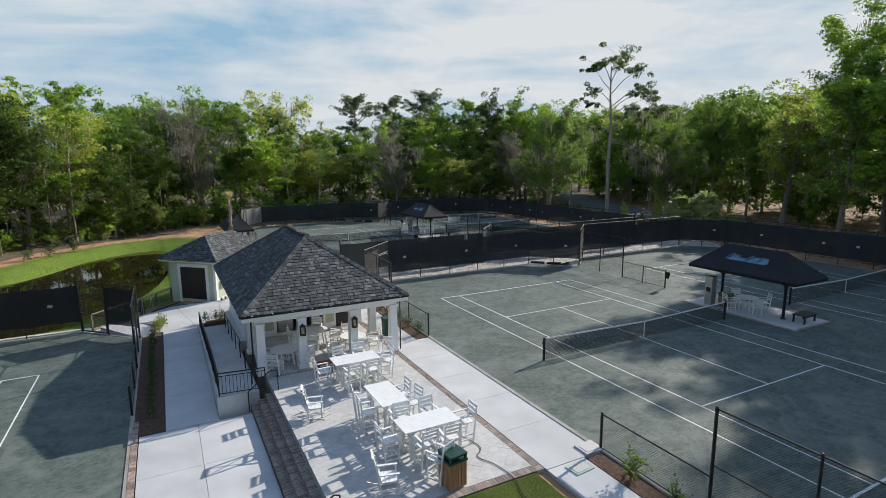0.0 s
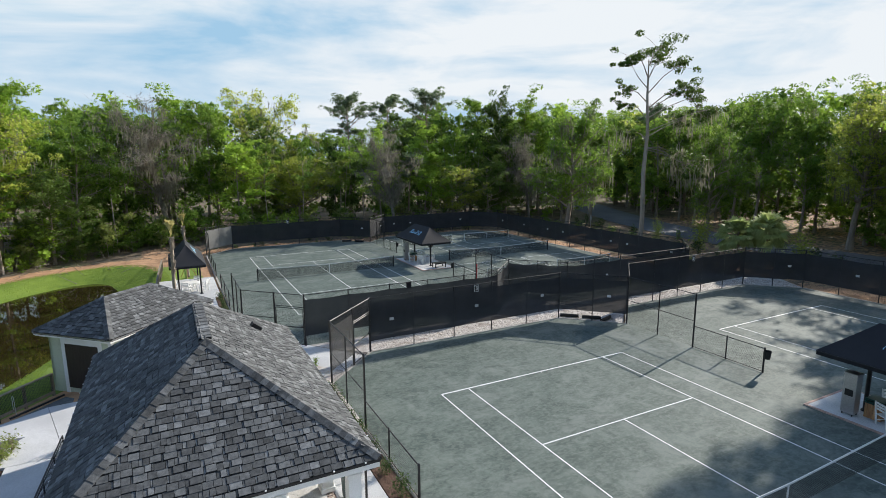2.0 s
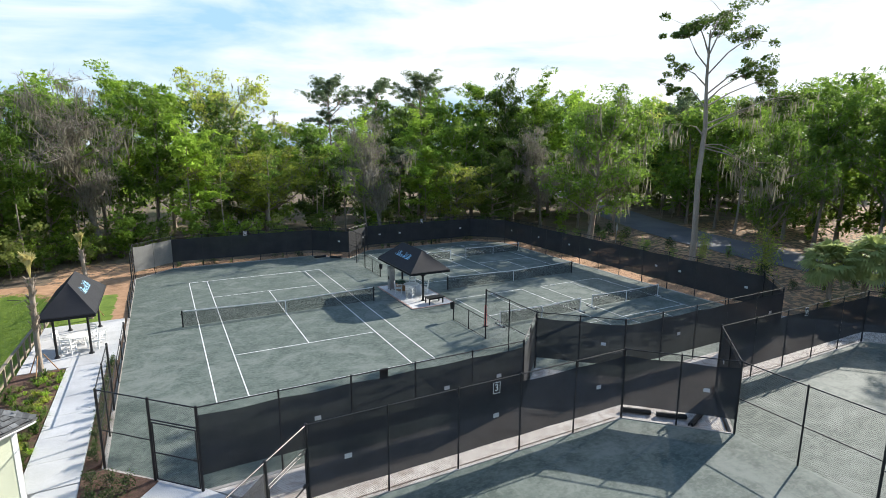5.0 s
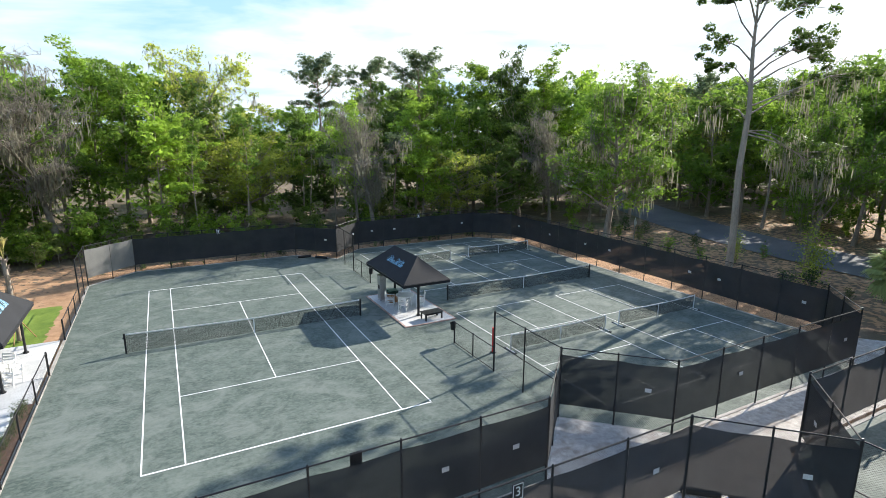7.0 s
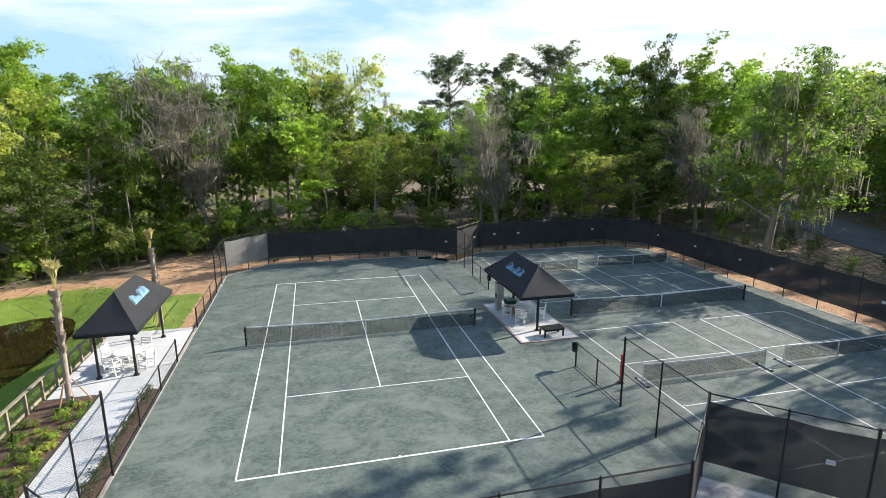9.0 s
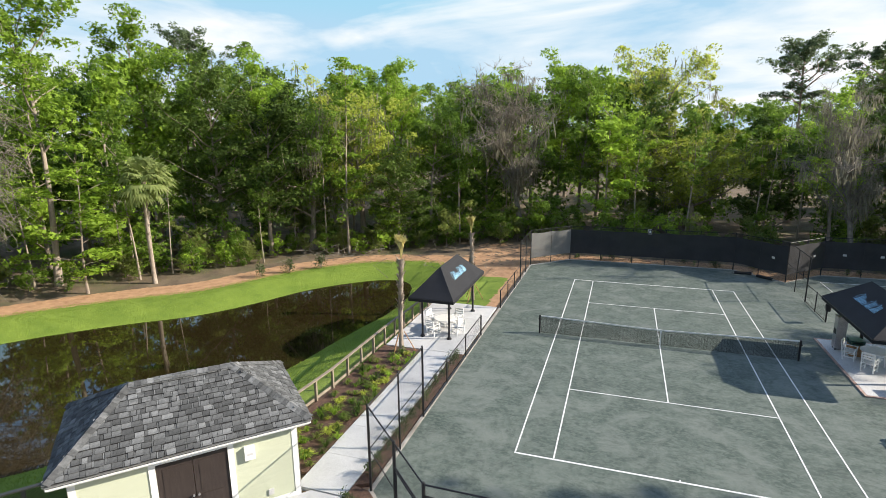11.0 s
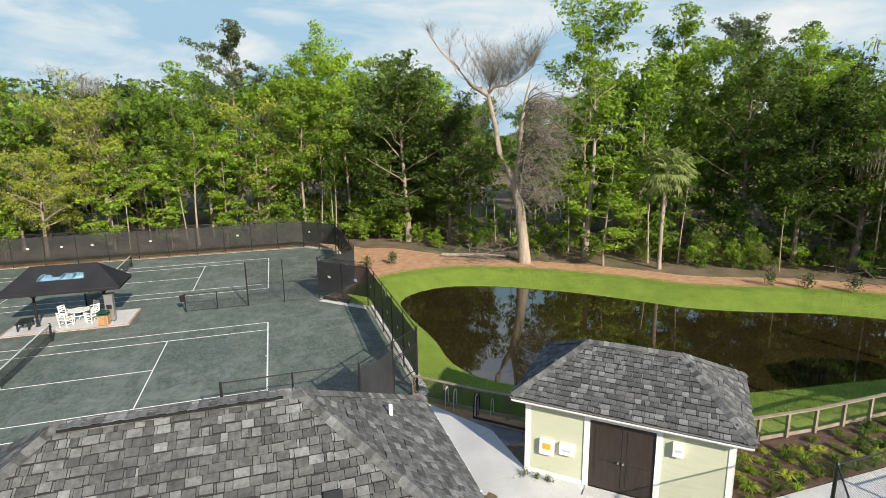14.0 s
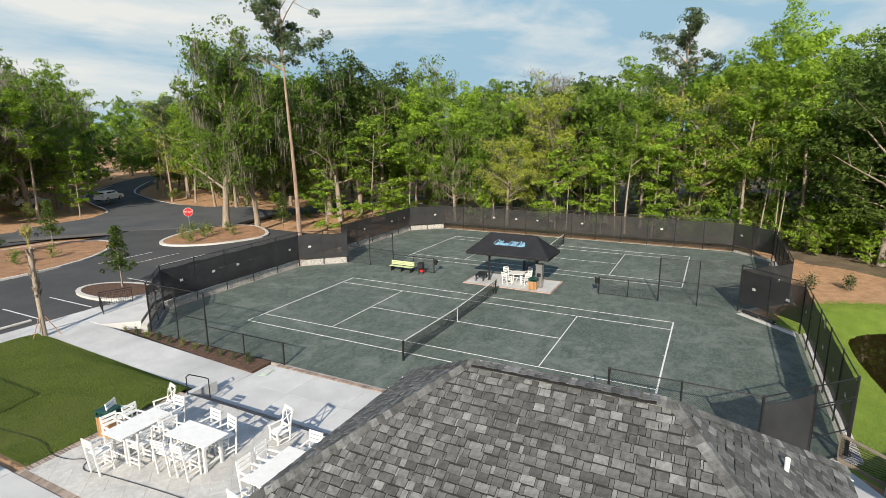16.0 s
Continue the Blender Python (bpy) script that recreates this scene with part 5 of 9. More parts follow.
def bare_giant():
    """A leafless tree that forks low: one stem leans away under upright shoots, the other carries a drooping mass of twigs."""
    rg = np.random.default_rng(17)
    t = thing("bare_tree", "large leafless pale-barked tree forking into two twiggy stems", "tree", group="woodland trees")
    stems = [([(0.1, 0, -0.2), (-0.15, 0, 2.5), (-0.5, 0.1, 5.0), (-1.15, 0.1, 7.8)], [0.62, 0.46, 0.42, 0.40]),
             ([(-1.15, 0.1, 7.6), (-2.2, 0.2, 9.2), (-2.95, 0.1, 10.6), (-3.5, 0, 13.2), (-4.35, 0, 16.0)], [0.30, 0.26, 0.23, 0.20, 0.18]),
             ([(-1.15, 0.1, 7.6), (-0.6, -0.1, 10.6), (-0.5, -0.3, 13.2), (-0.1, -0.3, 15.6), (0.5, -0.3, 17.6)], [0.32, 0.25, 0.18, 0.1, 0.03]),
             ([(-4.35, 0, 15.9), (-6.4, 0.2, 17.0), (-7.95, 0.3, 18.6), (-9.7, 0.3, 20.0), (-11.1, 0.2, 21.6)], [0.19, 0.17, 0.13, 0.08, 0.03]),
             ([(-4.35, 0, 15.9), (-3.6, -0.3, 16.6), (-2.3, -0.6, 16.7), (-0.6, -0.9, 17.4), (1.0, -1.0, 18.4)], [0.15, 0.12, 0.09, 0.05, 0.02]),
             ([(-4.3, 0, 15.8), (-4.2, 1.2, 17.0), (-3.6, 2.2, 18.2)], [0.13, 0.09, 0.04])]
    twigs = []

    def along(path, f):
        p = [Vector(q) for q in path]
        g = f * (len(p) - 1)
        i = min(int(g), len(p) - 2)
        return p[i].lerp(p[i + 1], g - i)
    for k, n in ((3, 13), (4, 64), (5, 40), (1, 10)):
        for _ in range(n):
            p = along(stems[k][0], rg.uniform(0.1 if k > 1 else 0.7, 1.0))
            L = min(rg.uniform(1.6, 4.8), (22.3 - p.z) * 0.9)
            q = p + Vector((rg.normal() * 0.6 + (0.15 if k != 3 else 0.0), rg.normal() * 0.7, 0.85)) * (L * 0.5)
            e = q + Vector((rg.normal() * 0.6, rg.normal() * 0.6, 0.8)) * (L * 0.5)
            twigs.append(([tuple(p), tuple(q), tuple(e)], [0.024, 0.015, 0.006]))
            for _ in range(15):
                a = p.lerp(q, rg.uniform(0.3, 1)) if rg.random() < 0.5 else q.lerp(e, rg.uniform(0, 0.9))
                b = a + Vector((rg.normal() * 0.5, rg.normal() * 0.5, rg.uniform(0.3, 1.2)))
                twigs.append(([tuple(a), tuple(b)], [0.012, 0.005]))
    for _ in range(112):
        p = along(stems[2][0], rg.uniform(0.02, 0.72)) if rg.random() < 0.8 else along(stems[0][0], rg.uniform(0.75, 1.0))
        an = rg.normal() * 0.7
        d = Vector((math.cos(an), math.sin(an), rg.uniform(0.1, 0.8))).normalized()
        L = rg.uniform(3.0, 8.0)
        pts = [p]
        for i in range(5):
            d = (d + Vector((rg.normal() * 0.15, rg.normal() * 0.15, -0.13 - 0.05 * i + rg.normal() * 0.1))).normalized()
            pts.append(pts[-1] + d * L / 5)
        twigs.append(([tuple(q) for q in pts], [0.06, 0.05, 0.04, 0.03, 0.018, 0.008]))
        for _ in range(16):
            i = rg.integers(1, 5)
            a = pts[i].lerp(pts[i + 1], rg.random())
            b = a + Vector((rg.normal() * 0.6 + 0.25, rg.normal() * 0.6, rg.normal() * 0.6 - 0.1))
            c = b + Vector((rg.normal() * 0.4 + 0.1, rg.normal() * 0.4, rg.normal() * 0.3 - 0.25))
            twigs.append(([tuple(a), tuple(b), tuple(c)], [0.02, 0.013, 0.006]))
    stems = [([(x * 0.76, y, z * 0.92) for x, y, z in p], r) for p, r in stems]
    twigs = [([(x * 0.76, y, z * 0.92) for x, y, z in p], r) for p, r in twigs]
    o = new("trunk", tubes_mesh("trunk", stems, M["palebark"], 9))
    o.parent = t
    o = new("twig_crown", tubes_mesh("twig_crown", twigs, M["twig"], 5))
    o.parent = t
    tagged(o, label="fine bare twigs", kind="stuff")
    t.matrix_basis = pose(-44.0, -6.7, gz(-44.0, -6.7), 0, 0, 62.7)


bare_giant()


def pad_tree():
    """A very tall pale trunk: flat pads of leaves round its top, and one low limb that droops under moss."""
    rg = np.random.default_rng(29)
    t = thing("tall_tree", "very tall pale-trunked tree with open flat leaf pads and moss", "tree", group="woodland trees")
    trunk = [(0.0, 0, -0.2), (0.05, 0, 4.0), (-0.1, 0, 9.0), (0.1, 0, 13.0), (-0.15, 0, 17.0), (-0.2, 0, 20.6)]
    paths = [(trunk, [0.31, 0.25, 0.22, 0.18, 0.12, 0.05])]
    cen, rad, low = [], [], []
    for x, z, r, z0 in ((-1.7, 21.3, 1.3, 18.5), (0.2, 21.9, 1.5, 20.0), (1.9, 21.2, 1.3, 18.8), (-3.1, 20.3, 1.0, 17.6), (3.3, 20.4, 1.1, 17.2), (4.5, 18.5, 1.3, 15.6), (3.0, 17.6, 1.0, 15.0), (5.9, 17.2, 1.2, 14.6),
                        (6.5, 15.4, 1.2, 13.2), (5.0, 14.8, 1.0, 12.6), (4.0, 11.0, 1.3, 11.6), (5.1, 10.0, 1.4, 11.6), (4.4, 9.0, 1.0, 11.4), (-2.1, 18.0, 0.9, 16.2), (-2.7, 16.2, 0.7, 14.6), (-1.6, 13.4, 0.6, 12.4)):
        y = rg.normal() * 1.3
        f = (z0 / 20.6)
        p0 = np.array((-0.1 * f, 0.0, z0))
        p3 = np.array((x, y, z - 0.25))
        m1 = p0 + (p3 - p0) * 0.4 + np.array((0, 0, 0.35)) + rg.normal(size=3) * 0.15
        m2 = p0 + (p3 - p0) * 0.75 + np.array((0, 0, 0.3)) + rg.normal(size=3) * 0.15
        paths.append(([tuple(q) for q in (p0, m1, m2, p3)], [0.075, 0.055, 0.038, 0.015]))
        for _ in range(8):
            c = p3 + rg.normal(size=3) * np.array((r * 0.7, r * 0.7, r * 0.42))
            paths.append(([tuple(m2), tuple((m2 + c) / 2 + rg.normal(size=3) * 0.1), tuple(c)], [0.03, 0.02, 0.008]))
            cen.append(c)
            rad.append(r * rg.uniform(0.35, 0.75))
            if z < 16:
                low.append(c)
    o = new("trunk", tubes_mesh("trunk", paths, M["palebark"], 7))
    o.parent = t
    o = new("crown", clump_leaves("crown", cen, rad, M["leaf_dark"], rg, 120, 0.2, 0.7))
    o.parent = t
    o = new("hanging_moss", moss_mesh("hanging_moss", np.array(low), rg, 80, 1.8))
    o.parent = t
    tagged(o, label="grey-green hanging moss", kind="stuff")
    t.matrix_basis = pose(33.1, -6.4, gz(33.1, -6.4), 0, 0, -28)


pad_tree()
# woods going on to the horizon, past where single trees can be told apart
rng = np.random.default_rng(99)
n_far = 2600
ang, rad_f = rng.uniform(0, 6.283, n_far), rng.uniform(138, 215, n_far)
cx_, cy_ = -3 + rad_f * np.cos(ang), -28 + rad_f * np.sin(ang)
cz_ = rng.uniform(0.5, 1.0, n_far) ** 1.2 * (12 + 4 * np.sin(ang * 17) + 3 * np.sin(ang * 41)) * rng.choice((0.35, 0.7, 1.0, 1.0), n_far)
fw = new("far_woods", clump_leaves("far_woods", np.stack([cx_, cy_, cz_], 1), rng.uniform(2.4, 4.0, n_far), M["leaf_mid"], rng, 30, 1.9, 0.75))
tagged(fw, "distant green woods closing the horizon", "woods", kind="stuff")
for x, y, k in ((-74, -156, "farmid"), (-92, -146, "fardark"), (-78, -164, "farmid"), (-99, -152, "farspring"), (-98, -176, "farmid"), (-108, -158, "farmid"), (-112, -172, "farmid"), (-106, -180, "fardark"), (-73, -166, "fardark"), (-82, -172, "farmid"), (-63, -152, "farmid"),
                (-70, -148, "farspring"), (-56, -146, "fardark"), (-99, -138, "farmid"), (-92, -131, "fardark")):
    place(T[k][0], x, y, x * 37 % 360, 1.0, 0.9)
for grp in T.values():
    for ob in grp:
        for o in (*ob.children_recursive, ob):
            bpy.data.objects.remove(o)


# ---- paving ----
def panels(name, x0, x1, y0, y1, zf, material, label, category, nx=1, ny=1, gap=0.012, thick=0.2):
    """A paved strip laid as separate panels over a darker bed."""
    t = thing(name, label, category, kind="structure")
    w, h = (x1 - x0) / nx, (y1 - y0) / ny
    for i in range(nx):
        for j in range(ny):
            a, b, c, d = x0 + i * w + gap / 2, x0 + (i + 1) * w - gap / 2, y0 + j * h + gap / 2, y0 + (j + 1) * h - gap / 2
            slab("panel", [(a, c), (b, c), (b, d), (a, d)], zf, thick, material, t)
    return t


def z_plaza(x, y):
    return -0.47 + 0.47 * float(smooth01(np.array((y + 26.0) / 6.0)))


def z_west(x, y):
    return -0.47 + 0.57 * min(1, max(0, (-46.4 - y) / 12.0))


panels("pavement", -8.93, -6.72, -46.8, -34.5, 0.2, M["concrete"], "pale broomed concrete walk beside the court", "walkway", 1, 5)
panels("pavement", -8.93, -7.5, -34.48, -24.0, 0.2, M["concrete"], "pale concrete walk along the pavilion", "walkway", 1, 5)
panels("pavement", -8.93, -7.5, -60.2, -46.82, 0.2, M["concrete"], "pale concrete walk beside the lawn", "walkway", 1, 6)
panels("pavement", -19.0, -17.17, -37.4, -24.7, lambda x, y: z_plaza(x, y), M["concrete"], "pale concrete walk beside the ramp", "walkway", 1, 4)
panels("pavement", -19.86, -15.97, -46.4, -37.42, ZW + 0.01, M["concrete"], "pale concrete court-side slab", "walkway", 2, 3)
panels("pavement", -18.75, -16.3, -60.2, -46.42, z_west, M["concrete"], "pale concrete walk beside the lawn", "walkway", 1, 5)
panels("pavement", -12.0, -10.2, -15.9, -4.2, 0.01, M["concrete"], "pale concrete walk along the court fence", "walkway", 1, 6)
panels("pavement", -14.1, -9.75, -4.18, 3.7, 0.012, M["concrete"], "pale concrete slab under a shade canopy", "walkway", 2, 3)
panels("pavement", -25.0, -8.5, -61.9, -60.22, 0.12, M["concrete"], "pale concrete kerb walk beside the car park", "walkway", 7, 1)
plz = thing("pavement", "pale concrete forecourt in front of the shed", "walkway", kind="structure")
for q in ([(-22.2, -22.7), (-20.5, -24.7), (-17.2, -24.68), (-18.3, -20.6)], [(-18.28, -20.6), (-17.18, -24.68), (-15.9, -23.75), (-15.6, -20.45)],
          [(-15.58, -20.45), (-15.88, -23.75), (-12.2, -23.75), (-13.6, -18.3)], [(-13.58, -18.28), (-12.18, -23.75), (-8.6, -23.75), (-9.12, -18.8), (-10.2, -18.0), (-10.2, -15.95), (-11.4, -15.95)]):
    slab("panel", q, z_plaza, 0.2, M["concrete"], plz)
slab("panel", [(-8.55, -22.2), (-6.2, -24.6), (-3.9, -21.5), (-6.4, -18.3), (-7.75, -17.1), (-9.1, -18.78)], 0.03, 0.2, M["concrete"], plz)
for poly, z, lab in (([(-3.7, -21.1), (9.3, -21.1), (12.45, -24.1), (15.6, -21.1), (28.5, -21.1), (32, -24.5), (34, -21), (30, -16.5), (28.9, -15.3), (25.8, -18.55), (12.6, -18.55), (9.5, -15.5), (6.4, -18.55), (-6.2, -18.55)], 0.04,
                      "white crushed shell between the two court fences"),):
    tagged(slab("gravel_bed", poly, z, 0.2, M["gravel"]), lab, "gravel", kind="structure")

tagged(slab("pavement", [(-18.77, -60.2), (-18.77, -58.5), (-20.15, -56.9), (-22.9, -59.65), (-24.6, -60.2)], 0.1, 0.5, M["concrete"]), "pale concrete landing at the court corner", "walkway", kind="structure")

# patio of shell pavers laid on the diagonal
slab("patio_bed", [(-15.1, -46.4), (-9.2, -46.4), (-9.2, -24.2), (-15.1, -24.2)], 0.185, 0.3, M["joint"])
tagged(bpy.data.objects["patio_bed"], "sand joints under the patio pavers", "patio", kind="structure")
patio = thing("patio", "off-white shell pavers laid diagonally on the terrace", "patio", kind="structure")


def clip_poly(pts, x0, x1, y0, y1):
    for ax, lim, keep_gt in ((0, x0, True), (0, x1, False), (1, y0, True), (1, y1, False)):
        out = []
        for i in range(len(pts)):
            a, b = pts[i], pts[(i + 1) % len(pts)]
            ia, ib = ((a[ax] >= lim) == keep_gt), ((b[ax] >= lim) == keep_gt)
            if ia:
                out.append(a)
            if ia != ib:
                t = (lim - a[ax]) / (b[ax] - a[ax])
                out.append((a[0] + t * (b[0] - a[0]), a[1] + t * (b[1] - a[1])))
        pts = out
        if len(pts) < 3:
            return []
    return pts


side = 0.62
step = side * math.sqrt(2) / 2
rr = random.Random(3)
for i in range(-20, 40):
    for j in range(-20, 70):
        cx, cy = -15.1 + (i - j) * step + 12, -46.4 + (i + j) * step - 2
        r = step - 0.004
        pts = clip_poly([(cx - r, cy), (cx, cy - r), (cx + r, cy), (cx, cy + r)], -15.1, -9.2, -46.4, -30.4)
        if len(pts) >= 3:
            slab("paver", pts, 0.2 + rr.uniform(-0.0015, 0.0015), 0.05, M["patio"], patio)


def brick_band(x0, x1, y0, y1, z, n, along, label):
    t = thing("brick_border", label, "brick edging", kind="structure")
    part("mortar", new_bm((x0, x1, y0, y1, z - 0.11, z - 0.012)), M["joint"], t)
    for i in range(n):
        if along == 'y':
            h = (y1 - y0) / n
            b = (x0, x1, y0 + i * h + 0.017, y0 + (i + 1) * h - 0.017, z - 0.09, z + rr.uniform(-0.003, 0.003))
        else:
            w = (x1 - x0) / n
            b = (x0 + i * w + 0.017, x0 + (i + 1) * w - 0.017, y0, y1, z - 0.09, z + rr.uniform(-0.003, 0.003))
        part("brick", new_bm(b), M["brick"], t)


brick_band(-9.19, -8.96, -46.7, -24.2, 0.205, 230, 'y', "dark brown brick soldier course along the terrace")
brick_band(-15.1, -9.2, -46.7, -46.41, 0.205, 56, 'x', "tan brick soldier course between terrace and lawn")
brick_band(-15.1, -9.2, -35.95, -35.73, 0.208, 56, 'x', "dark brick course at the pavilion's edge")

cheek = thing("cheek_wall", "low pale concrete wall at the end of the brick steps", "wall", kind="structure")
part("wall", new_bm((-16.7, -15.12, -46.72, -46.44, -0.6, 0.06)), M["concrete"], cheek)
edge_t = thing("brick_border", "pale red brick edging along the court", "brick edging", kind="structure")
for i in range(46):
    part("brick", new_bm((-20.09, -19.89, -46.0 + 0.215 * i, -46.0 + 0.215 * i + 0.205, ZW - 0.1, ZW + 0.034)), M["brick"], edge_t)
steps = thing("brick_steps", "three dark brown brick steps along the terrace", "steps", kind="structure")
part("core", new_bm((-15.93, -15.1, -46.4, -37.02, -0.6, -0.322), (-15.65, -15.1, -46.4, -37.02, -0.322, -0.152), (-15.37, -15.1, -46.4, -37.02, -0.152, 0.018)), M["joint"], steps)
for k in range(3):
    for i in range(118):
        h = 9.36 / 118
        x0, z1 = -15.95 + 0.28 * k, ZW + 0.17 * (k + 1)
        part("brick", new_bm((x0, x0 + 0.27, -46.4 + i * h + 0.015, -46.4 + (i + 1) * h - 0.015, z1 - 0.155, z1 + rr.uniform(-0.004, 0.004))), M["brick"], steps)


# ---- ramp and railings ----
ramp = thing("ramp", "concrete wheelchair ramp with low kerb walls beside the pavilion", "ramp", kind="structure")


def z_ramp(y):
    return -0.47 + 0.67 * min(1, max(0, (-25.0 - y) / 9.0))


for i in range(6):
    a, b = -37.0 + 2.05 * i, -37.0 + 2.05 * (i + 1) - 0.012
    slab("ramp_panel", [(-17.0, a), (-15.6, a), (-15.6, b), (-17.0, b)], lambda x, y: z_ramp(y), 0.7, M["concrete"], ramp)
    slab("kerb_wall", [(-17.16, a), (-17.0, a), (-17.0, b), (-17.16, b)], lambda x, y: z_ramp(y) + 0.1, 0.8, M["concrete"], ramp)
part("end_wall", new_bm((-17.16, -15.97, -37.14, -37.0, -0.6, 0.3)), M["concrete"], ramp)


def railing(pts, label, balusters=True, h=0.95, lower=0.12):
    """A black metal railing along 3D points on the walking surface."""
    t = thing("railing", label, "railing", group="black railings")
    for a, b in zip(pts[:-1], pts[1:]):
        a, b = Vector(a), Vector(b)
        L = (b - a).length
        up = Vector((0, 0, 1))
        bm = bmesh.new()
        tube(bm, a + up * h, b + up * h, 0.028, 8)
        part("handrail", bm, M["black"], t)
        if balusters:
            bm = bmesh.new()
            tube(bm, a + up * lower, b + up * lower, 0.018, 6)
            tube(bm, a + up * (h - 0.12), b + up * (h - 0.12), 0.018, 6)
            part("rail", bm, M["black"], t)
            n = int(L / 0.13)
            for i in range(1, n):
                p = a.lerp(b, i / n)
                bm = bmesh.new()
                tube(bm, p + up * lower, p + up * (h - 0.12), 0.009, 5, cap=False)
                part("baluster", bm, M["black"], t)
        k = max(1, round(L / 1.9))
        for i in range(k + 1):
            p = a.lerp(b, i / k)
            bm = bmesh.new()
            tube(bm, p - up * 0.05, p + up * h, 0.024, 8)
            part("post", bm, M["black"], t)
    return t


railing([(-17.08, -25.2, z_ramp(-25.2) + 0.1), (-17.08, -34.0, z_ramp(-34.0) + 0.1), (-17.08, -37.05, 0.3)], "black metal baluster railing down the ramp")
railing([(-17.08, -37.07, 0.3), (-15.35, -37.07, 0.22)], "black metal baluster railing at the ramp's head")
railing([(-15.75, -25.6, z_ramp(-25.6)), (-15.75, -34.2, 0.2), (-15.75, -36.2, 0.2)], "black handrail along the pavilion side of the ramp", False, 0.9)


def bent_rail(name, label, pts, r=0.022):
    t = thing(name, label, "handrail", group="black handrails")
    bm = bmesh.new()
    for a, b in zip(pts[:-1], pts[1:]):
        tube(bm, a, b, r, 8)
    part("rail", bm, M["black"], t)
    return t


bent_rail("step_handrail", "bent black steel handrail beside the brick steps", [(-16.05, -37.25, ZW), (-16.05, -37.25, 0.35), (-15.2, -37.25, 1.05), (-14.9, -37.25, 1.05), (-14.9, -37.25, 0.2)])
bent_rail("step_handrail", "bent black steel handrail at the end of the brick steps", [(-16.1, -46.2, ZW), (-16.1, -46.2, 0.45), (-15.95, -46.2, 0.58), (-15.2, -46.2, 1.05), (-15.05, -46.2, 1.0), (-15.05, -46.2, 0.2)])


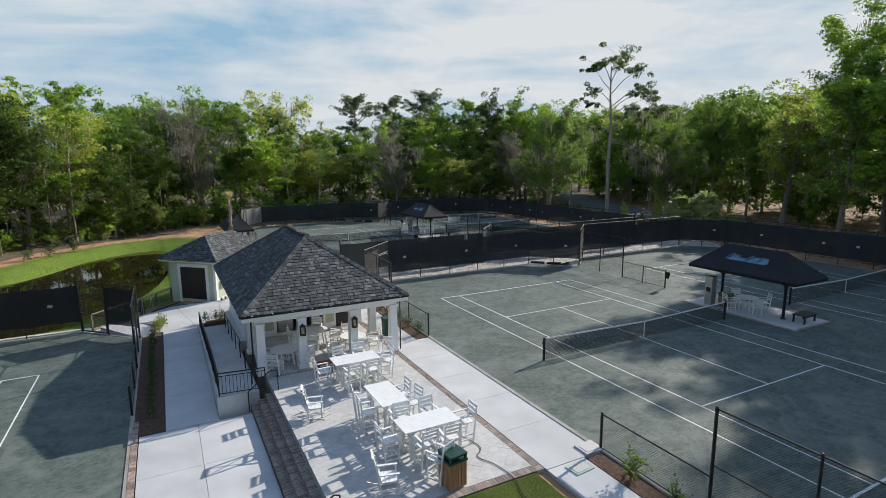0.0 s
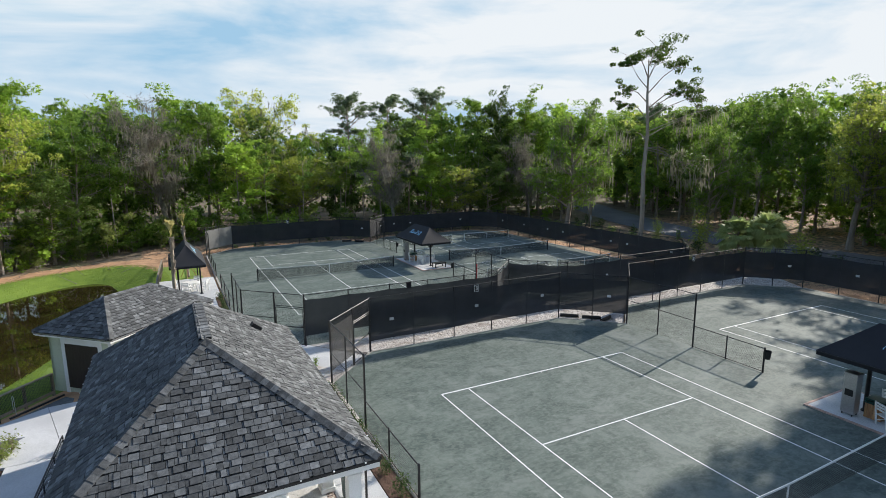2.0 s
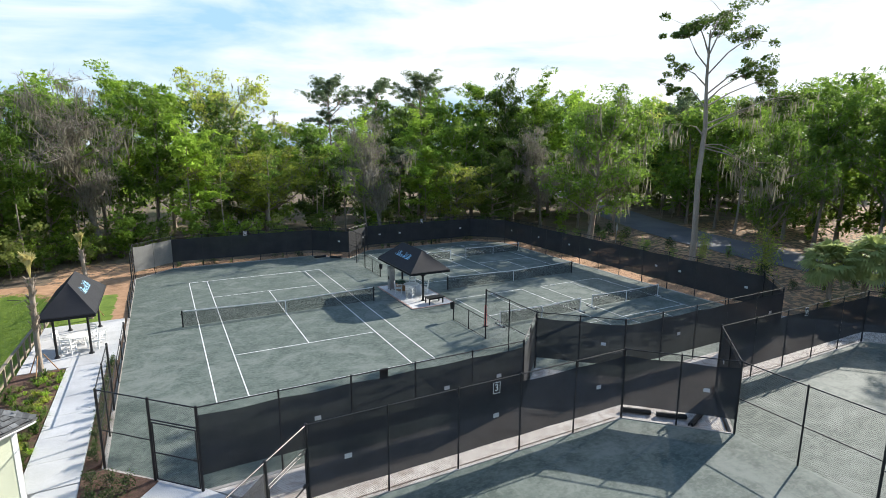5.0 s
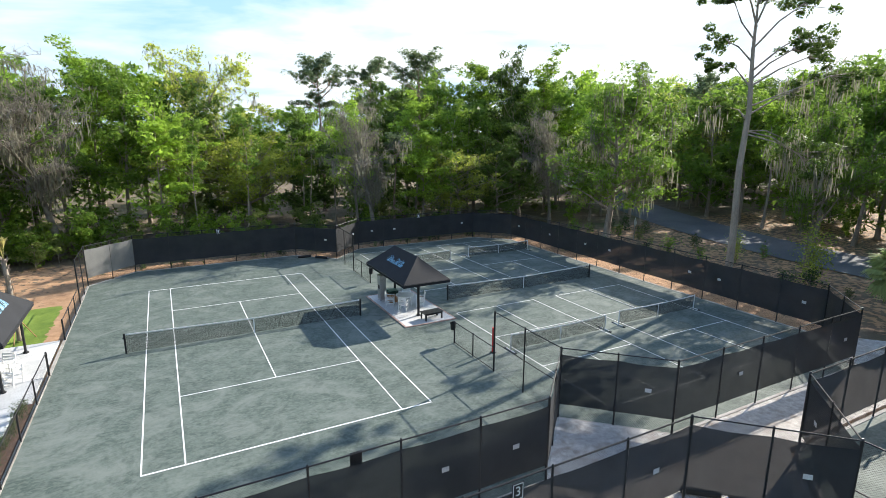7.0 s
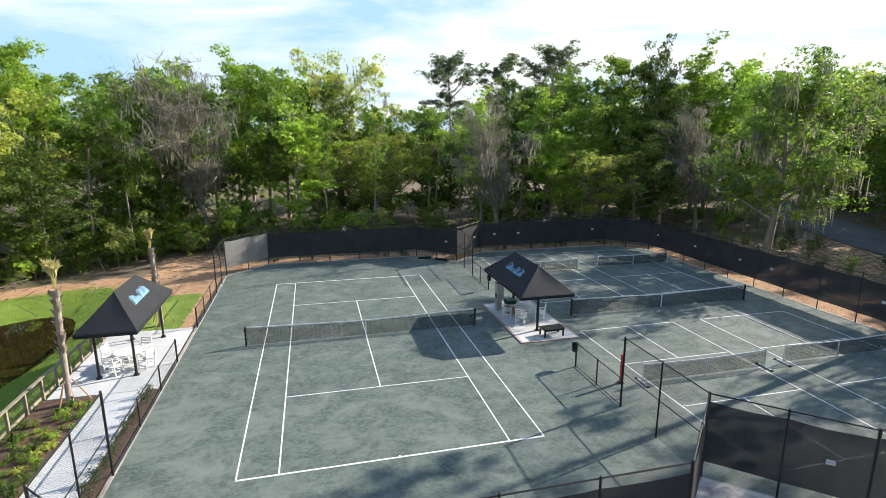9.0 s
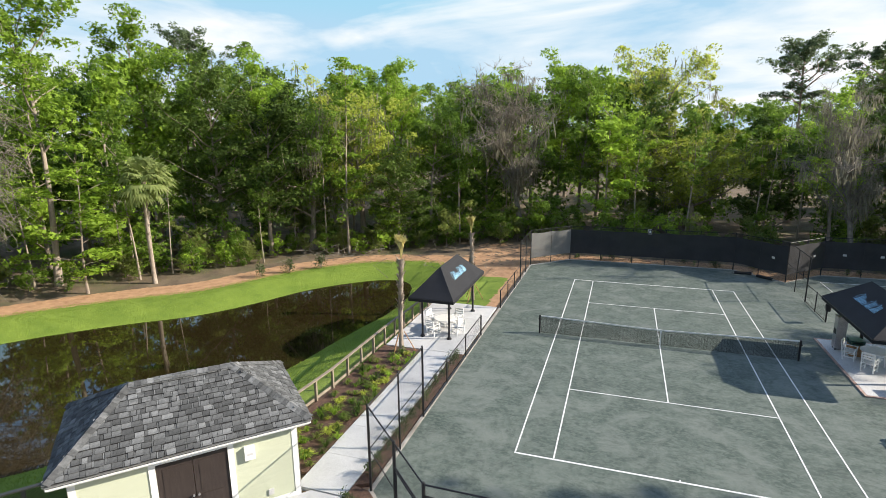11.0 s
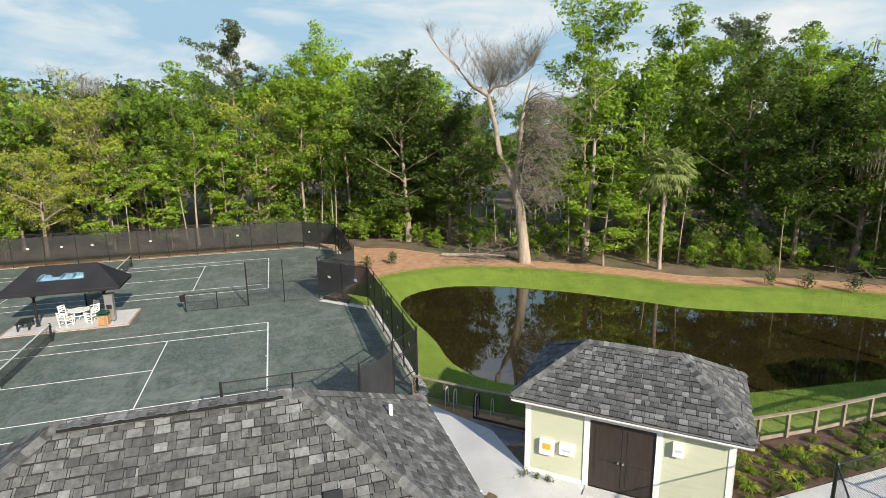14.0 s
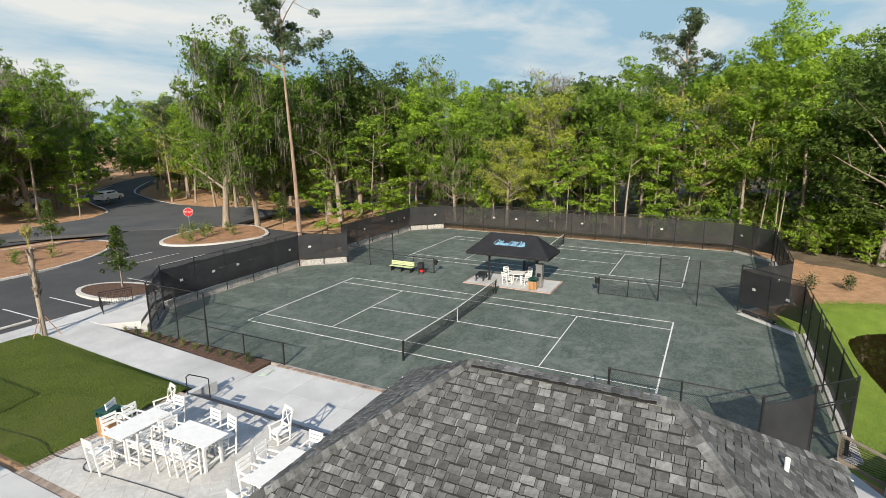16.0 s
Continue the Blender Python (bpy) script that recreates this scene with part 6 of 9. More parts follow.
# ---- roofs ----
def hip_roof(parent, x0, x1, y0, y1, ze, rx0, rx1, ry0, ry1, zr, near=None, tab=(0.25, 0.19), lift=0.03):
    """A hipped roof over a rectangle, its ridge from (rx0, ry0) to (rx1, ry1), laid with separate shingles. near: the slopes (by number) whose tabs are parts."""
    c = [Vector((x0, y0, ze)), Vector((x1, y0, ze)), Vector((x1, y1, ze)), Vector((x0, y1, ze))]
    a, b = Vector((rx0, ry0, zr)), Vector((rx1, ry1, zr))
    along_y = abs(ry1 - ry0) > abs(rx1 - rx0)
    if along_y:
        slopes = [(c[0], c[1], a, None), (c[1], c[2], b, a), (c[2], c[3], b, None), (c[3], c[0], a, b)]
        hips = [(c[0], a), (c[1], a), (c[2], b), (c[3], b), (a, b)]
    else:
        slopes = [(c[0], c[1], b, a), (c[1], c[2], b, None), (c[2], c[3], a, b), (c[3], c[0], a, None)]
        hips = [(c[0], a), (c[1], b), (c[2], b), (c[3], a), (a, b)]
    vs, fs = [], []
    for s in slopes:
        k = len(vs)
        pts = [p for p in s if p is not None]
        vs += [tuple(p) for p in pts]
        fs.append(tuple(range(k, k + len(pts))))
    k = len(vs)
    vs += [tuple(p - Vector((0, 0, 0.12))) for p in c]
    fs.append((k + 3, k + 2, k + 1, k))
    for i in range(4):
        j = (i + 1) % 4
        m0 = len(vs)
        vs += [tuple(c[i]), tuple(c[j]), tuple(c[j] - Vector((0, 0, 0.12))), tuple(c[i] - Vector((0, 0, 0.12)))]
        fs.append((m0, m0 + 3, m0 + 2, m0 + 1))
    roof = obj("roof", vs, fs, M["roofbase"], parent, "slate-grey shingle roof")
    rng = random.Random(11)
    base_me = {}
    for w in (0.05, 0.09, 0.14, 0.19, 0.24, 0.29):
        bm = bmesh.new()
        # tabs stop short, so dark underlay paints a shadow line below each row
        box(bm, -w / 2 + 0.006, w / 2 - 0.006, -0.02, tab[1] - 0.036, 0.0, 0.008 if w < 0.12 else 0.018)
        for v in bm.verts:
            if v.co.y < 0:
                v.co.z += 0.012
        me = bpy.data.meshes.new("shingle")
        bm.to_mesh(me)
        bm.free()
        me.materials.append(M["shingle"])
        base_me[w] = me
    JV, JF = [], []
    made = 0
    for si, s in enumerate(slopes):
        e = (s[1] - s[0])
        L = e.length
        e.normalize()
        top = [p for p in s[2:] if p is not None]
        foot = (top[0] - s[0]).dot(e)
        up = top[0] - s[0] - e * foot
        S = up.length
        up.normalize()
        nrm = e.cross(up)
        if nrm.z < 0:
            nrm = -nrm
        ta = (top[-1] - s[0]).dot(e) if len(top) == 2 else foot
        tb = foot
        if ta > tb:
            ta, tb = tb, ta
        rows = int(S / tab[1])
        for r in range(rows + 1):
            v = r * tab[1]
            f = min(1, (v + 0.05) / S)
            lo, hi = ta * f, L - (L - tb) * f
            x, w = lo - rng.uniform(0, 0.2), 0.0
            while x < hi:
                w = rng.choice((0.05, 0.05, 0.09)) if x > lo and w > 0.12 and rng.random() < 0.5 else rng.choice((0.14, 0.19, 0.24, 0.24, 0.29))
                xm = x + w / 2
                x += w
                if xm < lo + 0.02 or xm > hi - 0.02:
                    continue
                o = s[0] + e * xm + up * (v - rng.choice((0.008, 0.02, 0.034))) + nrm * (0.008 + rng.uniform(0, 0.008))
                mt = Matrix((e, up, nrm)).transposed().to_4x4()
                mt.translation = o
                if near is not None and si in near and made < 300 and near[si](o):
                    ob = new("shingle", base_me[w])
                    ob.parent = roof
                    ob.matrix_basis = mt
                    made += 1
                else:
                    k = len(JV)
                    JV += [tuple(mt @ q.co) for q in base_me[w].vertices]
                    JF += [tuple(k + i for i in p.vertices) for p in base_me[w].polygons]
    for a0, b0 in hips:
        d = b0 - a0
        L = d.length
        d.normalize()
        sd = d.cross(Vector((0, 0, 1))).normalized()
        nrm = sd.cross(d)
        n = int(L / 0.17)
        for i in range(n):
            p = a0 + d * (L * i / n) + nrm * (0.075 + 0.006 * (i % 2))
            q = p + d * 0.24
            k = len(JV)
            dr = 0.085
            JV += [tuple(p - sd * 0.17 - nrm * dr), tuple(p + nrm * 0.012), tuple(p + sd * 0.17 - nrm * dr), tuple(q - sd * 0.17 - nrm * (dr + 0.012)), tuple(q - nrm * 0.004), tuple(q + sd * 0.17 - nrm * (dr + 0.012))]
            JF += [(k, k + 1, k + 4, k + 3), (k + 1, k + 2, k + 5, k + 4)]
    rest = obj("shingles", JV, JF, M["shingle_i"], roof)
    tagged(rest, "many grey tab shingles", kind="stuff")
    return roof


def gutter(parent, x0, x1, y0, y1, z):
    for a, b in (((x0, y0), (x1, y0)), ((x1, y0), (x1, y1)), ((x1, y1), (x0, y1)), ((x0, y1), (x0, y0))):
        bm = bmesh.new()
        A, B = Vector((*a, z)), Vector((*b, z))
        d = (B - A).normalized()
        o = Vector((d.y, -d.x, 0))
        mt = Matrix((d, -o, Vector((0, 0, 1)))).transposed().to_4x4()
        mt.translation = A
        box(bm, 0, (B - A).length, -0.07, 0.0, -0.075, 0.0, mt)
        part("gutter", bm, M["black"], parent, "black metal gutter")
        bm = bmesh.new()
        box(bm, 0, (B - A).length, 0.004, 0.03, -0.26, 0.01, mt)
        part("fascia", bm, M["white"], parent, "white fascia board")
        n = int((B - A).length / 0.75)
        for i in range(n):
            bm = bmesh.new()
            x = (B - A).length * (i + 0.5) / n
            box(bm, x - 0.02, x + 0.02, -0.1, 0.06, -0.004, 0.012, mt)
            part("gutter_hanger", bm, M["white"], parent, "pale gutter hanger")


# ---- the pavilion ----
pav = thing("pavilion", "white open-sided pavilion with square columns and a slate-grey hipped roof", "pavilion")
PX0, PX1, PY0, PY1, PZ = -15.95, -8.5, -35.8, -23.85, 3.0
hip_roof(pav, PX0, PX1, PY0, PY1, PZ, -12.25, -12.25, -32.0, -27.5, 5.6, near={1: lambda o: -31.5 < o.y < -26.6 and o.z > 3.6})
gutter(pav, PX0, PX1, PY0, PY1, PZ - 0.02)
slab("floor_slab", [(-15.6, -30.4), (-8.85, -30.4), (-8.85, -24.2), (-15.6, -24.2)], 0.21, 0.8, M["concrete"], pav)
part("ceiling", new_bm((PX0 + 0.08, PX1 - 0.08, PY0 + 0.08, PY1 - 0.08, 2.78, 2.82)), M["white"], pav, "white boarded ceiling")
for b in ((-15.45, -8.95, -35.45, -35.2, 2.5, 2.78), (-15.45, -15.2, -35.2, -30.3, 2.5, 2.78), (-9.2, -8.95, -35.2, -30.3, 2.5, 2.78)):
    part("beam", new_bm(b), M["white"], pav, "white boxed beam")


def column(x, y):
    bm = bmesh.new()
    box(bm, -0.17, 0.17, -0.17, 0.17, 0, 2.32, bevel=0.012)
    for v in bm.verts:
        if v.co.z < 0.1:
            v.co.x *= 1.12
            v.co.y *= 1.12
    box(bm, -0.23, 0.23, -0.23, 0.23, 0.0, 0.16, bevel=0.01)
    box(bm, -0.21, 0.21, -0.21, 0.21, 2.2, 2.31, bevel=0.01)
    o = part("column", bm, M["white"], pav, "square white column")
    o.location = (x, y, 0.2)
    return o


cols = [column(x, -35.32) for x in (-15.2, -13.44, -11.08, -9.1)] + [column(-9.1, -32.4), column(-15.2, -32.4)]
for c in cols[1:3]:
    bm = bmesh.new()
    box(bm, -0.12, 0.12, -0.34, -0.18, 1.92, 1.98)
    box(bm, -0.11, 0.11, -0.33, -0.18, 1.52, 1.57)
    for sx in (-0.12, 0.085):
        for sy in (-0.33, -0.215):
            box(bm, sx, sx + 0.035, sy, sy + 0.035, 1.57, 1.92)
    tube(bm, (0, -0.25, 1.98), (0, -0.25, 2.07), 0.08, 6, r2=0.01)
    lan = part("wall_lantern", bm, M["black"], c, "black metal lantern")
    part("pane", new_bm((-0.06, 0.06, -0.29, -0.2, 1.6, 1.8)), M["lampglow"], lan, "amber glass")
# enclosed service rooms behind the porch
for b in ((-15.3, -15.12, -30.3, -24.4, 0.2, 2.78), (-9.2, -9.02, -30.3, -24.4, 0.2, 2.78), (-15.3, -9.02, -24.4, -24.22, 0.2, 2.78)):
    part("wall", new_bm(b), M["white"], pav, "white painted wall")
bm = bmesh.new()
for a, b, lo, hi in ((-15.3, -14.75, 0.2, 2.78), (-14.75, -14.45, 2.3, 2.78), (-14.45, -13.65, 0.2, 2.78), (-13.65, -12.55, 0.2, 0.32), (-13.65, -12.55, 2.25, 2.78), (-12.55, -12.1, 0.2, 2.78), (-12.1, -11.2, 0.2, 0.32),
                     (-12.1, -11.2, 2.25, 2.78), (-11.2, -10.5, 0.2, 2.78), (-10.5, -9.5, 2.35, 2.78), (-9.5, -9.02, 0.2, 2.78)):
    part("wall_panel", new_bm((a, b, -30.45, -30.3, lo, hi)), M["white"], pav, "white painted front wall")
# dark panel added so the serving openings look shaded inside
part("partition", new_bm((-15.1, -9.2, -28.6, -28.5, 0.2, 2.78)), M["door"], pav, "added dark panel for the shade inside the serving room")
for x in (-14.05, -10.85):
    d = part("shutter", new_bm((x - 0.33, x + 0.33, -30.5, -30.452, 0.35, 2.3)), M["white"], pav, "white framed shutter")
    part("panel", new_bm((x - 0.23, x + 0.23, -30.515, -30.502, 0.55, 2.15)), M["sage"], d, "sage green panel")
part("door", new_bm((-10.48, -9.52, -30.42, -30.36, 0.21, 2.34)), M["door"], pav, "dark brown door")
part("counter", new_bm((-13.65, -12.55, -30.55, -29.9, 1.06, 1.1)), M["steel"], pav, "steel serving counter")
for a, b, hi in ((-13.55, -12.75, 1.02), (-11.75, -11.3, 1.5)):
    part("appliance", new_bm((a, b, -30.1, -29.5, 0.22, hi)), M["steel"], pav, "steel kitchen appliance")
for x in (-15.55, -8.78):
    bm = bmesh.new()
    yy = -35.65
    tube(bm, (x, yy, 2.9), (x, yy + 0.2, 2.55), 0.035, 6)
    tube(bm, (x, yy + 0.2, 2.55), (x, yy + 0.2, 0.25), 0.035, 6)
    part("downpipe", bm, M["black"], pav, "black downpipe")
# roof vent and pipe
bm = bmesh.new()
box(bm, -0.17, 0.17, -2.1, 1.9, -0.02, 0.035)
part("ridge_vent", bm, M["black"], pav, "dark ridge vent under the cap shingles").location = (-12.25, -29.75, 5.63)
for k in range(22):
    bm = bmesh.new()
    box(bm, -0.16, 0.16, 0, 0.2, 0.037, 0.05)
    for v in bm.verts:
        v.co.z += 0.012 * (k % 2) - abs(v.co.x) * 0.2 + 0.03
    part("cap_shingle", bm, M["shingle"], pav).location = (-12.25, -31.85 + 0.183 * k, 5.63)
bm = bmesh.new()
box(bm, -0.2, 0.2, -0.17, 0.17, 0.0, 0.16)
for v in bm.verts:
    if v.co.z > 0.1 and v.co.x > 0:
        v.co.z -= 0.02
o = part("roof_vent", bm, M["black"], pav, "black box vent")
o.matrix_basis = pose(-10.28, -27.1, 4.26, 0, 34.5, 0)
bm = bmesh.new()
tube(bm, (0, 0, 0), (0, 0, 0.42), 0.05, 10)
o = part("vent_pipe", bm, M["white"], pav, "white plastic vent pipe")
o.location = (-13.3, -25.4, 4.0)
bm = bmesh.new()
box(bm, -0.2, 0.2, -0.2, 0.2, 0, 0.02)
o = part("flashing", bm, M["black"], pav)
o.matrix_basis = pose(-13.3, -25.4, 4.06, -35, 0, 0)

# ---- the shed ----
shed = thing("shed", "pale green-yellow shed with dark doors and a grey hipped roof", "shed", pose(-13.67, -18.33, 0, 0, 0, 46.6))
# local x along the front (to the right seen from the front), y to the back
W2, D = 2.98, 3.75
hip_roof(shed, -W2 - 0.38, W2 + 0.38, -0.42, D + 0.4, 2.78, -1.45, 1.45, D / 2, D / 2, 4.05, near={0: lambda o: True})
for a, b in (((-W2 - 0.38, -0.42), (W2 + 0.38, -0.42)), ((W2 + 0.38, -0.42), (W2 + 0.38, D + 0.4)), ((W2 + 0.38, D + 0.4), (-W2 - 0.38, D + 0.4)), ((-W2 - 0.38, D + 0.4), (-W2 - 0.38, -0.42))):
    A, B = Vector((*a, 2.75)), Vector((*b, 2.75))
    d = (B - A).normalized()
    o_ = Vector((d.y, -d.x, 0))
    mt = Matrix((d, -o_, Vector((0, 0, 1)))).transposed().to_4x4()
    mt.translation = A
    bm = bmesh.new()
    box(bm, 0, (B - A).length, -0.05, 0.0, -0.05, -0.01, mt)
    part("gutter", bm, M["steel"], shed, "grey metal gutter")
    bm = bmesh.new()
    box(bm, 0, (B - A).length, 0.004, 0.03, -0.15, 0.01, mt)
    part("fascia", bm, M["white"], shed, "white fascia")
part("soffit", new_bm((-W2 - 0.34, W2 + 0.34, -0.38, D + 0.36, 2.56, 2.6)), M["white"], shed)
for b in ((-W2, -0.95, 0, 0.15, -0.3, 2.58), (0.95, W2, 0, 0.15, -0.3, 2.58), (-0.95, 0.95, 0, 0.15, 2.3, 2.58), (-W2, -W2 + 0.15, 0.15, D, -0.3, 2.58), (W2 - 0.15, W2, 0.15, D, -0.3, 2.58), (-W2, W2, D - 0.15, D, -0.3, 2.58)):
    part("wall", new_bm(b), M["cream"], shed, "pale green-yellow stucco wall")
# wide door in the end wall
part("door", new_bm((-W2 - 0.03, -W2 - 0.004, 0.75, 2.75, 0.02, 2.2)), M["door"], shed, "dark brown roll-up door")
for b in ((-W2 - 0.05, -W2, 0.55, 0.75, -0.3, 2.2), (-W2 - 0.05, -W2, 2.75, 2.95, -0.3, 2.2), (-W2 - 0.052, -W2, 0.55, 2.95, 2.2, 2.42)):
    part("trim", new_bm(b), M["white"], shed, "white trim board")
for b in ((-W2 - 0.02, -W2 + 0.16, -0.02, 0.0, -0.1, 2.58), (W2 - 0.16, W2 + 0.02, -0.02, 0.0, -0.1, 2.58), (-1.12, -0.95, -0.03, 0.0, 0, 2.46), (0.95, 1.12, -0.03, 0.0, 0, 2.46), (-1.12, 1.12, -0.032, 0.0, 2.3, 2.5),
          (-W2 + 0.16, -1.12, -0.02, 0.0, -0.05, 0.13), (1.12, W2 - 0.16, -0.02, 0.0, -0.05, 0.13), (-W2 - 0.02, -W2, -0.02, 0.16, -0.1, 2.58), (W2, W2 + 0.02, -0.02, 0.16, -0.1, 2.58),
          (W2, W2 + 0.02, D - 0.16, D + 0.02, -0.1, 2.58)):
    part("trim", new_bm(b), M["white"], shed, "white trim board")
for s in (-1, 1):
    x0, x1 = (-0.94, -0.006) if s < 0 else (0.006, 0.94)
    d = part("door", new_bm((x0, x1, 0.02, 0.07, 0.02, 2.3)), M["door"], shed, "dark brown panelled door leaf")
    for z0, z1 in ((0.2, 1.0), (1.15, 2.1)):
        part("door_panel", new_bm((x0 + 0.15, x1 - 0.15, 0.008, 0.02, z0, z1)), M["door"], d)
    bm = bmesh.new()
    tube(bm, (s * 0.07, 0.02, 1.05), (s * 0.07, -0.03, 1.05), 0.018, 8)
    tube(bm, (s * 0.07, -0.03, 1.05), (s * 0.07, -0.07, 1.05), 0.034, 10)
    part("handle", bm, M["steel"], d, "small steel knob")
for x, z, w, h, mt_ in ((-2.25, 1.05, 0.46, 0.5, "orange"), (-1.62, 1.12, 0.46, 0.36, "tablet"), (1.55, 1.95, 0.3, 0.42, "tablet")):
    p = part("cabinet_box", new_bm((x - w / 2, x + w / 2, -0.14, 0.0, z - h / 2, z + h / 2)), M["white"], shed, "white wall-mounted box")
    part("print", new_bm((x - w * 0.28, x + w * 0.28, -0.147, -0.141, z - 0.05, z + h * 0.3 if mt_ == "orange" else z + 0.02)), M[mt_], p, "printed marks")
part("outlet", new_bm((2.0, 2.16, -0.05, 0.0, 0.3, 0.48)), M["tablet"], shed, "grey outlet box")
bm = bmesh.new()
box(bm, -0.75, 0.35, -0.11, 0.11, 0, 0.03)
o = part("ridge_vent", bm, M["shingle"], shed, "raised ridge vent")
o.location = (0, D / 2, 4.07)
bm = new_bm((-1.0, 1.0, -0.5, -0.02, -0.2, 0.015))
part("threshold", bm, M["concrete"], shed, "concrete door sill")


# ---- shade shelters ----
def squiggle(name, parent, width, height, m, seed):
    """A flowing handwritten-looking mark in light blue, no letters."""
    vs, fs = [], []
    rg = random.Random(seed)
    for a, b, loops in ((0.0, 0.44, 8), (0.5, 0.70, 4), (0.76, 1.0, 5)):
        prev = None
        amps = [1.0] + [0.85 if i in (2, 3) else rg.uniform(0.36, 0.48) for i in range(1, loops)]
        for i in range(loops * 14 + 1):
            k = min(i // 14, loops - 1)
            th = 2 * math.pi * (i / 14)
            x = (a + (b - a) * i / (loops * 14)) * width - width / 2 - (0.055 if k else 0.10) * math.sin(th)
            y = height * (amps[k] * 0.5 * (1 - math.cos(th)) - 0.3)
            p = Vector((x + y * 0.42, y, 0))
            if prev is not None and (p - prev).length > 1e-4:
                d = p - prev
                nn = Vector((-d.y, d.x, 0)).normalized() * (0.016 if d.y < 0 else 0.009)
                k0 = len(vs)
                vs += [tuple(m @ (prev - nn)), tuple(m @ (prev + nn)), tuple(m @ (p + nn)), tuple(m @ (p - nn))]
                fs.append((k0, k0 + 1, k0 + 2, k0 + 3))
            prev = p
    return obj(name, vs, fs, M["blue"], parent, "light blue script-like emblem")


def shelter(x, y, z, W, L, ze, zr, ridge, posts, side_, label):
    """A black fabric canopy on steel posts; the emblem lies on the slope of that side (+1: +x)."""
    t = thing("shade_shelter", label, "shelter", pose(x, y, z), group="courtside shelters")
    w, l_ = W / 2, L / 2
    a, b = Vector((0, -ridge, zr)), Vector((0, ridge, zr))
    c = [Vector((-w, -l_, ze)), Vector((w, -l_, ze)), Vector((w, l_, ze)), Vector((-w, l_, ze))]
    vs, fs = [], []
    n = 8

    def surf(p0, p1, q0, q1):
        k = len(vs)
        for j in range(n + 1):
            v = j / n
            for i in range(n + 1):
                u = i / n
                p = p0.lerp(p1, u).lerp(q0.lerp(q1, u), v)
                p = p + Vector((0, 0, -0.07 * math.sin(math.pi * v) * (0.3 + 0.7 * math.sin(math.pi * u))))
                vs.append(tuple(p))
        for j in range(n):
            for i in range(n):
                q = k + j * (n + 1) + i
                fs.append((q, q + 1, q + n + 2, q + n + 1))
    surf(c[0], c[1], a, a)
    surf(c[1], c[2], a, b)
    surf(c[2], c[3], b, b)
    surf(c[3], c[0], b, a)
    can = obj("canopy", vs, fs, M["canopy"], t, "taut black fabric hip canopy")
    vs, fs = [], []
    for i in range(4):
        p, q = c[i], c[(i + 1) % 4]
        k = len(vs)
        vs += [tuple(p), tuple(q), tuple(q - Vector((0, 0, 0.2))), tuple(p - Vector((0, 0, 0.2)))]
        fs.append((k, k + 3, k + 2, k + 1))
    obj("valance", vs, fs, M["canopy"], can)
    bm = bmesh.new()
    for i in range(4):
        tube(bm, c[i] - Vector((0, 0, 0.04)), c[(i + 1) % 4] - Vector((0, 0, 0.04)), 0.03, 6)
    for p, q in ((c[0], a), (c[1], a), (c[2], b), (c[3], b), (a, b)):
        tube(bm, p - Vector((0, 0, 0.05)), q - Vector((0, 0, 0.08)), 0.025, 6)
    part("frame", bm, M["black"], t, "black steel canopy frame")
    for px, py in posts:
        bm = bmesh.new()
        tube(bm, (px, py, 0), (px, py, ze + 0.25), 0.08 if len(posts) == 2 else 0.06, 10)
        tube(bm, (px, py, 0), (px, py, 0.05), 0.14, 10)
        tube(bm, (px, py, 0.05), (px, py, 0.16), 0.1, 10, r2=0.065)
        if len(posts) == 2:
            for s in (-1, 1):
                tube(bm, (px, py, ze - 0.7), (px + s * 0.8, py, ze + 0.02), 0.045, 6)
                tube(bm, (px, py, ze - 0.7), (px, py + s * 0.8, ze + 0.02), 0.045, 6)
        part("post", bm, M["black"], t, "black steel post")
    mid = (Vector((side_ * w, 0, ze)) + Vector((0, 0, zr))) / 2
    up = Vector((-side_ * w, 0, zr - ze)).normalized()
    ax = Vector((0, side_, 0))
    nr = ax.cross(up)
    mt = Matrix((ax, up, nr)).transposed().to_4x4()
    mt.translation = mid + nr * 0.035 - Vector((0, 0, 0.075)) + up * 0.05
    squiggle("emblem", can, 2.3, 0.5, mt, 5)
    return t


def shelter_slab(x, y, z, W=3.45, L=6.9):
    s = thing("shelter_pad", "white concrete pad with a brick border between the courts", "slab", pose(x, y, z), kind="structure")
    part("pad", new_bm((-W / 2 + 0.12, W / 2 - 0.12, -L / 2 + 0.12, L / 2 - 0.12, -0.1, 0.05)), M["concrete"], s)
    n1, n2 = int(L / 0.22), int(W / 0.22)
    for i in range(n1):
        h = L / n1
        for x0 in (-W / 2, W / 2 - 0.11):
            part("brick", new_bm((x0, x0 + 0.11, -L / 2 + i * h + 0.004, -L / 2 + (i + 1) * h - 0.004, -0.1, 0.052)), M["pinkbrick"], s)
    for i in range(n2):
        h = (W - 0.24) / n2
        for y0 in (-L / 2, L / 2 - 0.11):
            part("brick", new_bm((-W / 2 + 0.12 + i * h + 0.004, -W / 2 + 0.12 + (i + 1) * h - 0.004, y0, y0 + 0.11, -0.1, 0.052)), M["pinkbrick"], s)


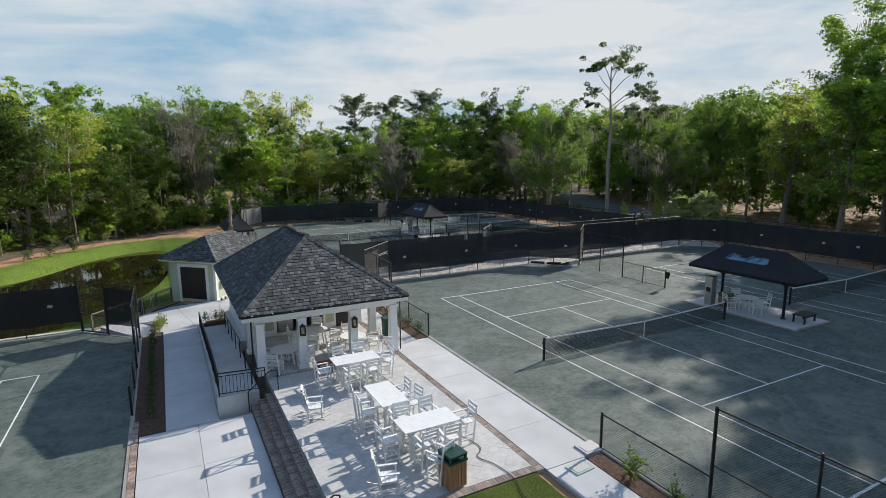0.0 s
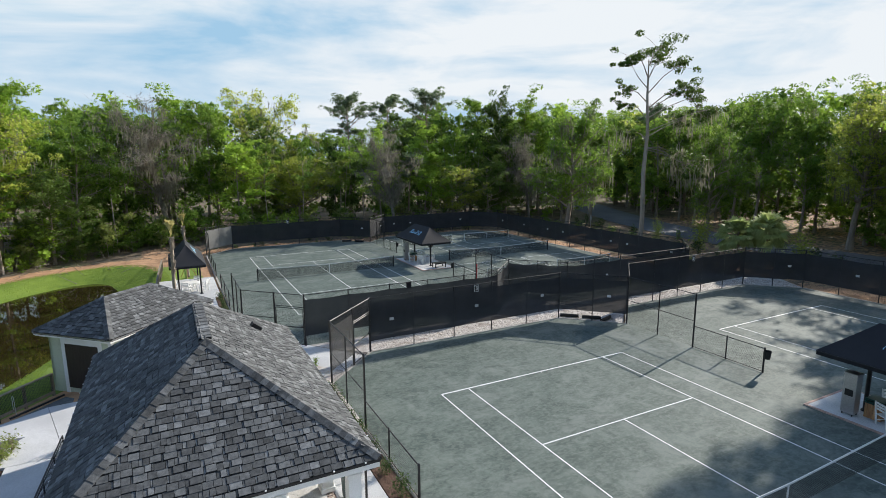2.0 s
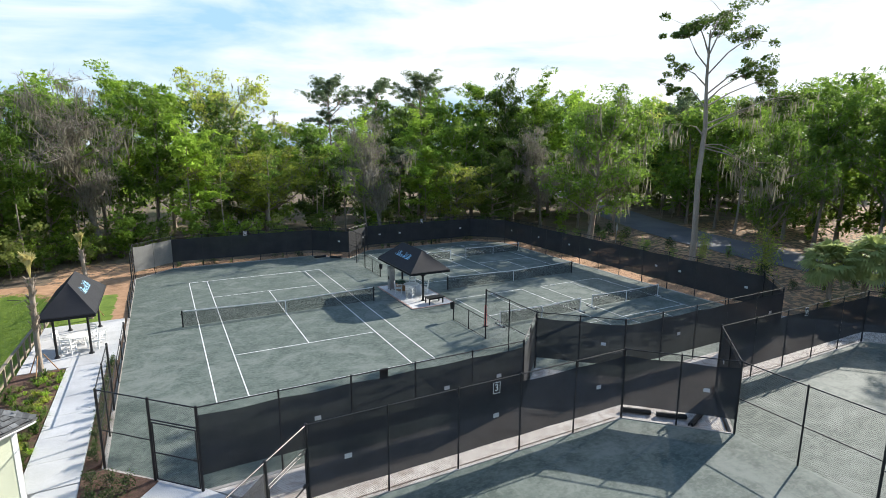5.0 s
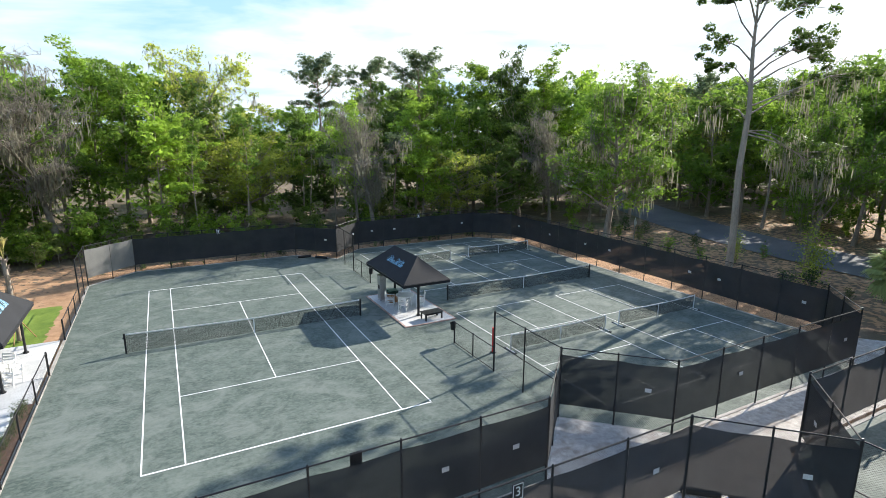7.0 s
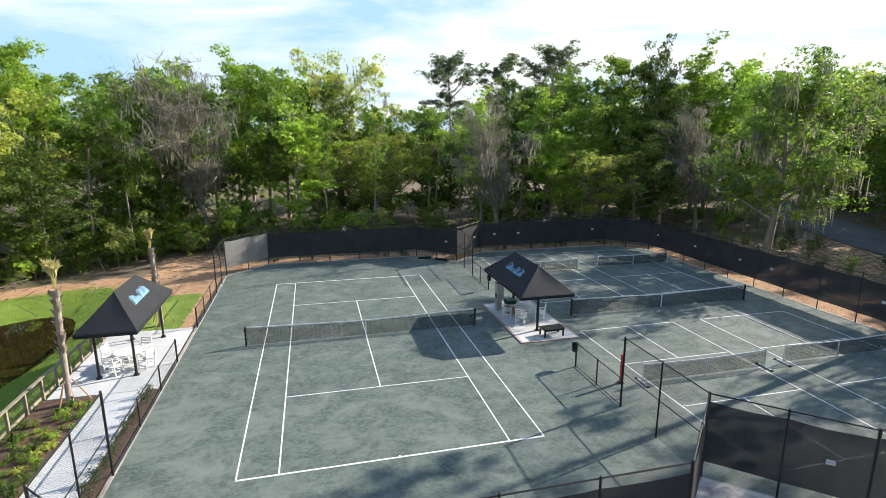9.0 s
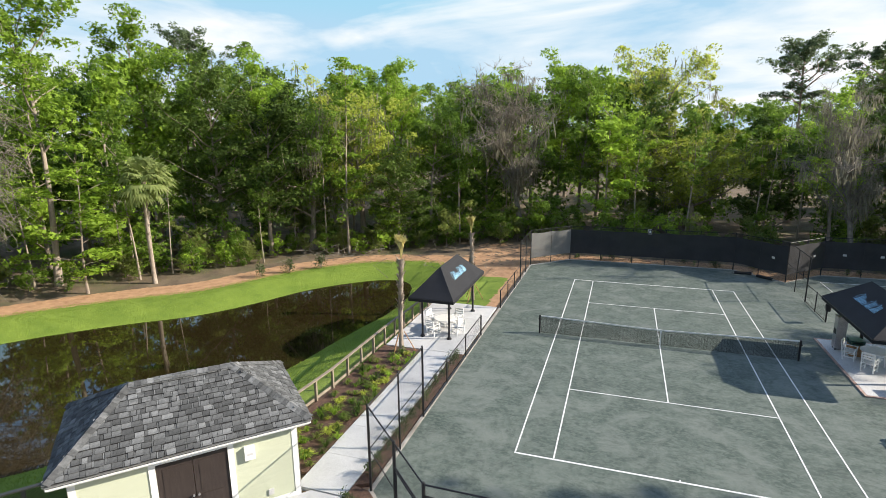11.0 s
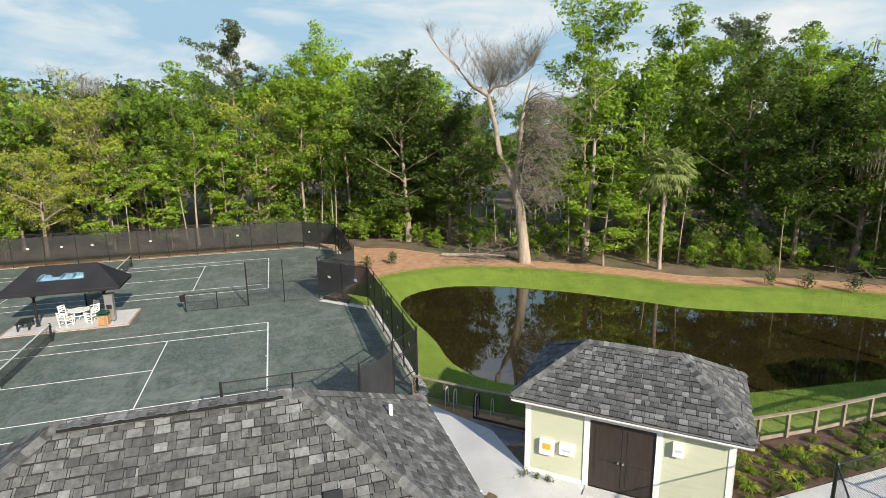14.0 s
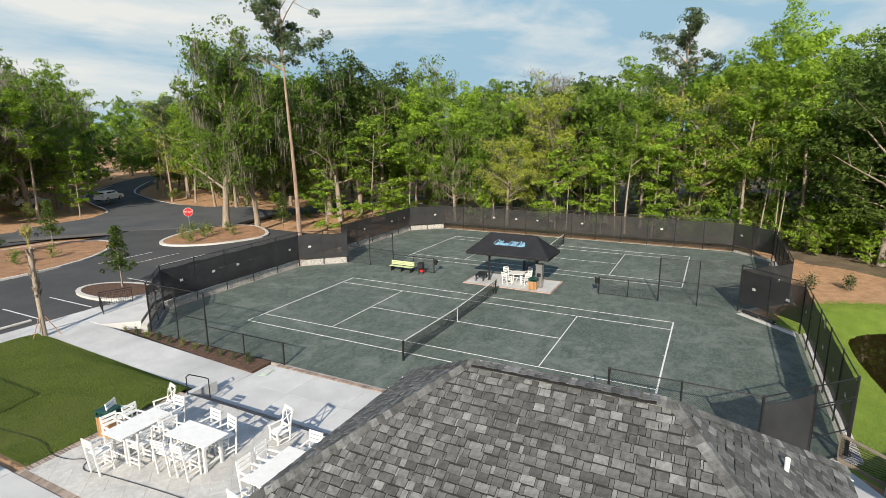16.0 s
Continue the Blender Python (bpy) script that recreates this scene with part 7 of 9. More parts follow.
M["pinkbrick"] = mat("pale_red_brick", (0.36, 0.24, 0.20), (0.46, 0.33, 0.28), scale=9, fine=60, rough=0.85, bump=0.3, rnd=0.2)
SHELTERS = [(9.75, 0.1, ZN, 1), (12.2, -39.6, ZE, 1), (-39.3, -40.45, ZW, -1)]
for sx, sy, sz, k in SHELTERS:
    shelter_slab(sx, sy, sz)
    shelter(sx - 0.15 * k, sy, sz + 0.05, 3.1, 6.4, 2.5, 3.8, 1.8, [(0, -1.9), (0, 1.9)], -k, "black fabric hip canopy on two braced steel posts between courts")
shelter(-11.9, 0.25, 0.012, 2.6, 6.6, 2.42, 3.85, 1.6, [(-0.72, -2.7), (0.85, -2.7), (0.85, 2.2), (-0.72, 2.2)], 1, "black fabric hip canopy on four slim steel posts beside the pond")


# ---- white furniture ----
def chair(kind, label, seat_h, group, rocker=False):
    t = thing(kind, label, "chair", group=group)
    w, d = 0.27, 0.25
    bm = bmesh.new()
    for i in range(4):
        y0 = -d + i * 0.125
        box(bm, -w, w, y0, y0 + 0.115, seat_h - 0.02, seat_h + 0.008)
    part("seat", bm, M["poly"], t)
    for x in (-w, w - 0.045):
        part("leg", new_bm((x, x + 0.045, -d, -d + 0.045, 0.04 if rocker else 0, seat_h + (0.22 if seat_h < 0.6 else 0.2))), M["poly"], t)
        bm = bmesh.new()
        box(bm, x, x + 0.045, d - 0.045, d, 0.04 if rocker else 0, seat_h + 0.55)
        for v in bm.verts:
            if v.co.z > seat_h:
                v.co.y += 0.13
        part("leg", bm, M["poly"], t)
        part("arm", new_bm((x - 0.015, x + 0.06, -d - 0.03, d + 0.06, seat_h + 0.2, seat_h + 0.225)), M["poly"], t)
        if rocker:
            ys_ = [-0.55 + 1.15 * i / 8 for i in range(9)]
            o = new("rocker", tubes_mesh("rocker", [([(x + 0.022, q, 0.02 + 0.16 * (q / 0.6) ** 2) for q in ys_], [0.022] * 9)], M["poly"], 4))
            o.parent = t
    if rocker:
        bm = bmesh.new()
        top = seat_h + 0.75
        for x in (-w, w - 0.045):
            box(bm, x, x + 0.045, d - 0.045, d, seat_h, top)
        box(bm, -w, w, d - 0.045, d, top - 0.08, top)
        box(bm, -w, w, d - 0.045, d, seat_h + 0.1, seat_h + 0.16)
        for a, b in ((-w + 0.03, w - 0.03), (w - 0.03, -w + 0.03)):
            tube(bm, (a, d - 0.022, seat_h + 0.14), (b, d - 0.022, top - 0.06), 0.018, 5)
        for v in bm.verts:
            v.co.y += 0.3 * max(0, v.co.z - seat_h)
        part("backrest", bm, M["poly"], t)
    else:
        for k in range(3):
            z0 = seat_h + 0.2 + 0.13 * k
            bm = bmesh.new()
            box(bm, -w + 0.045, w - 0.045, d - 0.035, d - 0.01, z0, z0 + 0.085)
            for v in bm.verts:
                v.co.y += 0.13 * (v.co.z - seat_h) / 0.55
            part("back_slat", bm, M["poly"], t)
    for zz in ((0.14, 0.3) if seat_h > 0.6 else (0.16,)):
        bm = bmesh.new()
        for x in (-w, w - 0.03):
            box(bm, x, x + 0.03, -d + 0.04, d - 0.04, zz, zz + 0.04)
        box(bm, -w, w, -d, -d + 0.03, zz + 0.05, zz + 0.09)
        part("stretcher", bm, M["poly"], t)
    return t


def rect_table(w, l_, h):
    t = thing("bar_table", "tall white rectangular bar table with a slatted top", "table", group="tall terrace tables")
    n = 7
    for i in range(n):
        b = -w / 2 + w * i / n
        part("top_board", new_bm((-l_ / 2, l_ / 2, b + 0.001, b + w / n - 0.001, h - 0.03, h)), M["poly"], t)
    part("apron", new_bm((-l_ / 2 + 0.1, l_ / 2 - 0.1, -w / 2 + 0.1, -w / 2 + 0.13, h - 0.12, h - 0.03), (-l_ / 2 + 0.1, l_ / 2 - 0.1, w / 2 - 0.13, w / 2 - 0.1, h - 0.12, h - 0.03)), M["poly"], t)
    for x in (-l_ / 2 + 0.22, l_ / 2 - 0.3):
        for y in (-w / 2 + 0.14, w / 2 - 0.22):
            part("leg", new_bm((x, x + 0.08, y, y + 0.08, 0, h - 0.03)), M["poly"], t)
        part("foot_rail", new_bm((x + 0.02, x + 0.06, -w / 2 + 0.2, w / 2 - 0.2, 0.2, 0.26)), M["poly"], t)
    return t


def round_table(r, h):
    t = thing("round_table", "white round slatted patio table", "table", group="round tables")
    bm = bmesh.new()
    n = 28
    tube(bm, (0, 0, h - 0.035), (0, 0, h), r, n)
    part("tabletop", bm, M["poly"], t)
    for a in range(4):
        an = math.radians(45 + 90 * a)
        x, y = math.cos(an) * r * 0.55, math.sin(an) * r * 0.55
        bm = bmesh.new()
        tube(bm, (x, y, h - 0.03), (x * 1.25, y * 1.25, 0), 0.035, 6)
        part("leg", bm, M["poly"], t)
    part("brace", new_bm((-r * 0.6, r * 0.6, -0.03, 0.03, 0.25, 0.3), (-0.03, 0.03, -r * 0.6, r * 0.6, 0.3, 0.35)), M["poly"], t)
    return t


bar_chair = chair("bar_chair", "white slatted bar-height armchair", 0.74, "tall terrace chairs")
arm_chair = chair("patio_chair", "white slatted patio armchair", 0.43, "patio chairs")
rock_chair = chair("rocking_chair", "white porch rocking chair with a crossed back", 0.42, "rocking chairs", rocker=True)
bar_table = rect_table(0.98, 1.9, 1.05)
disc_table = round_table(0.62, 0.75)

ZP = 0.203
for x, y, rot in ((-11.9, -38.0, 0), (-12.03, -41.75, 90), (-11.6, -44.15, 0)):
    copy_thing(bar_table, pose(x, y, ZP, 0, 0, rot))
    base = pose(x, y, ZP, 0, 0, rot)
    seats = [(-0.45, -0.72, 180), (0.4, -0.7, 176), (-0.42, 0.72, 4), (0.45, 0.74, -6), (-1.28, 0.05, 88), (1.3, -0.04, -92)]
    if rot == 90:
        seats = seats[:5]
    for i, (a, b, r) in enumerate(seats):
        # chairs face the table: their front is local -y
        j = random.Random(i * 7 + int(x * 10))
        copy_thing(bar_chair, base @ pose(a + j.uniform(-0.06, 0.06), b + j.uniform(-0.06, 0.06), 0, 0, 0, r + j.uniform(-8, 8)))
copy_thing(bar_chair, pose(-12.0, -45.75, ZP, 0, 0, 205))
for x, y, r in ((-14.15, -40.2, 75), (-13.45, -45.5, 75), (-10.1, -36.95, -35)):
    copy_thing(rock_chair, pose(x, y, ZP, 0, 0, r))


def round_set(x, y, z, rot=0.0, n=4, r=0.98):
    copy_thing(disc_table, pose(x, y, z, 0, 0, rot))
    for i in range(n):
        an = rot + 360 / n * i + 45
        j = random.Random(int(x * 13 + i))
        copy_thing(arm_chair, pose(x + r * math.cos(radians(an)), y + r * math.sin(radians(an)), z, 0, 0, an - 90 + j.uniform(-10, 10)))


round_set(-14.1, -34.7, ZP, 10)
round_set(-12.2, -32.6, ZP, 25)
round_set(-10.8, -34.4, ZP, 40)
for sx, sy, sz, k in SHELTERS:
    round_set(sx - 0.1, sy + 0.3, sz + 0.05, 15)
round_set(-11.7, -1.2, 0.016, 20)
for ob in (bar_chair, arm_chair, rock_chair, bar_table, disc_table):
    for o in (*ob.children_recursive, ob):
        bpy.data.objects.remove(o)


def black_bench(x, y, z, rot=0):
    t = thing("bench", "low black slatted bench", "bench", pose(x, y, z, 0, 0, rot), group="courtside benches")
    for i in range(5):
        part("slat", new_bm((-0.68, 0.68, -0.36 + 0.145 * i, -0.235 + 0.145 * i, 0.44, 0.475)), M["black"], t)
    for a in (-0.6, 0.52):
        for b in (-0.32, 0.24):
            part("leg", new_bm((a, a + 0.08, b, b + 0.08, 0, 0.44)), M["black"], t)
    for b in (-0.32, 0.29):
        part("apron", new_bm((-0.52, 0.52, b, b + 0.03, 0.34, 0.44)), M["black"], t)


def cooler(x, y, z, rot=0):
    t = thing("water_cooler_stand", "tall grey steel water cooler cabinet", "water cooler", pose(x, y, z, 0, 0, rot), group="water coolers")
    bm = bmesh.new()
    box(bm, -0.24, 0.24, -0.22, 0.22, 0.1, 1.72, bevel=0.015)
    b = part("cabinet", bm, M["steel"], t)
    part("spout_recess", new_bm((-0.15, 0.15, -0.232, -0.222, 0.85, 1.12)), M["black"], b, "dark dispenser recess")
    bm = bmesh.new()
    box(bm, -0.26, 0.26, -0.24, 0.24, 1.72, 1.8, bevel=0.01)
    part("hood", bm, M["steel"], t)
    for a in (-0.2, 0.16):
        for c in (-0.18, 0.14):
            part("foot", new_bm((a, a + 0.04, c, c + 0.04, 0, 0.1)), M["black"], t)


def slat_bin(x, y, z, rot=0, h=1.05, lid="greenlid", label="cedar-slatted litter bin with a dark green hooded lid"):
    t = thing("litter_bin", label, "bin", pose(x, y, z, 0, 0, rot), group="litter bins")
    w = 0.29
    part("liner", new_bm((-w + 0.03, w - 0.03, -w + 0.03, w - 0.03, 0.03, h * 0.78)), M["black"], t)
    n = 6
    for i in range(n):
        a = -w + 2 * w * i / n
        for f in range(4):
            bm = bmesh.new()
            box(bm, a + 0.006, a + 2 * w / n - 0.006, -w, -w + 0.025, 0.04, h * 0.76, pose(0, 0, 0, 0, 0, 90 * f))
            part("slat", bm, M["slat"], t)
    bm = bmesh.new()
    box(bm, -w - 0.02, w + 0.02, -w - 0.02, w + 0.02, h * 0.76, h * 0.82)
    for a in (-w, w - 0.06):
        for b in (-w, w - 0.06):
            box(bm, a, a + 0.06, b, b + 0.06, h * 0.82, h * 0.92)
    box(bm, -w - 0.02, w + 0.02, -w - 0.02, w + 0.02, h * 0.92, h, bevel=0.02)
    part("lid", bm, M[lid], t, "dark green hood")


for sx, sy, sz, k in SHELTERS:
    z = sz + 0.05
    if k > 0:
        black_bench(sx + 0.35, sy - 2.75, z, 4)
        cooler(sx - 1.05, sy + 2.05, z, -90)
        slat_bin(sx - 0.55, sy + 1.35, z, 0, 0.85)
    else:
        black_bench(sx + 0.3, sy - 2.5, z, 8)
        cooler(sx + 0.55, sy + 2.25, z, 90)
        slat_bin(sx + 1.2, sy + 2.0, z, 0, 0.85)
slat_bin(-11.75, -46.1, 0.205, 8)
t = thing("utility_bin", "dark green wheeled bin beside the porch column", "bin", pose(-8.55, -33.2, 0.2))
bm = bmesh.new()
box(bm, -0.25, 0.25, -0.25, 0.25, 0.03, 0.95, bevel=0.02)
for v in bm.verts:
    if v.co.z < 0.3:
        v.co.x *= 0.85
        v.co.y *= 0.85
part("body", bm, M["greenlid"], t)
part("lid", new_bm((-0.27, 0.27, -0.28, 0.27, 0.95, 1.0)), M["greenlid"], t)
t = thing("wooden_bench", "reddish brown wooden bench on the porch", "bench", pose(-12.5, -36.4, 0.203, 0, 0, 5))
part("seat", new_bm((-0.75, 0.75, -0.2, 0.2, 0.42, 0.47)), M["redwood"], t)
for x in (-0.6, 0.52):
    part("leg", new_bm((x, x + 0.08, -0.17, 0.17, 0, 0.42)), M["redwood"], t)


# ---- planting ----
def small_shrub(seed, H, r, leaf, count, size, label, name="shrub", group="bedding shrubs"):
    rng = np.random.default_rng(seed)
    t = thing(name, label, "shrub", group=group)
    paths, ends = grow(rng, H, 0.05, r, 9, bend=0.03, up=0.8, r0=0.015, subs=3)
    o = new("stem", tubes_mesh("stem", paths, M["bark"], 3))
    o.parent = t
    o = new("foliage", leaves_mesh("foliage", ends, np.full(len(ends), size), M[leaf], rng, per=max(1, count // len(ends)), spread=np.tile(np.array((r * 0.35, r * 0.35, H * 0.2)), (len(ends), 1))))
    o.parent = t
    return t


def blade_clump(seed, n, L, label, leaf="leaf_spring"):
    rng = np.random.default_rng(seed)
    t = thing("lily_clump", label, "plant", group="bedding plants")
    vs, fs = [], []
    for i in range(n):
        an, el = rng.uniform(0, 6.28), rng.uniform(0.6, 1.35)
        d = Vector((math.cos(an), math.sin(an), 0))
        s = Vector((-d.y, d.x, 0)) * 0.018
        ln = L * rng.uniform(0.7, 1.15)
        p0 = d * 0.04
        p1 = p0 + d * ln * 0.4 * math.cos(el) + Vector((0, 0, ln * 0.55 * math.sin(el)))
        p2 = p0 + d * ln * 0.95 * math.cos(el * 0.8) + Vector((0, 0, ln * 0.42 * math.sin(el)))
        k = len(vs)
        vs += [tuple(p0 - s), tuple(p0 + s), tuple(p1 + s), tuple(p1 - s), tuple(p2)]
        fs += [(k, k + 1, k + 2, k + 3), (k + 3, k + 2, k + 4)]
    obj("foliage", vs, fs, M[leaf], t)
    return t


lilies = [blade_clump(i, n, L, "arching %s lily clump in brown mulch" % c, lf) for i, (n, L, c, lf) in enumerate(((46, 0.6, "green", "leaf_mid"), (60, 0.52, "yellow-green", "leaf_oak"), (40, 0.66, "green", "leaf_spring"), (54, 0.5, "pale", "litter"), (36, 0.7, "dark green", "leaf_dark")))]
box_shrub = [small_shrub(200 + i, 0.55, 0.35, "leaf_shrub", 420, 0.085, "small rounded dark green shrub in mulch") for i in range(2)]
pale_shrub = [small_shrub(210 + i, 0.5, 0.32, ("litter", "leaf_mid")[i], 360, 0.085, "small yellow-green shrub in mulch") for i in range(2)]
def staked_tree(seed):
    """A young tree: bare stem, compact cone of leaves."""
    rng = np.random.default_rng(seed)
    t = thing("young_tree", "young planted tree with a compact conical dark green crown", "tree", group="car park trees")
    paths, ends = grow(rng, 4.0, 0.28, 0.7, 22, bend=0.05, up=0.5, r0=0.05, subs=2)
    o = new("trunk", tubes_mesh("trunk", paths, M["bark"], 5))
    o.parent = t
    c = np.array([(0.62 * (1 - f) ** 0.7 * rng.normal() * 0.75, 0.62 * (1 - f) ** 0.7 * rng.normal() * 0.75, 1.25 + 2.9 * f) for f in rng.uniform(0, 1, 110)])
    o = new("crown", clump_leaves("crown", c, rng.uniform(0.22, 0.42, 110), M["leaf_dark"], rng, 34, 0.13, 0.8))
    o.parent = t
    return t


tall_shrub = [small_shrub(220, 2.9, 1.0, "leaf_oak", 1700, 0.17, "upright pale green ornamental shrub", "ornamental_shrub", "ornamental shrubs")]
young = [staked_tree(230)]
stray = random.Random(21)


def bed(name, poly, z, label):
    return tagged(slab(name, poly, z, 0.25, M["mulch"]), label, "planting bed", kind="structure")


bed("planting_bed", [(-14.62, -15.2), (-12.05, -15.2), (-12.05, -4.25), (-14.2, -4.25), (-14.28, -9.5)], 0.0, "dark mulch bed beside the walk")
for j in range(18):
    for i in range(5):
        x, y = -13.75 + 0.38 * i + stray.uniform(-0.19, 0.19), -14.8 + 0.56 * j + stray.uniform(-0.26, 0.26)
        if y > -6 and x < -13.2:
            continue
        copy_thing(stray.choice(lilies), pose(x, y, 0.0, 0, 0, stray.uniform(0, 360)) @ Matrix.Scale(stray.uniform(0.5, 1.0), 4))
bed("planting_bed", [(-10.18, -15.3), (-9.66, -15.0), (-9.66, -4.2), (-10.18, -4.2)], 0.0, "narrow mulch bed under the court fence")
for j in range(14):
    copy_thing(stray.choice(box_shrub), pose(-9.92 + stray.uniform(-0.05, 0.05), -14.6 + 0.75 * j, 0.0, 0, 0, stray.uniform(0, 360)) @ Matrix.Scale(stray.uniform(0.5, 0.75), 4))
bed("planting_bed", [(-20.05, -37.4), (-19.02, -37.4), (-19.02, -24.8), (-20.05, -24.8)], ZW + 0.02, "mulch bed with a low hedge")
for j in range(13):
    copy_thing(stray.choice(box_shrub), pose(-19.5, -36.0 + 0.9 * j, ZW, 0, 0, stray.uniform(0, 360)) @ Matrix.Scale(stray.uniform(0.5, 0.75), 4))
for j in range(3):
    copy_thing(pale_shrub[0], pose(-19.4 + 0.2 * j, -24.6 + 0.5 * j, ZW, 0, 0, 50 * j) @ Matrix.Scale(1.15, 4))
bed("planting_bed", [(-17.1, -24.66), (-15.6, -24.66), (-15.6, -23.9), (-16.4, -23.9)], -0.32, "small mulch bed at the ramp's foot")
for x, y in ((-16.7, -24.3), (-16.1, -24.25), (-15.75, -24.3)):
    copy_thing(box_shrub[0], pose(x, y, -0.34, 0, 0, 40) @ Matrix.Scale(0.8, 4))
bed("planting_bed", [(-7.46, -34.4), (-6.72, -34.4), (-6.72, -24.5), (-7.46, -24.5)], 0.19, "mulch bed between walk and court fence")
for j in range(7):
    copy_thing(stray.choice(box_shrub), pose(-7.1, -33.8 + 1.3 * j, 0.17, 0, 0, stray.uniform(0, 360)) @ Matrix.Scale(stray.uniform(0.7, 1.0), 4))
bed("planting_bed", [(-7.46, -60.2), (-6.72, -60.2), (-6.72, -46.9), (-7.46, -46.9)], 0.19, "mulch bed between walk and court fence")
for j in range(8):
    copy_thing(stray.choice(box_shrub + pale_shrub), pose(-7.1, -58.5 + 1.45 * j, 0.17, 0, 0, stray.uniform(0, 360)) @ Matrix.Scale(stray.uniform(0.8, 1.2), 4))
bed("planting_bed", [(-20.05, -60.0), (-18.78, -60.0), (-18.78, -46.5), (-20.05, -46.5)], -0.38, "mulch bed along the court fence")
for j in range(11):
    copy_thing(stray.choice(pale_shrub + box_shrub), pose(-19.4, -57.2 + 0.98 * j, -0.4, 0, 0, stray.uniform(0, 360)) @ Matrix.Scale(stray.uniform(0.5, 0.75), 4))
bed("planting_bed", [(-15.75, -20.75), (-14.9, -19.85), (-14.65, -20.15), (-15.5, -21.05)], -0.06, "mulch strip at the shed wall")
for k in range(3):
    copy_thing(box_shrub[k % 2], pose(-15.45 + 0.27 * k, -20.65 + 0.28 * k, -0.08, 0, 0, 70 * k) @ Matrix.Scale(0.36, 4))
for k in range(3):
    copy_thing(box_shrub[k % 2], pose(-12.75 + 0.35 * k, -17.75 + 0.37 * k, -0.03, 0, 0, 70 * k) @ Matrix.Scale(0.36, 4))
for x, y in ((-30.7, 7.0), (-29.2, 8.9), (-27.4, 11.0), (-46.5, -20.5), (-47.5, -18.0)):
    copy_thing(box_shrub[0], pose(x, y, gz(x, y), 0, 0, x * 40) @ Matrix.Scale(1.5, 4))
# beds by the gate path, pale gravel with shrubs
tagged(slab("gravel_bed", [(-7.95, -20.85), (-6.95, -21.3), (-5.7, -22.9), (-6.2, -24.5), (-8.45, -23.8)], 0.045, 0.2, M["gravel"]), "white shell gravel by the court gate", "gravel", kind="structure")
bed("planting_bed", [(-10.18, -17.95), (-10.18, -15.32), (-9.55, -15.45), (-7.8, -17.1), (-9.1, -18.7)], 0.03, "dark mulch bed beside the court gate")
for x, y in ((-9.75, -17.5), (-9.2, -17.9), (-9.8, -16.4), (-8.75, -17.3), (-9.25, -16.7)):
    copy_thing(stray.choice(box_shrub), pose(x, y, 0.01, 0, 0, x * 91) @ Matrix.Scale(stray.uniform(0.7, 1.0), 4))
for x, y in ((-7.5, -21.7), (-7.1, -22.2), (-7.3, -22.8), (-6.8, -21.8)):
    copy_thing(stray.choice(pale_shrub), pose(x, y, 0.02, 0, 0, x * 77) @ Matrix.Scale(0.7, 4))
# shrubs outside the east fence
for x, y, k in ((39.8, -8.8, 1.15), (42.0, -1.0, 0.7), (38.0, -20.5, 1.0)):
    copy_thing(tall_shrub[0], pose(x, y, gz(x, y), 0, 0, 30 * k) @ Matrix.Scale(k, 4))
for i in range(46):
    x, y = stray.uniform(30.5, 45), stray.uniform(-22, 18)
    if line_dist(x, y, ROAD_E) > 5.2:
        copy_thing(stray.choice(pale_shrub + box_shrub), pose(x, y, gz(x, y), 0, 0, stray.uniform(0, 360)) @ Matrix.Scale(stray.uniform(0.8, 2.2), 4))
for i in range(30):
    x = stray.uniform(-8, 27)
    copy_thing(stray.choice(pale_shrub + box_shrub), pose(x, 19.3 + stray.uniform(0, 0.8), gz(x, 19.5), 0, 0, stray.uniform(0, 360)) @ Matrix.Scale(stray.uniform(0.4, 1.1), 4))
p = palm(9, 3.3, 90, 1.4, "bushy cabbage palm beside the road", True)
copy_thing(p, pose(35.4, -16.2, gz(35, -16)))
copy_thing(p, pose(37.4, -17.4, gz(37, -17), 0, 0, 130) @ Matrix.Scale(1.1, 4))
for o in (*p.children_recursive, p):
    bpy.data.objects.remove(o)
t1 = palm(12, 5.0, 16, 1.0, "newly planted palm with tied yellowing fronds and stakes", True, True, 0.125)
copy_thing(t1, pose(-12.95, -4.75, -0.02))
copy_thing(t1, pose(-11.75, 4.9, -0.05, 0, 0, 100) @ Matrix.Scale(0.93, 4))
copy_thing(t1, pose(-16.3, -59.5, 0.1, 0, 0, 200) @ Matrix.Scale(0.98, 4))
for o in (*t1.children_recursive, t1):
    bpy.data.objects.remove(o)
for cx, cy, cz in ((-12.95, -4.75, 0.0), (-11.75, 4.9, -0.05), (-16.3, -59.5, 0.1)):
    t = thing("tree_stakes", "three wooden stakes bracing a new palm", "stakes", pose(cx, cy, cz), group="palm stakes")
    for a in (20, 140, 260):
        bm = bmesh.new()
        tube(bm, (math.cos(radians(a)) * 0.75, math.sin(radians(a)) * 0.75, 0), (math.cos(radians(a)) * 0.17, math.sin(radians(a)) * 0.17, 1.1), 0.025, 5)
        part("stake", bm, M["slat"], t)


# ---- lawn ----
def lawn_z(x, y):
    w = float(smooth01(np.array((-15.3 - x) / 0.98)))
    return 0.19 * (1 - w) + w * min(0.19, z_west(x, y) + 0.02 + max(0, (-46.4 - y)) * 0.0)


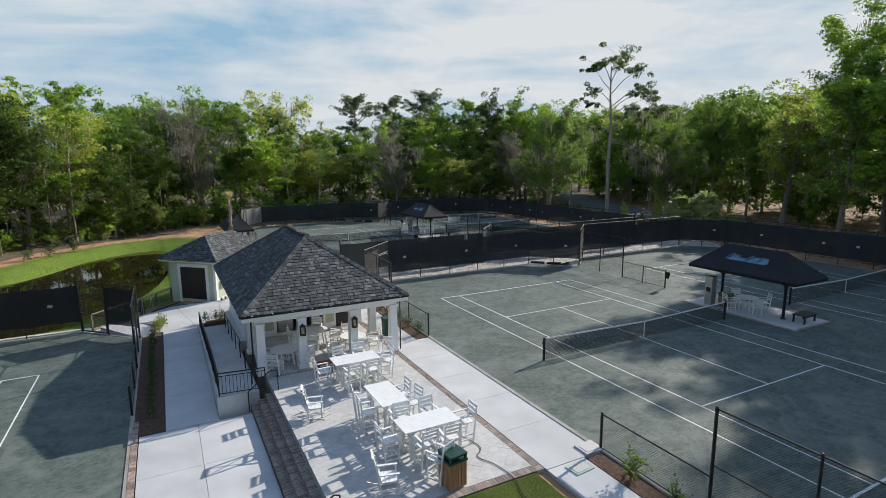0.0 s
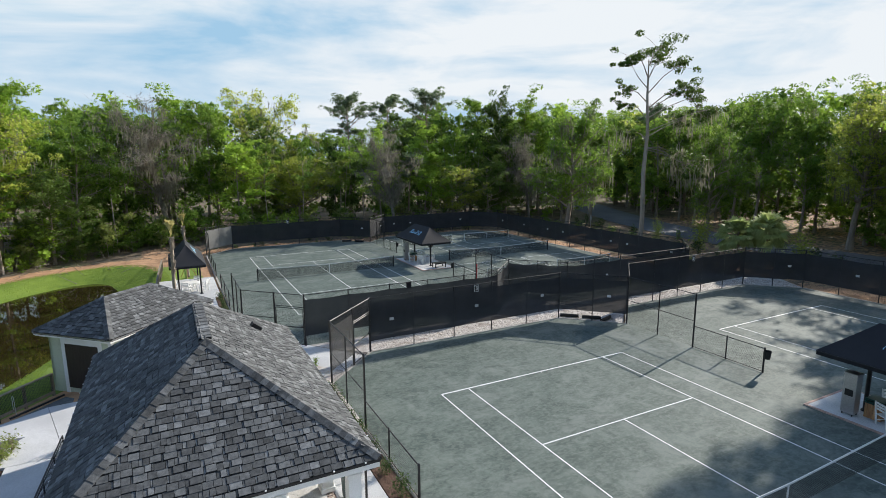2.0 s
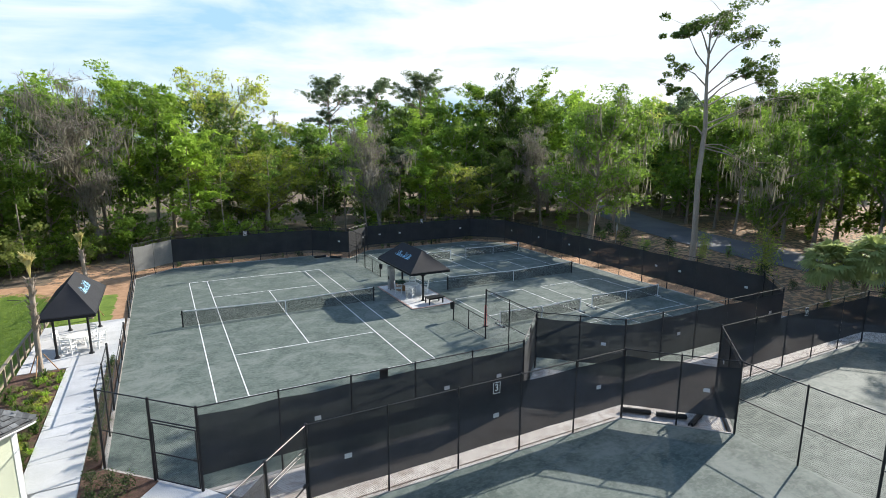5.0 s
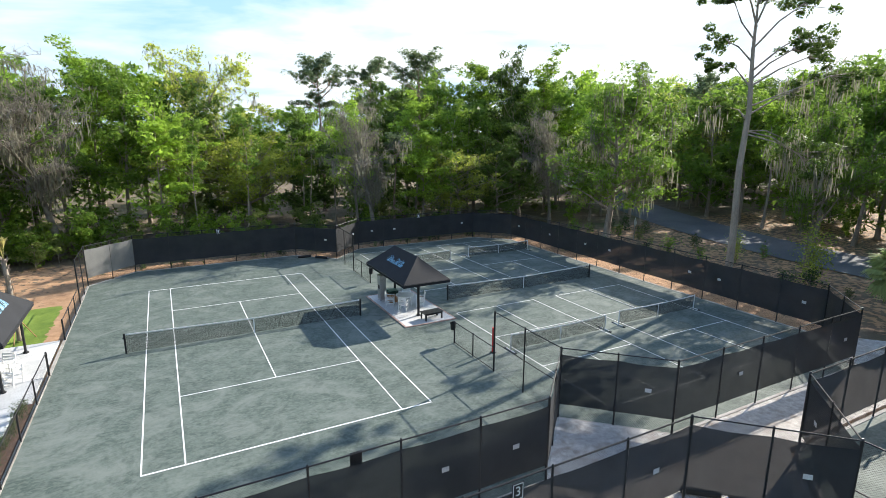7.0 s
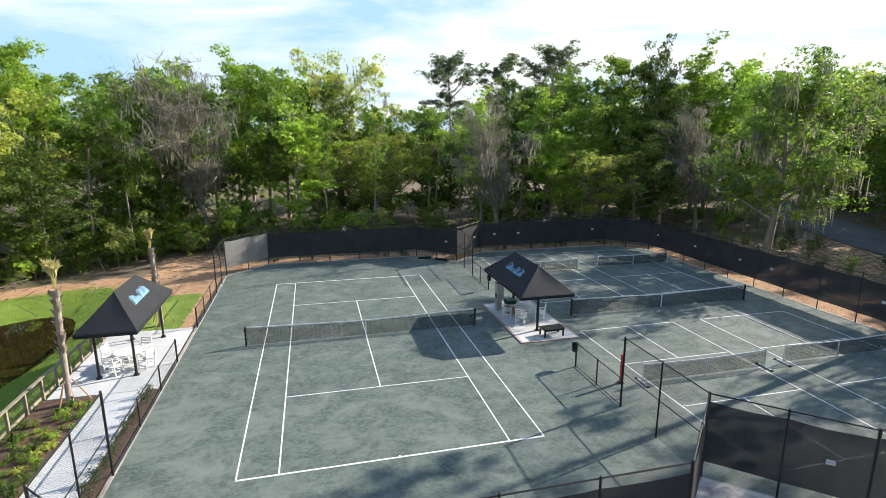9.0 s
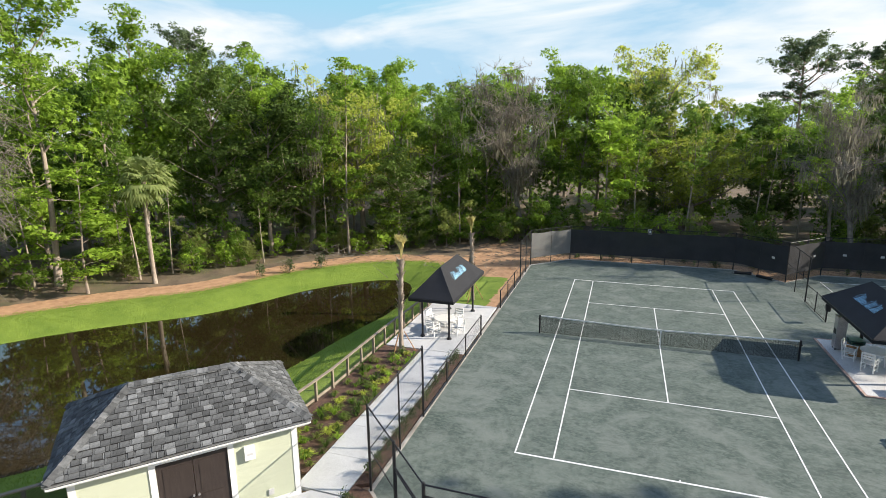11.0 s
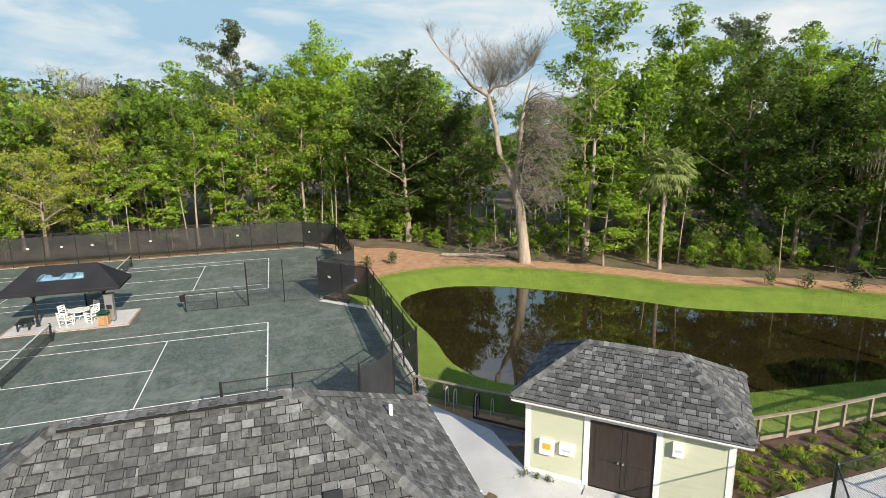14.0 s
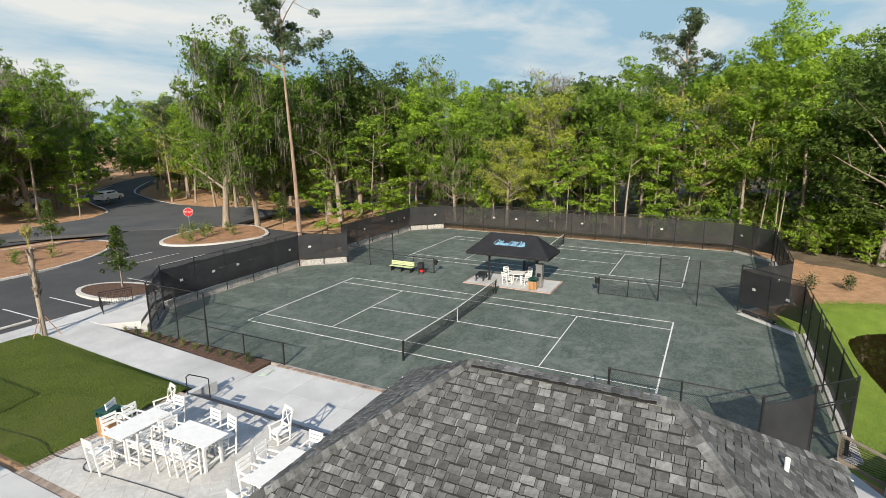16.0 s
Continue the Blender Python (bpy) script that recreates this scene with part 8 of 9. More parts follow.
nx_, ny_ = 24, 44
vs = [(-16.28 + 6.98 * i / nx_, -60.2 + 13.45 * j / ny_, lawn_z(-16.28 + 6.98 * i / nx_, -60.2 + 13.45 * j / ny_)) for j in range(ny_ + 1) for i in range(nx_ + 1)]
fs = [(j * (nx_ + 1) + i, j * (nx_ + 1) + i + 1, (j + 1) * (nx_ + 1) + i + 1, (j + 1) * (nx_ + 1) + i) for j in range(ny_) for i in range(nx_)]
tagged(obj("lawn", vs, fs, M["lawn"], smooth=True), "square of mown green lawn below the terrace", "lawn", kind="structure")
rng = np.random.default_rng(5)


def grass_blades(name, xs, ys, zs, h, material, label):
    n = len(xs)
    an = rng.uniform(0, 6.28, n)
    hh = h * rng.uniform(0.5, 1.2, n)
    dx, dy = np.cos(an) * 0.012, np.sin(an) * 0.012
    lx, ly = rng.normal(size=n) * hh * 0.5, rng.normal(size=n) * hh * 0.5
    v = np.stack([np.stack([xs - dx, ys - dy, zs], 1), np.stack([xs + dx, ys + dy, zs], 1), np.stack([xs + lx, ys + ly, zs + hh], 1)], 1).reshape(-1, 3)
    me = bpy.data.meshes.new(name)
    me.vertices.add(3 * n)
    me.vertices.foreach_set("co", v.ravel())
    me.loops.add(3 * n)
    me.loops.foreach_set("vertex_index", np.arange(3 * n, dtype=np.int32))
    me.polygons.add(n)
    me.polygons.foreach_set("loop_start", (np.arange(n) * 3).astype(np.int32))
    me.update(calc_edges=True)
    me.materials.append(material)
    return tagged(new(name, me), label, "grass", kind="stuff")


M["blade"] = leaf_mat("grass_blades", (0.066, 0.105, 0.018), (0.14, 0.185, 0.038), 0.3)
M["blade2"] = leaf_mat("pond_grass_blades", (0.12, 0.195, 0.026), (0.235, 0.315, 0.055), 0.3)
M["dryblade"] = leaf_mat("brush_blades", (0.10, 0.10, 0.03), (0.22, 0.2, 0.08), 0.3)
n_ = 42000
xs, ys = rng.uniform(-16.25, -9.32, n_), rng.uniform(-60.1, -46.8, n_)
grass_blades("lawn_grass", xs, ys, np.array([lawn_z(a, b) for a, b in zip(xs, ys)]), 0.05, M["blade"], "short green lawn blades")
xs, ys = rng.uniform(-47, -13, 240000), rng.uniform(-24, 17, 240000)
d_ = poly_dist(xs, ys, POND_S)
ok = (d_ > 0.1) & (d_ < 4.3) & ~((xs > -14.4) & (ys < 3.7)) & ~((ys < -20.5) & (xs > -24)) & ~((xs > -19.6) & (ys < -12.5))
xs, ys = xs[ok], ys[ok]
grass_blades("pond_grass", xs, ys, ground_z(xs, ys), 0.09, M["blade2"], "bright green grass on the pond bank")
xs, ys = rng.uniform(-70, 45, 90000), rng.uniform(-30, 34, 90000)
ed = np.array([edge_depth(a, b) for a, b in zip(xs[:26000], ys[:26000])])
ok = (ed > -0.6) & (ed < 7)
xs, ys = xs[:26000][ok], ys[:26000][ok]
grass_blades("brush_grass", xs, ys, ground_z(xs, ys), 0.5, M["dryblade"], "rough dry grass along the wood's edge")
for group_ in (lilies, box_shrub, pale_shrub, tall_shrub, young):
    pass

# ---- pond fence ----
def rail_fence(pts, label, wire="hogwire"):
    for a, b in zip(pts[:-1], pts[1:]):
        L = math.hypot(b[0] - a[0], b[1] - a[1])
        n = max(1, round(L / 1.35))
        za, zb = max(gz(*a), -0.55), max(gz(*b), -0.55)
        t = thing("wooden_fence", label, "fence", pose(a[0], a[1], za, 0, 0, math.degrees(math.atan2(b[1] - a[1], b[0] - a[0]))), group="pond fences")
        dz = zb - za
        for i in range(n + 1):
            x = L * i / n
            part("post", new_bm((x - 0.05, x + 0.05, -0.05, 0.05, -0.3 + dz * i / n, 1.1 + dz * i / n)), M["wood"], t)
        for z in (0.14, 1.06):
            bm = bmesh.new()
            vv = box(bm, 0, L, -0.07, 0.07, z, z + 0.045) if z > 1 else box(bm, 0, L, -0.09, -0.05, z, z + 0.13)
            for v in vv:
                v.co.z += dz * v.co.x / L
            part("rail", bm, M["wood"], t)
        obj("wire_panel", [(0, -0.052, 0.15), (L, -0.052, 0.15 + dz), (L, -0.052, 1.07 + dz), (0, -0.052, 1.07)], [(0, 1, 2, 3)], M[wire], t, "thin wire mesh")


rail_fence([(-13.85, 9.5), (-14.1, 3.8), (-14.25, -4.0), (-14.3, -9.5), (-14.6, -13.2)], "grey-brown timber fence with wire panels above the pond")
rail_fence([(-22.6, -22.5), (-20.2, -20.4), (-18.4, -18.6)], "grey-brown timber fence with dark mesh panels behind the shed", "netting")
t = thing("pipe_stand", "grey and black hoses bent over the pond fence", "pipes", pose(-20.5, -20.85, -0.6, 0, 0, 42))
for x, r_, mt_ in ((-0.9, 0.02, "tablet"), (-0.5, 0.02, "tablet"), (0.43, 0.022, "black"), (0.5, 0.022, "tablet"), (0.57, 0.022, "black"), (1.2, 0.013, "tablet")):
    bm = bmesh.new()
    bend = [(x, -0.14, 0.0), (x, -0.1, 0.7), (x + 0.01, -0.08, 1.05), (x + 0.02, -0.04, 1.13), (x + 0.02, 0.04, 1.13), (x + 0.03, 0.08, 1.05), (x + 0.04, 0.1, 0.35)]
    for a, b in zip(bend[:-1], bend[1:]):
        tube(bm, a, b, r_, 7)
    part("hose", bm, M[mt_], t)
for x in (-0.5, 0.5):
    part("foot", new_bm((x - 0.1, x + 0.1, -0.45, -0.25, 0.0, 0.12)), M["black"], t, "black pump foot")
t = thing("low_platform", "pale wet concrete pad with a black pipe beside the shed", "platform", pose(-18.0, -20.3, -0.32, 0, 0, 46))
part("deck", new_bm((-3.4, 0.9, -1.2, 0.7, -0.1, 0.1)), M["wet"], t, "wet dark concrete deck")
bm = bmesh.new()
tube(bm, (-1.5, 0.75, 0.2), (0.9, 0.75, 0.2), 0.05, 8)
part("pipe", bm, M["black"], t, "black pipe")


# ---- pickleball courts on the second north court ----
def pickle_lines(cx, cy):
    t = thing("pickleball_markings", "white lines of a pickleball court", "court lines", pose(cx, cy, ZN), group="pickleball court lines")
    w = 0.024
    for x in (-3.05, 3.05):
        part("line", new_bm((x - w, x + w, -6.7, 6.7, 0, 0.006)), M["line"], t)
    for y in (-6.7, -2.13, 2.13, 6.7):
        part("line", new_bm((-3.05, 3.05, y - w, y + w, 0, 0.006)), M["line"], t)
    for s in (-1, 1):
        part("line", new_bm((-w, w, min(s * 2.13, s * 6.7), max(s * 2.13, s * 6.7), 0, 0.006)), M["line"], t)


def portable_net(cx, cy, half=3.35):
    t = thing("portable_net", "portable pickleball net with white posts and tape", "net", pose(cx, cy, ZN), group="portable nets")
    for s in (-1, 1):
        bm = bmesh.new()
        tube(bm, (s * half, 0, 0.02), (s * half, 0, 0.95), 0.03, 8)
        tube(bm, (s * half, -0.45, 0.03), (s * half, 0.45, 0.03), 0.028, 6)
        part("post", bm, M["line"], t, "white steel post")
        part("foot", new_bm((s * half - 0.05, s * half + 0.05, -0.5, -0.4, 0, 0.06), (s * half - 0.05, s * half + 0.05, 0.4, 0.5, 0, 0.06)), M["black"], t)
    part("centre_leg", new_bm((-0.025, 0.025, -0.02, 0.02, 0, 0.84)), M["line"], t, "white centre leg")
    vs, fs, vb, fb = [], [], [], []
    for i in range(17):
        x = -half + 2 * half * i / 16
        h = 0.86 + 0.07 * (abs(x) / half) ** 2
        vs += [(x, 0.01, 0.06), (x, 0.01, h - 0.03)]
        vb += [(x, -0.012, h - 0.06), (x, 0.012, h - 0.06), (x, 0.012, h), (x, -0.012, h)]
    for i in range(16):
        fs.append((2 * i, 2 * i + 2, 2 * i + 3, 2 * i + 1))
        for k in range(4):
            fb.append((4 * i + k, 4 * i + 4 + k, 4 * i + 4 + (k + 1) % 4, 4 * i + (k + 1) % 4))
    obj("netting", vs, fs, M["netting"], t)
    obj("headband", vb, fb, M["line"], t, "white tape")


for px in (15.05, 23.1):
    for py in (-9.1, 9.6):
        pickle_lines(px, py)
for px, py in ((15.0, -8.95), (23.0, -8.75), (15.2, 10.4), (23.9, 10.7)):
    portable_net(px, py)


# ---- small courtside things ----
def post_bin(x, y, z):
    t = thing("hanging_bin", "small black basket hung on a fence post", "bin", pose(x, y, z), group="courtside bins")
    bm = bmesh.new()
    tube(bm, (0, 0, 0.75), (0, 0, 1.15), 0.13, 12, r2=0.17, cap=False)
    tube(bm, (0, 0, 0.75), (0, 0, 0.78), 0.13, 12)
    part("basket", bm, M["black"], t)
    part("bracket", new_bm((-0.02, 0.02, 0.12, 0.2, 0.9, 1.1)), M["black"], t)


for _, cx, cy, cz, s in PAIRS:
    for k in (1, -1):
        post_bin(cx + s * 9.5, cy + k * 6.5, cz)


def roller(x, y, z, rot, n=2):
    t = thing("drag_mat", "rolled black court drag mat on the ground", "mat", pose(x, y, z, 0, 0, rot), group="drag mats")
    bm = bmesh.new()
    tube(bm, (-0.6, 0, 0.11), (0.6, 0, 0.11), 0.11, 10)
    part("roll", bm, M["tyre"], t)
    bm = bmesh.new()
    tube(bm, (-0.68, 0, 0.11), (0.68, 0, 0.11), 0.03, 8)
    part("core", bm, M["steel"], t)


for x, y, z, r in ((10.4, -21.3, 0.05, -42), (11.4, -22.3, 0.05, -40), (12.0, -23.0, 0.05, 20), (-37.7, -23.7, ZW + 0.01, 38), (-38.5, -24.5, ZW + 0.01, 42), (7.0, 17.2, 0.0, 0), (8.3, 16.2, 0.0, -45)):
    roller(x, y, z, r)
slab("kerb_apron", [(-38.8, -25.0), (-36.2, -22.4), (-35.6, -22.4), (-38.55, -25.3)], ZW + 0.008, 0.1, M["kerb"])
tagged(bpy.data.objects["kerb_apron"], "pale concrete apron in the fence corner", "apron", kind="structure")

t = thing("ball_tube", "red upright ball tube beside the fence", "ball tube", pose(10.7, -8.7, 0.0))
bm = bmesh.new()
tube(bm, (0, 0, 0.05), (0, 0, 1.4), 0.07, 10)
part("tube", bm, M["red"], t)
part("base", new_bm((-0.12, 0.12, -0.12, 0.12, 0, 0.05)), M["black"], t)
t = thing("court_bench", "pale yellow-green slatted bench by the fence", "bench", pose(-38.55, -50.0, ZW, 0, 0, 90))
for k in range(3):
    part("back_slat", new_bm((-1.1, 1.1, 0.2, 0.23, 0.5 + 0.12 * k, 0.6 + 0.12 * k)), M["lime"], t)
    part("seat_slat", new_bm((-1.1, 1.1, -0.2 + 0.13 * k, -0.09 + 0.13 * k, 0.42, 0.45)), M["lime"], t)
for x in (-0.95, 0.0, 0.9):
    part("leg", new_bm((x, x + 0.05, -0.2, 0.2, 0, 0.42), (x, x + 0.05, 0.23, 0.27, 0, 0.85)), M["black"], t)
t = thing("ball_cart", "black and red ball cart beside the bench", "cart", pose(-38.45, -48.1, ZW, 0, 0, 15))
part("hopper", new_bm((-0.25, 0.25, -0.2, 0.2, 0.55, 0.95)), M["black"], t)
part("panel", new_bm((-0.27, -0.252, -0.2, 0.2, 0.1, 0.95)), M["red"], t, "red side panel")
for x in (-0.22, 0.18):
    for y in (-0.17, 0.13):
        part("leg", new_bm((x, x + 0.04, y, y + 0.04, 0, 0.55)), M["black"], t)
t = thing("drain_grate", "pale green drain box lid in the pavement", "drain", pose(-7.0, -46.5, 0.2))
part("frame", new_bm((-0.35, 0.35, -0.3, 0.3, 0.0, 0.05)), M["tablet"], t)
part("grate", new_bm((-0.27, 0.27, -0.22, 0.22, 0.05, 0.062)), M["kerb"], t)
M["drain"] = mat("pale_green_plastic", (0.30, 0.42, 0.36), (0.38, 0.5, 0.43), rough=0.6)
for x, y, z, r in ((-12.6, -18.6, -0.02, 46), (-19.1, -45.9, ZW + 0.01, 10), (-8.0, -47.2, 0.2, 5)):
    t = thing("drain_grate", "pale green drain box lid in the pavement", "drain", pose(x, y, z, 0, 0, r), group="drain lids")
    part("frame", new_bm((-0.36, 0.36, -0.26, 0.26, 0.0, 0.03)), M["drain"], t)
    part("grate", new_bm((-0.28, 0.28, -0.19, 0.19, 0.03, 0.04)), M["kerb"], t)

# garden hose left on the terrace
t = thing("garden_hose", "dark hose lying in a loop on the terrace", "hose")
cu = bpy.data.curves.new("hose", 'CURVE')
cu.dimensions = '3D'
cu.bevel_depth = 0.011
sp = cu.splines.new('BEZIER')
hp = [(-11.3, -31.8), (-10.95, -36.2), (-10.73, -38.1), (-10.42, -41.8), (-10.15, -44.1), (-10.05, -44.85), (-10.2, -45.05), (-10.38, -45.2), (-10.15, -45.85), (-10.06, -46.7), (-10.3, -47.6), (-10.1, -50.3)]
sp.bezier_points.add(len(hp) - 1)
for b_, (x, y) in zip(sp.bezier_points, hp):
    b_.co = (x, y, 0.222)
    b_.handle_left_type = b_.handle_right_type = 'AUTO'
cu.materials.append(M["tyre"])
tmp = new("hose_curve", cu)
dg = bpy.context.evaluated_depsgraph_get()
hm = bpy.data.meshes.new_from_object(tmp.evaluated_get(dg))
bpy.data.objects.remove(tmp)
o = new("hose", hm)
o.parent = t

# caution tape on stakes by the gate
t = thing("caution_tape", "yellow caution tape on stakes over fresh steps", "caution tape", pose(-8.0, -22.9, 0.03))
stk = [(-0.35, 0.9), (0.35, 0.7), (-0.4, -0.3), (0.5, -0.5)]
for x, y in stk:
    bm = bmesh.new()
    tube(bm, (x, y, -0.1), (x, y, 0.95), 0.02, 6)
    part("stake", bm, M["yellow"], t)
for (a, b), (c, d) in ((stk[0], stk[1]), (stk[1], stk[3]), (stk[2], stk[3])):
    obj("tape", [(a, b, 0.8), (c, d, 0.72), (c, d, 0.79), (a, b, 0.87)], [(0, 1, 2, 3)], M["yellow"], t)


def text_mesh(body, size, material, parent, m, name="lettering"):
    cu = bpy.data.curves.new(name, 'FONT')
    cu.body, cu.size, cu.extrude = body, size, 0.003
    cu.align_x, cu.align_y = 'CENTER', 'CENTER'
    tmp = new("tmp_text", cu)
    dg = bpy.context.evaluated_depsgraph_get()
    dg.update()
    me = bpy.data.meshes.new_from_object(tmp.evaluated_get(dg))
    bpy.data.objects.remove(tmp)
    me.materials.clear()
    me.materials.append(material)
    o = new(name, me)
    o.parent = parent
    o.matrix_basis = m
    return o


def plate(x, y, z, rot, body=None):
    t = thing("court_number_sign", "small black court number plate on the fence", "sign", pose(x, y, z, 0, 0, rot), group="court signs")
    part("plate", new_bm((-0.17, 0.17, -0.03, -0.018, -0.23, 0.23)), M["black"], t)
    part("border", new_bm((-0.15, 0.15, -0.034, -0.031, -0.21, -0.19), (-0.15, 0.15, -0.034, -0.031, 0.19, 0.21), (-0.15, -0.13, -0.034, -0.031, -0.19, 0.19), (0.13, 0.15, -0.034, -0.031, -0.19, 0.19)), M["line"], t)
    if body:
        text_mesh(body, 0.36, M["line"], t, pose(0, -0.036, 0, 90, 0, 0))
    else:
        part("mark", new_bm((-0.05, 0.05, -0.037, -0.034, -0.1, 0.1)), M["line"], t)


plate(2.95, -21.6, 3.0, 0, "3")
plate(0.0, -18.4, 2.83, 180)
plate(0.0, 18.4, 2.85, 0)
plate(22.0, -21.6, 3.0, 0)
plate(19.1, 18.4, 2.85, 0)
plate(-29.65, -22.2, 2.35, 0)

# low retaining walls where the west courts lie below the ground around them
wall_t = thing("retaining_wall", "white concrete retaining wall under the court fence", "wall", kind="structure")
o_in, o_out = pair_outline(-29.65, -40.6, -1, 0.16), pair_outline(-29.65, -40.6, -1, 0.46)
for i in range(len(o_in)):
    j = (i + 1) % len(o_in)
    ym = (o_in[i][1] + o_in[j][1]) / 2
    xm = (o_in[i][0] + o_in[j][0]) / 2
    top = None if -42.5 < xm < (-39.0 if ym < -56 else -35.2) and abs(o_in[i][1] - o_in[j][1]) > 1 else 0.02 if ym < -56 else -0.40 if ym > -27 else None
    if top is not None:
        q = [o_in[i], o_in[j], o_out[j], o_out[i]]
        slab("wall", q, top, 0.9, M["kerb"], wall_t)

# ---- roads, car park ----
def ribbon(name, line, half, z, material, label):
    vs, fs = [], []
    pts = []
    for (ax, ay), (bx, by) in zip(line[:-1], line[1:]):
        for k in range(6):
            pts.append((ax + (bx - ax) * k / 6, ay + (by - ay) * k / 6))
    pts.append(line[-1])
    sm = [(sum(p[0] for p in pts[max(0, i - 3):i + 4]) / len(pts[max(0, i - 3):i + 4]), sum(p[1] for p in pts[max(0, i - 3):i + 4]) / len(pts[max(0, i - 3):i + 4])) for i in range(len(pts))]
    for i, p in enumerate(sm):
        a, b = sm[max(0, i - 1)], sm[min(len(sm) - 1, i + 1)]
        d = Vector((b[0] - a[0], b[1] - a[1], 0)).normalized()
        nrm = Vector((-d.y, d.x, 0))
        for s in (-1, 1):
            q = Vector((*p, 0)) + nrm * half * s
            vs.append((q.x, q.y, max(gz(q.x, q.y), gz(*p)) + z))
    for i in range(len(sm) - 1):
        fs.append((2 * i, 2 * i + 1, 2 * i + 3, 2 * i + 2))
    return tagged(obj(name, vs, fs, material), label, "road", kind="structure")


ribbon("road", ROAD_E, 4.0, 0.08, M["oldroad"], "worn grey asphalt lane through the woods")
M["drive"] = mat("driveway_asphalt", (0.06, 0.063, 0.068), (0.088, 0.09, 0.095), scale=0.25, fine=40, c3=(0.11, 0.11, 0.112), rough=0.9, bump=0.3, dist=0.006)
ribbon("road", ROAD_SW, 4.6, 0.18, M["drive"], "grey asphalt drive curving away under trees")
ribbon("road", ROAD_SIDE, 3.6, 0.15, M["drive"], "grey asphalt side lane under trees")
tagged(slab("road_junction", [(-30, -94), (-36, -89), (-40, -86), (-43, -82), (-48, -79.5), (-57, -81), (-59.5, -90), (-57, -96), (-57, -105), (-50.6, -107), (-43, -101), (-34, -100)], 0.115, 0.3, M["drive"]), "grey asphalt junction of drive and side lane", "road", kind="structure")
for ln in ([(-89, -153.2), (-70.4, -135.2), (-61.6, -117.6), (-57.8, -104.8), (-57.6, -97), (-59.6, -91), (-70, -86.5)], [(-79, -152), (-61, -135.5), (-52.6, -118.5), (-49.8, -107.2), (-43, -101.4), (-34, -101.5)]):
    ribbon("kerb", ln, 0.16, 0.34, M["kerb"], "pale concrete kerb along the drive")
tagged(slab("car_park", [(14, -61.92), (-20.2, -61.92), (-27.0, -60.8), (-46.6, -60.8), (-46.6, -69.0), (-47.5, -84.0), (-40, -86.5), (14, -86.5)], 0.06, 0.3, M["asphalt"]), "dark new asphalt car park", "car park", kind="structure")


def island(poly, z, label, fill="straw"):
    poly = smooth_poly(poly, 2)
    cx, cy = sum(p[0] for p in poly) / len(poly), sum(p[1] for p in poly) / len(poly)
    inner = [(x + (cx - x) * 0.35 / max(0.4, math.hypot(x - cx, y - cy)), y + (cy - y) * 0.35 / max(0.4, math.hypot(x - cx, y - cy))) for x, y in poly]
    t = thing("kerb_island", label, "planting island", kind="structure")
    n = len(poly)
    vs = [(x, y, z + 0.15) for x, y in poly] + [(x, y, z + 0.15) for x, y in inner] + [(x, y, z - 0.05) for x, y in poly]
    fs = []
    for i in range(n):
        j = (i + 1) % n
        fs += [(i, j, n + j, n + i), (i, 2 * n + i, 2 * n + j, j)]
    obj("kerb", vs, fs, M["kerb"], t, "pale concrete kerb")
    obj("bed", [(x, y, z + 0.13) for x, y in inner], [list(range(n))], M[fill], t, "brown pine straw")
    return t


island([(-36.0, -72.5), (-34.8, -76.5), (-38.5, -79.5), (-45.5, -80.5), (-48.0, -76.0), (-44.0, -69.5), (-40.0, -70.0)], 0.06, "kerbed island with pine straw, shrubs and two trees")
island([(-21.6, -61.5), (-21.3, -66.0), (-23.0, -68.0), (-25.2, -66.0), (-25.6, -61.0)], 0.06, "small kerbed island with one young tree", "mulch")
island([(12, -75.4), (-17, -75.2), (-27, -75.2), (-33.5, -80.0), (-34.5, -84.5), (-29, -88.5), (12, -89.0)], 0.06, "long kerbed bed of pine straw between lot and drive")
for x, y, k in ((-24.1, -64.8, 1.05), (-29.8, -84.6, 1.1), (-24.6, -84.0, 1.0), (-13, -82, 1.0), (-47.5, -71.5, 0.95)):
    copy_thing(young[0], pose(x, y, 0.15, 0, 0, 60 * k) @ Matrix.Scale(k, 4))
for x, y in ((-21.5, -79.5), (-24.2, -79.5), (-27.1, -79.6), (-16.0, -78.5), (-38.0, -76.5), (-39.5, -75.0), (-41.5, -76.5), (-43.0, -75.5), (-42.0, -73.5), (-37.0, -74.0), (-40.5, -78.0)):
    copy_thing(stray.choice(pale_shrub), pose(x, y, 0.18, 0, 0, x * 33) @ Matrix.Scale(stray.uniform(1.3, 2.2), 4))
for i in range(9):
    x = -4.0 - 2.75 * i
    if -26 < x < -20.8:
        continue
    tagged(obj("parking_line", [(x - 0.05, -67.2, 0.064), (x + 0.05, -67.2, 0.064), (x + 0.05, -62.4, 0.064), (x - 0.05, -62.4, 0.064)], [(0, 1, 2, 3)], M["line"] if x < -17 or x > -8 else M["blue"]), "painted parking bay line", "parking line", kind="structure", group="parking lines")
for i in range(5):
    y = -63.2 - 2.7 * i
    tagged(obj("parking_line", [(-36.0 + 0.8 * i, y - 0.05, 0.064), (-36.0 + 0.8 * i, y + 0.05, 0.064), (-31.0 + 0.8 * i, y + 0.05, 0.064), (-31.0 + 0.8 * i, y - 0.05, 0.064)], [(0, 3, 2, 1)], M["line"]), "painted white parking bay line", "parking line", kind="structure", group="parking lines")
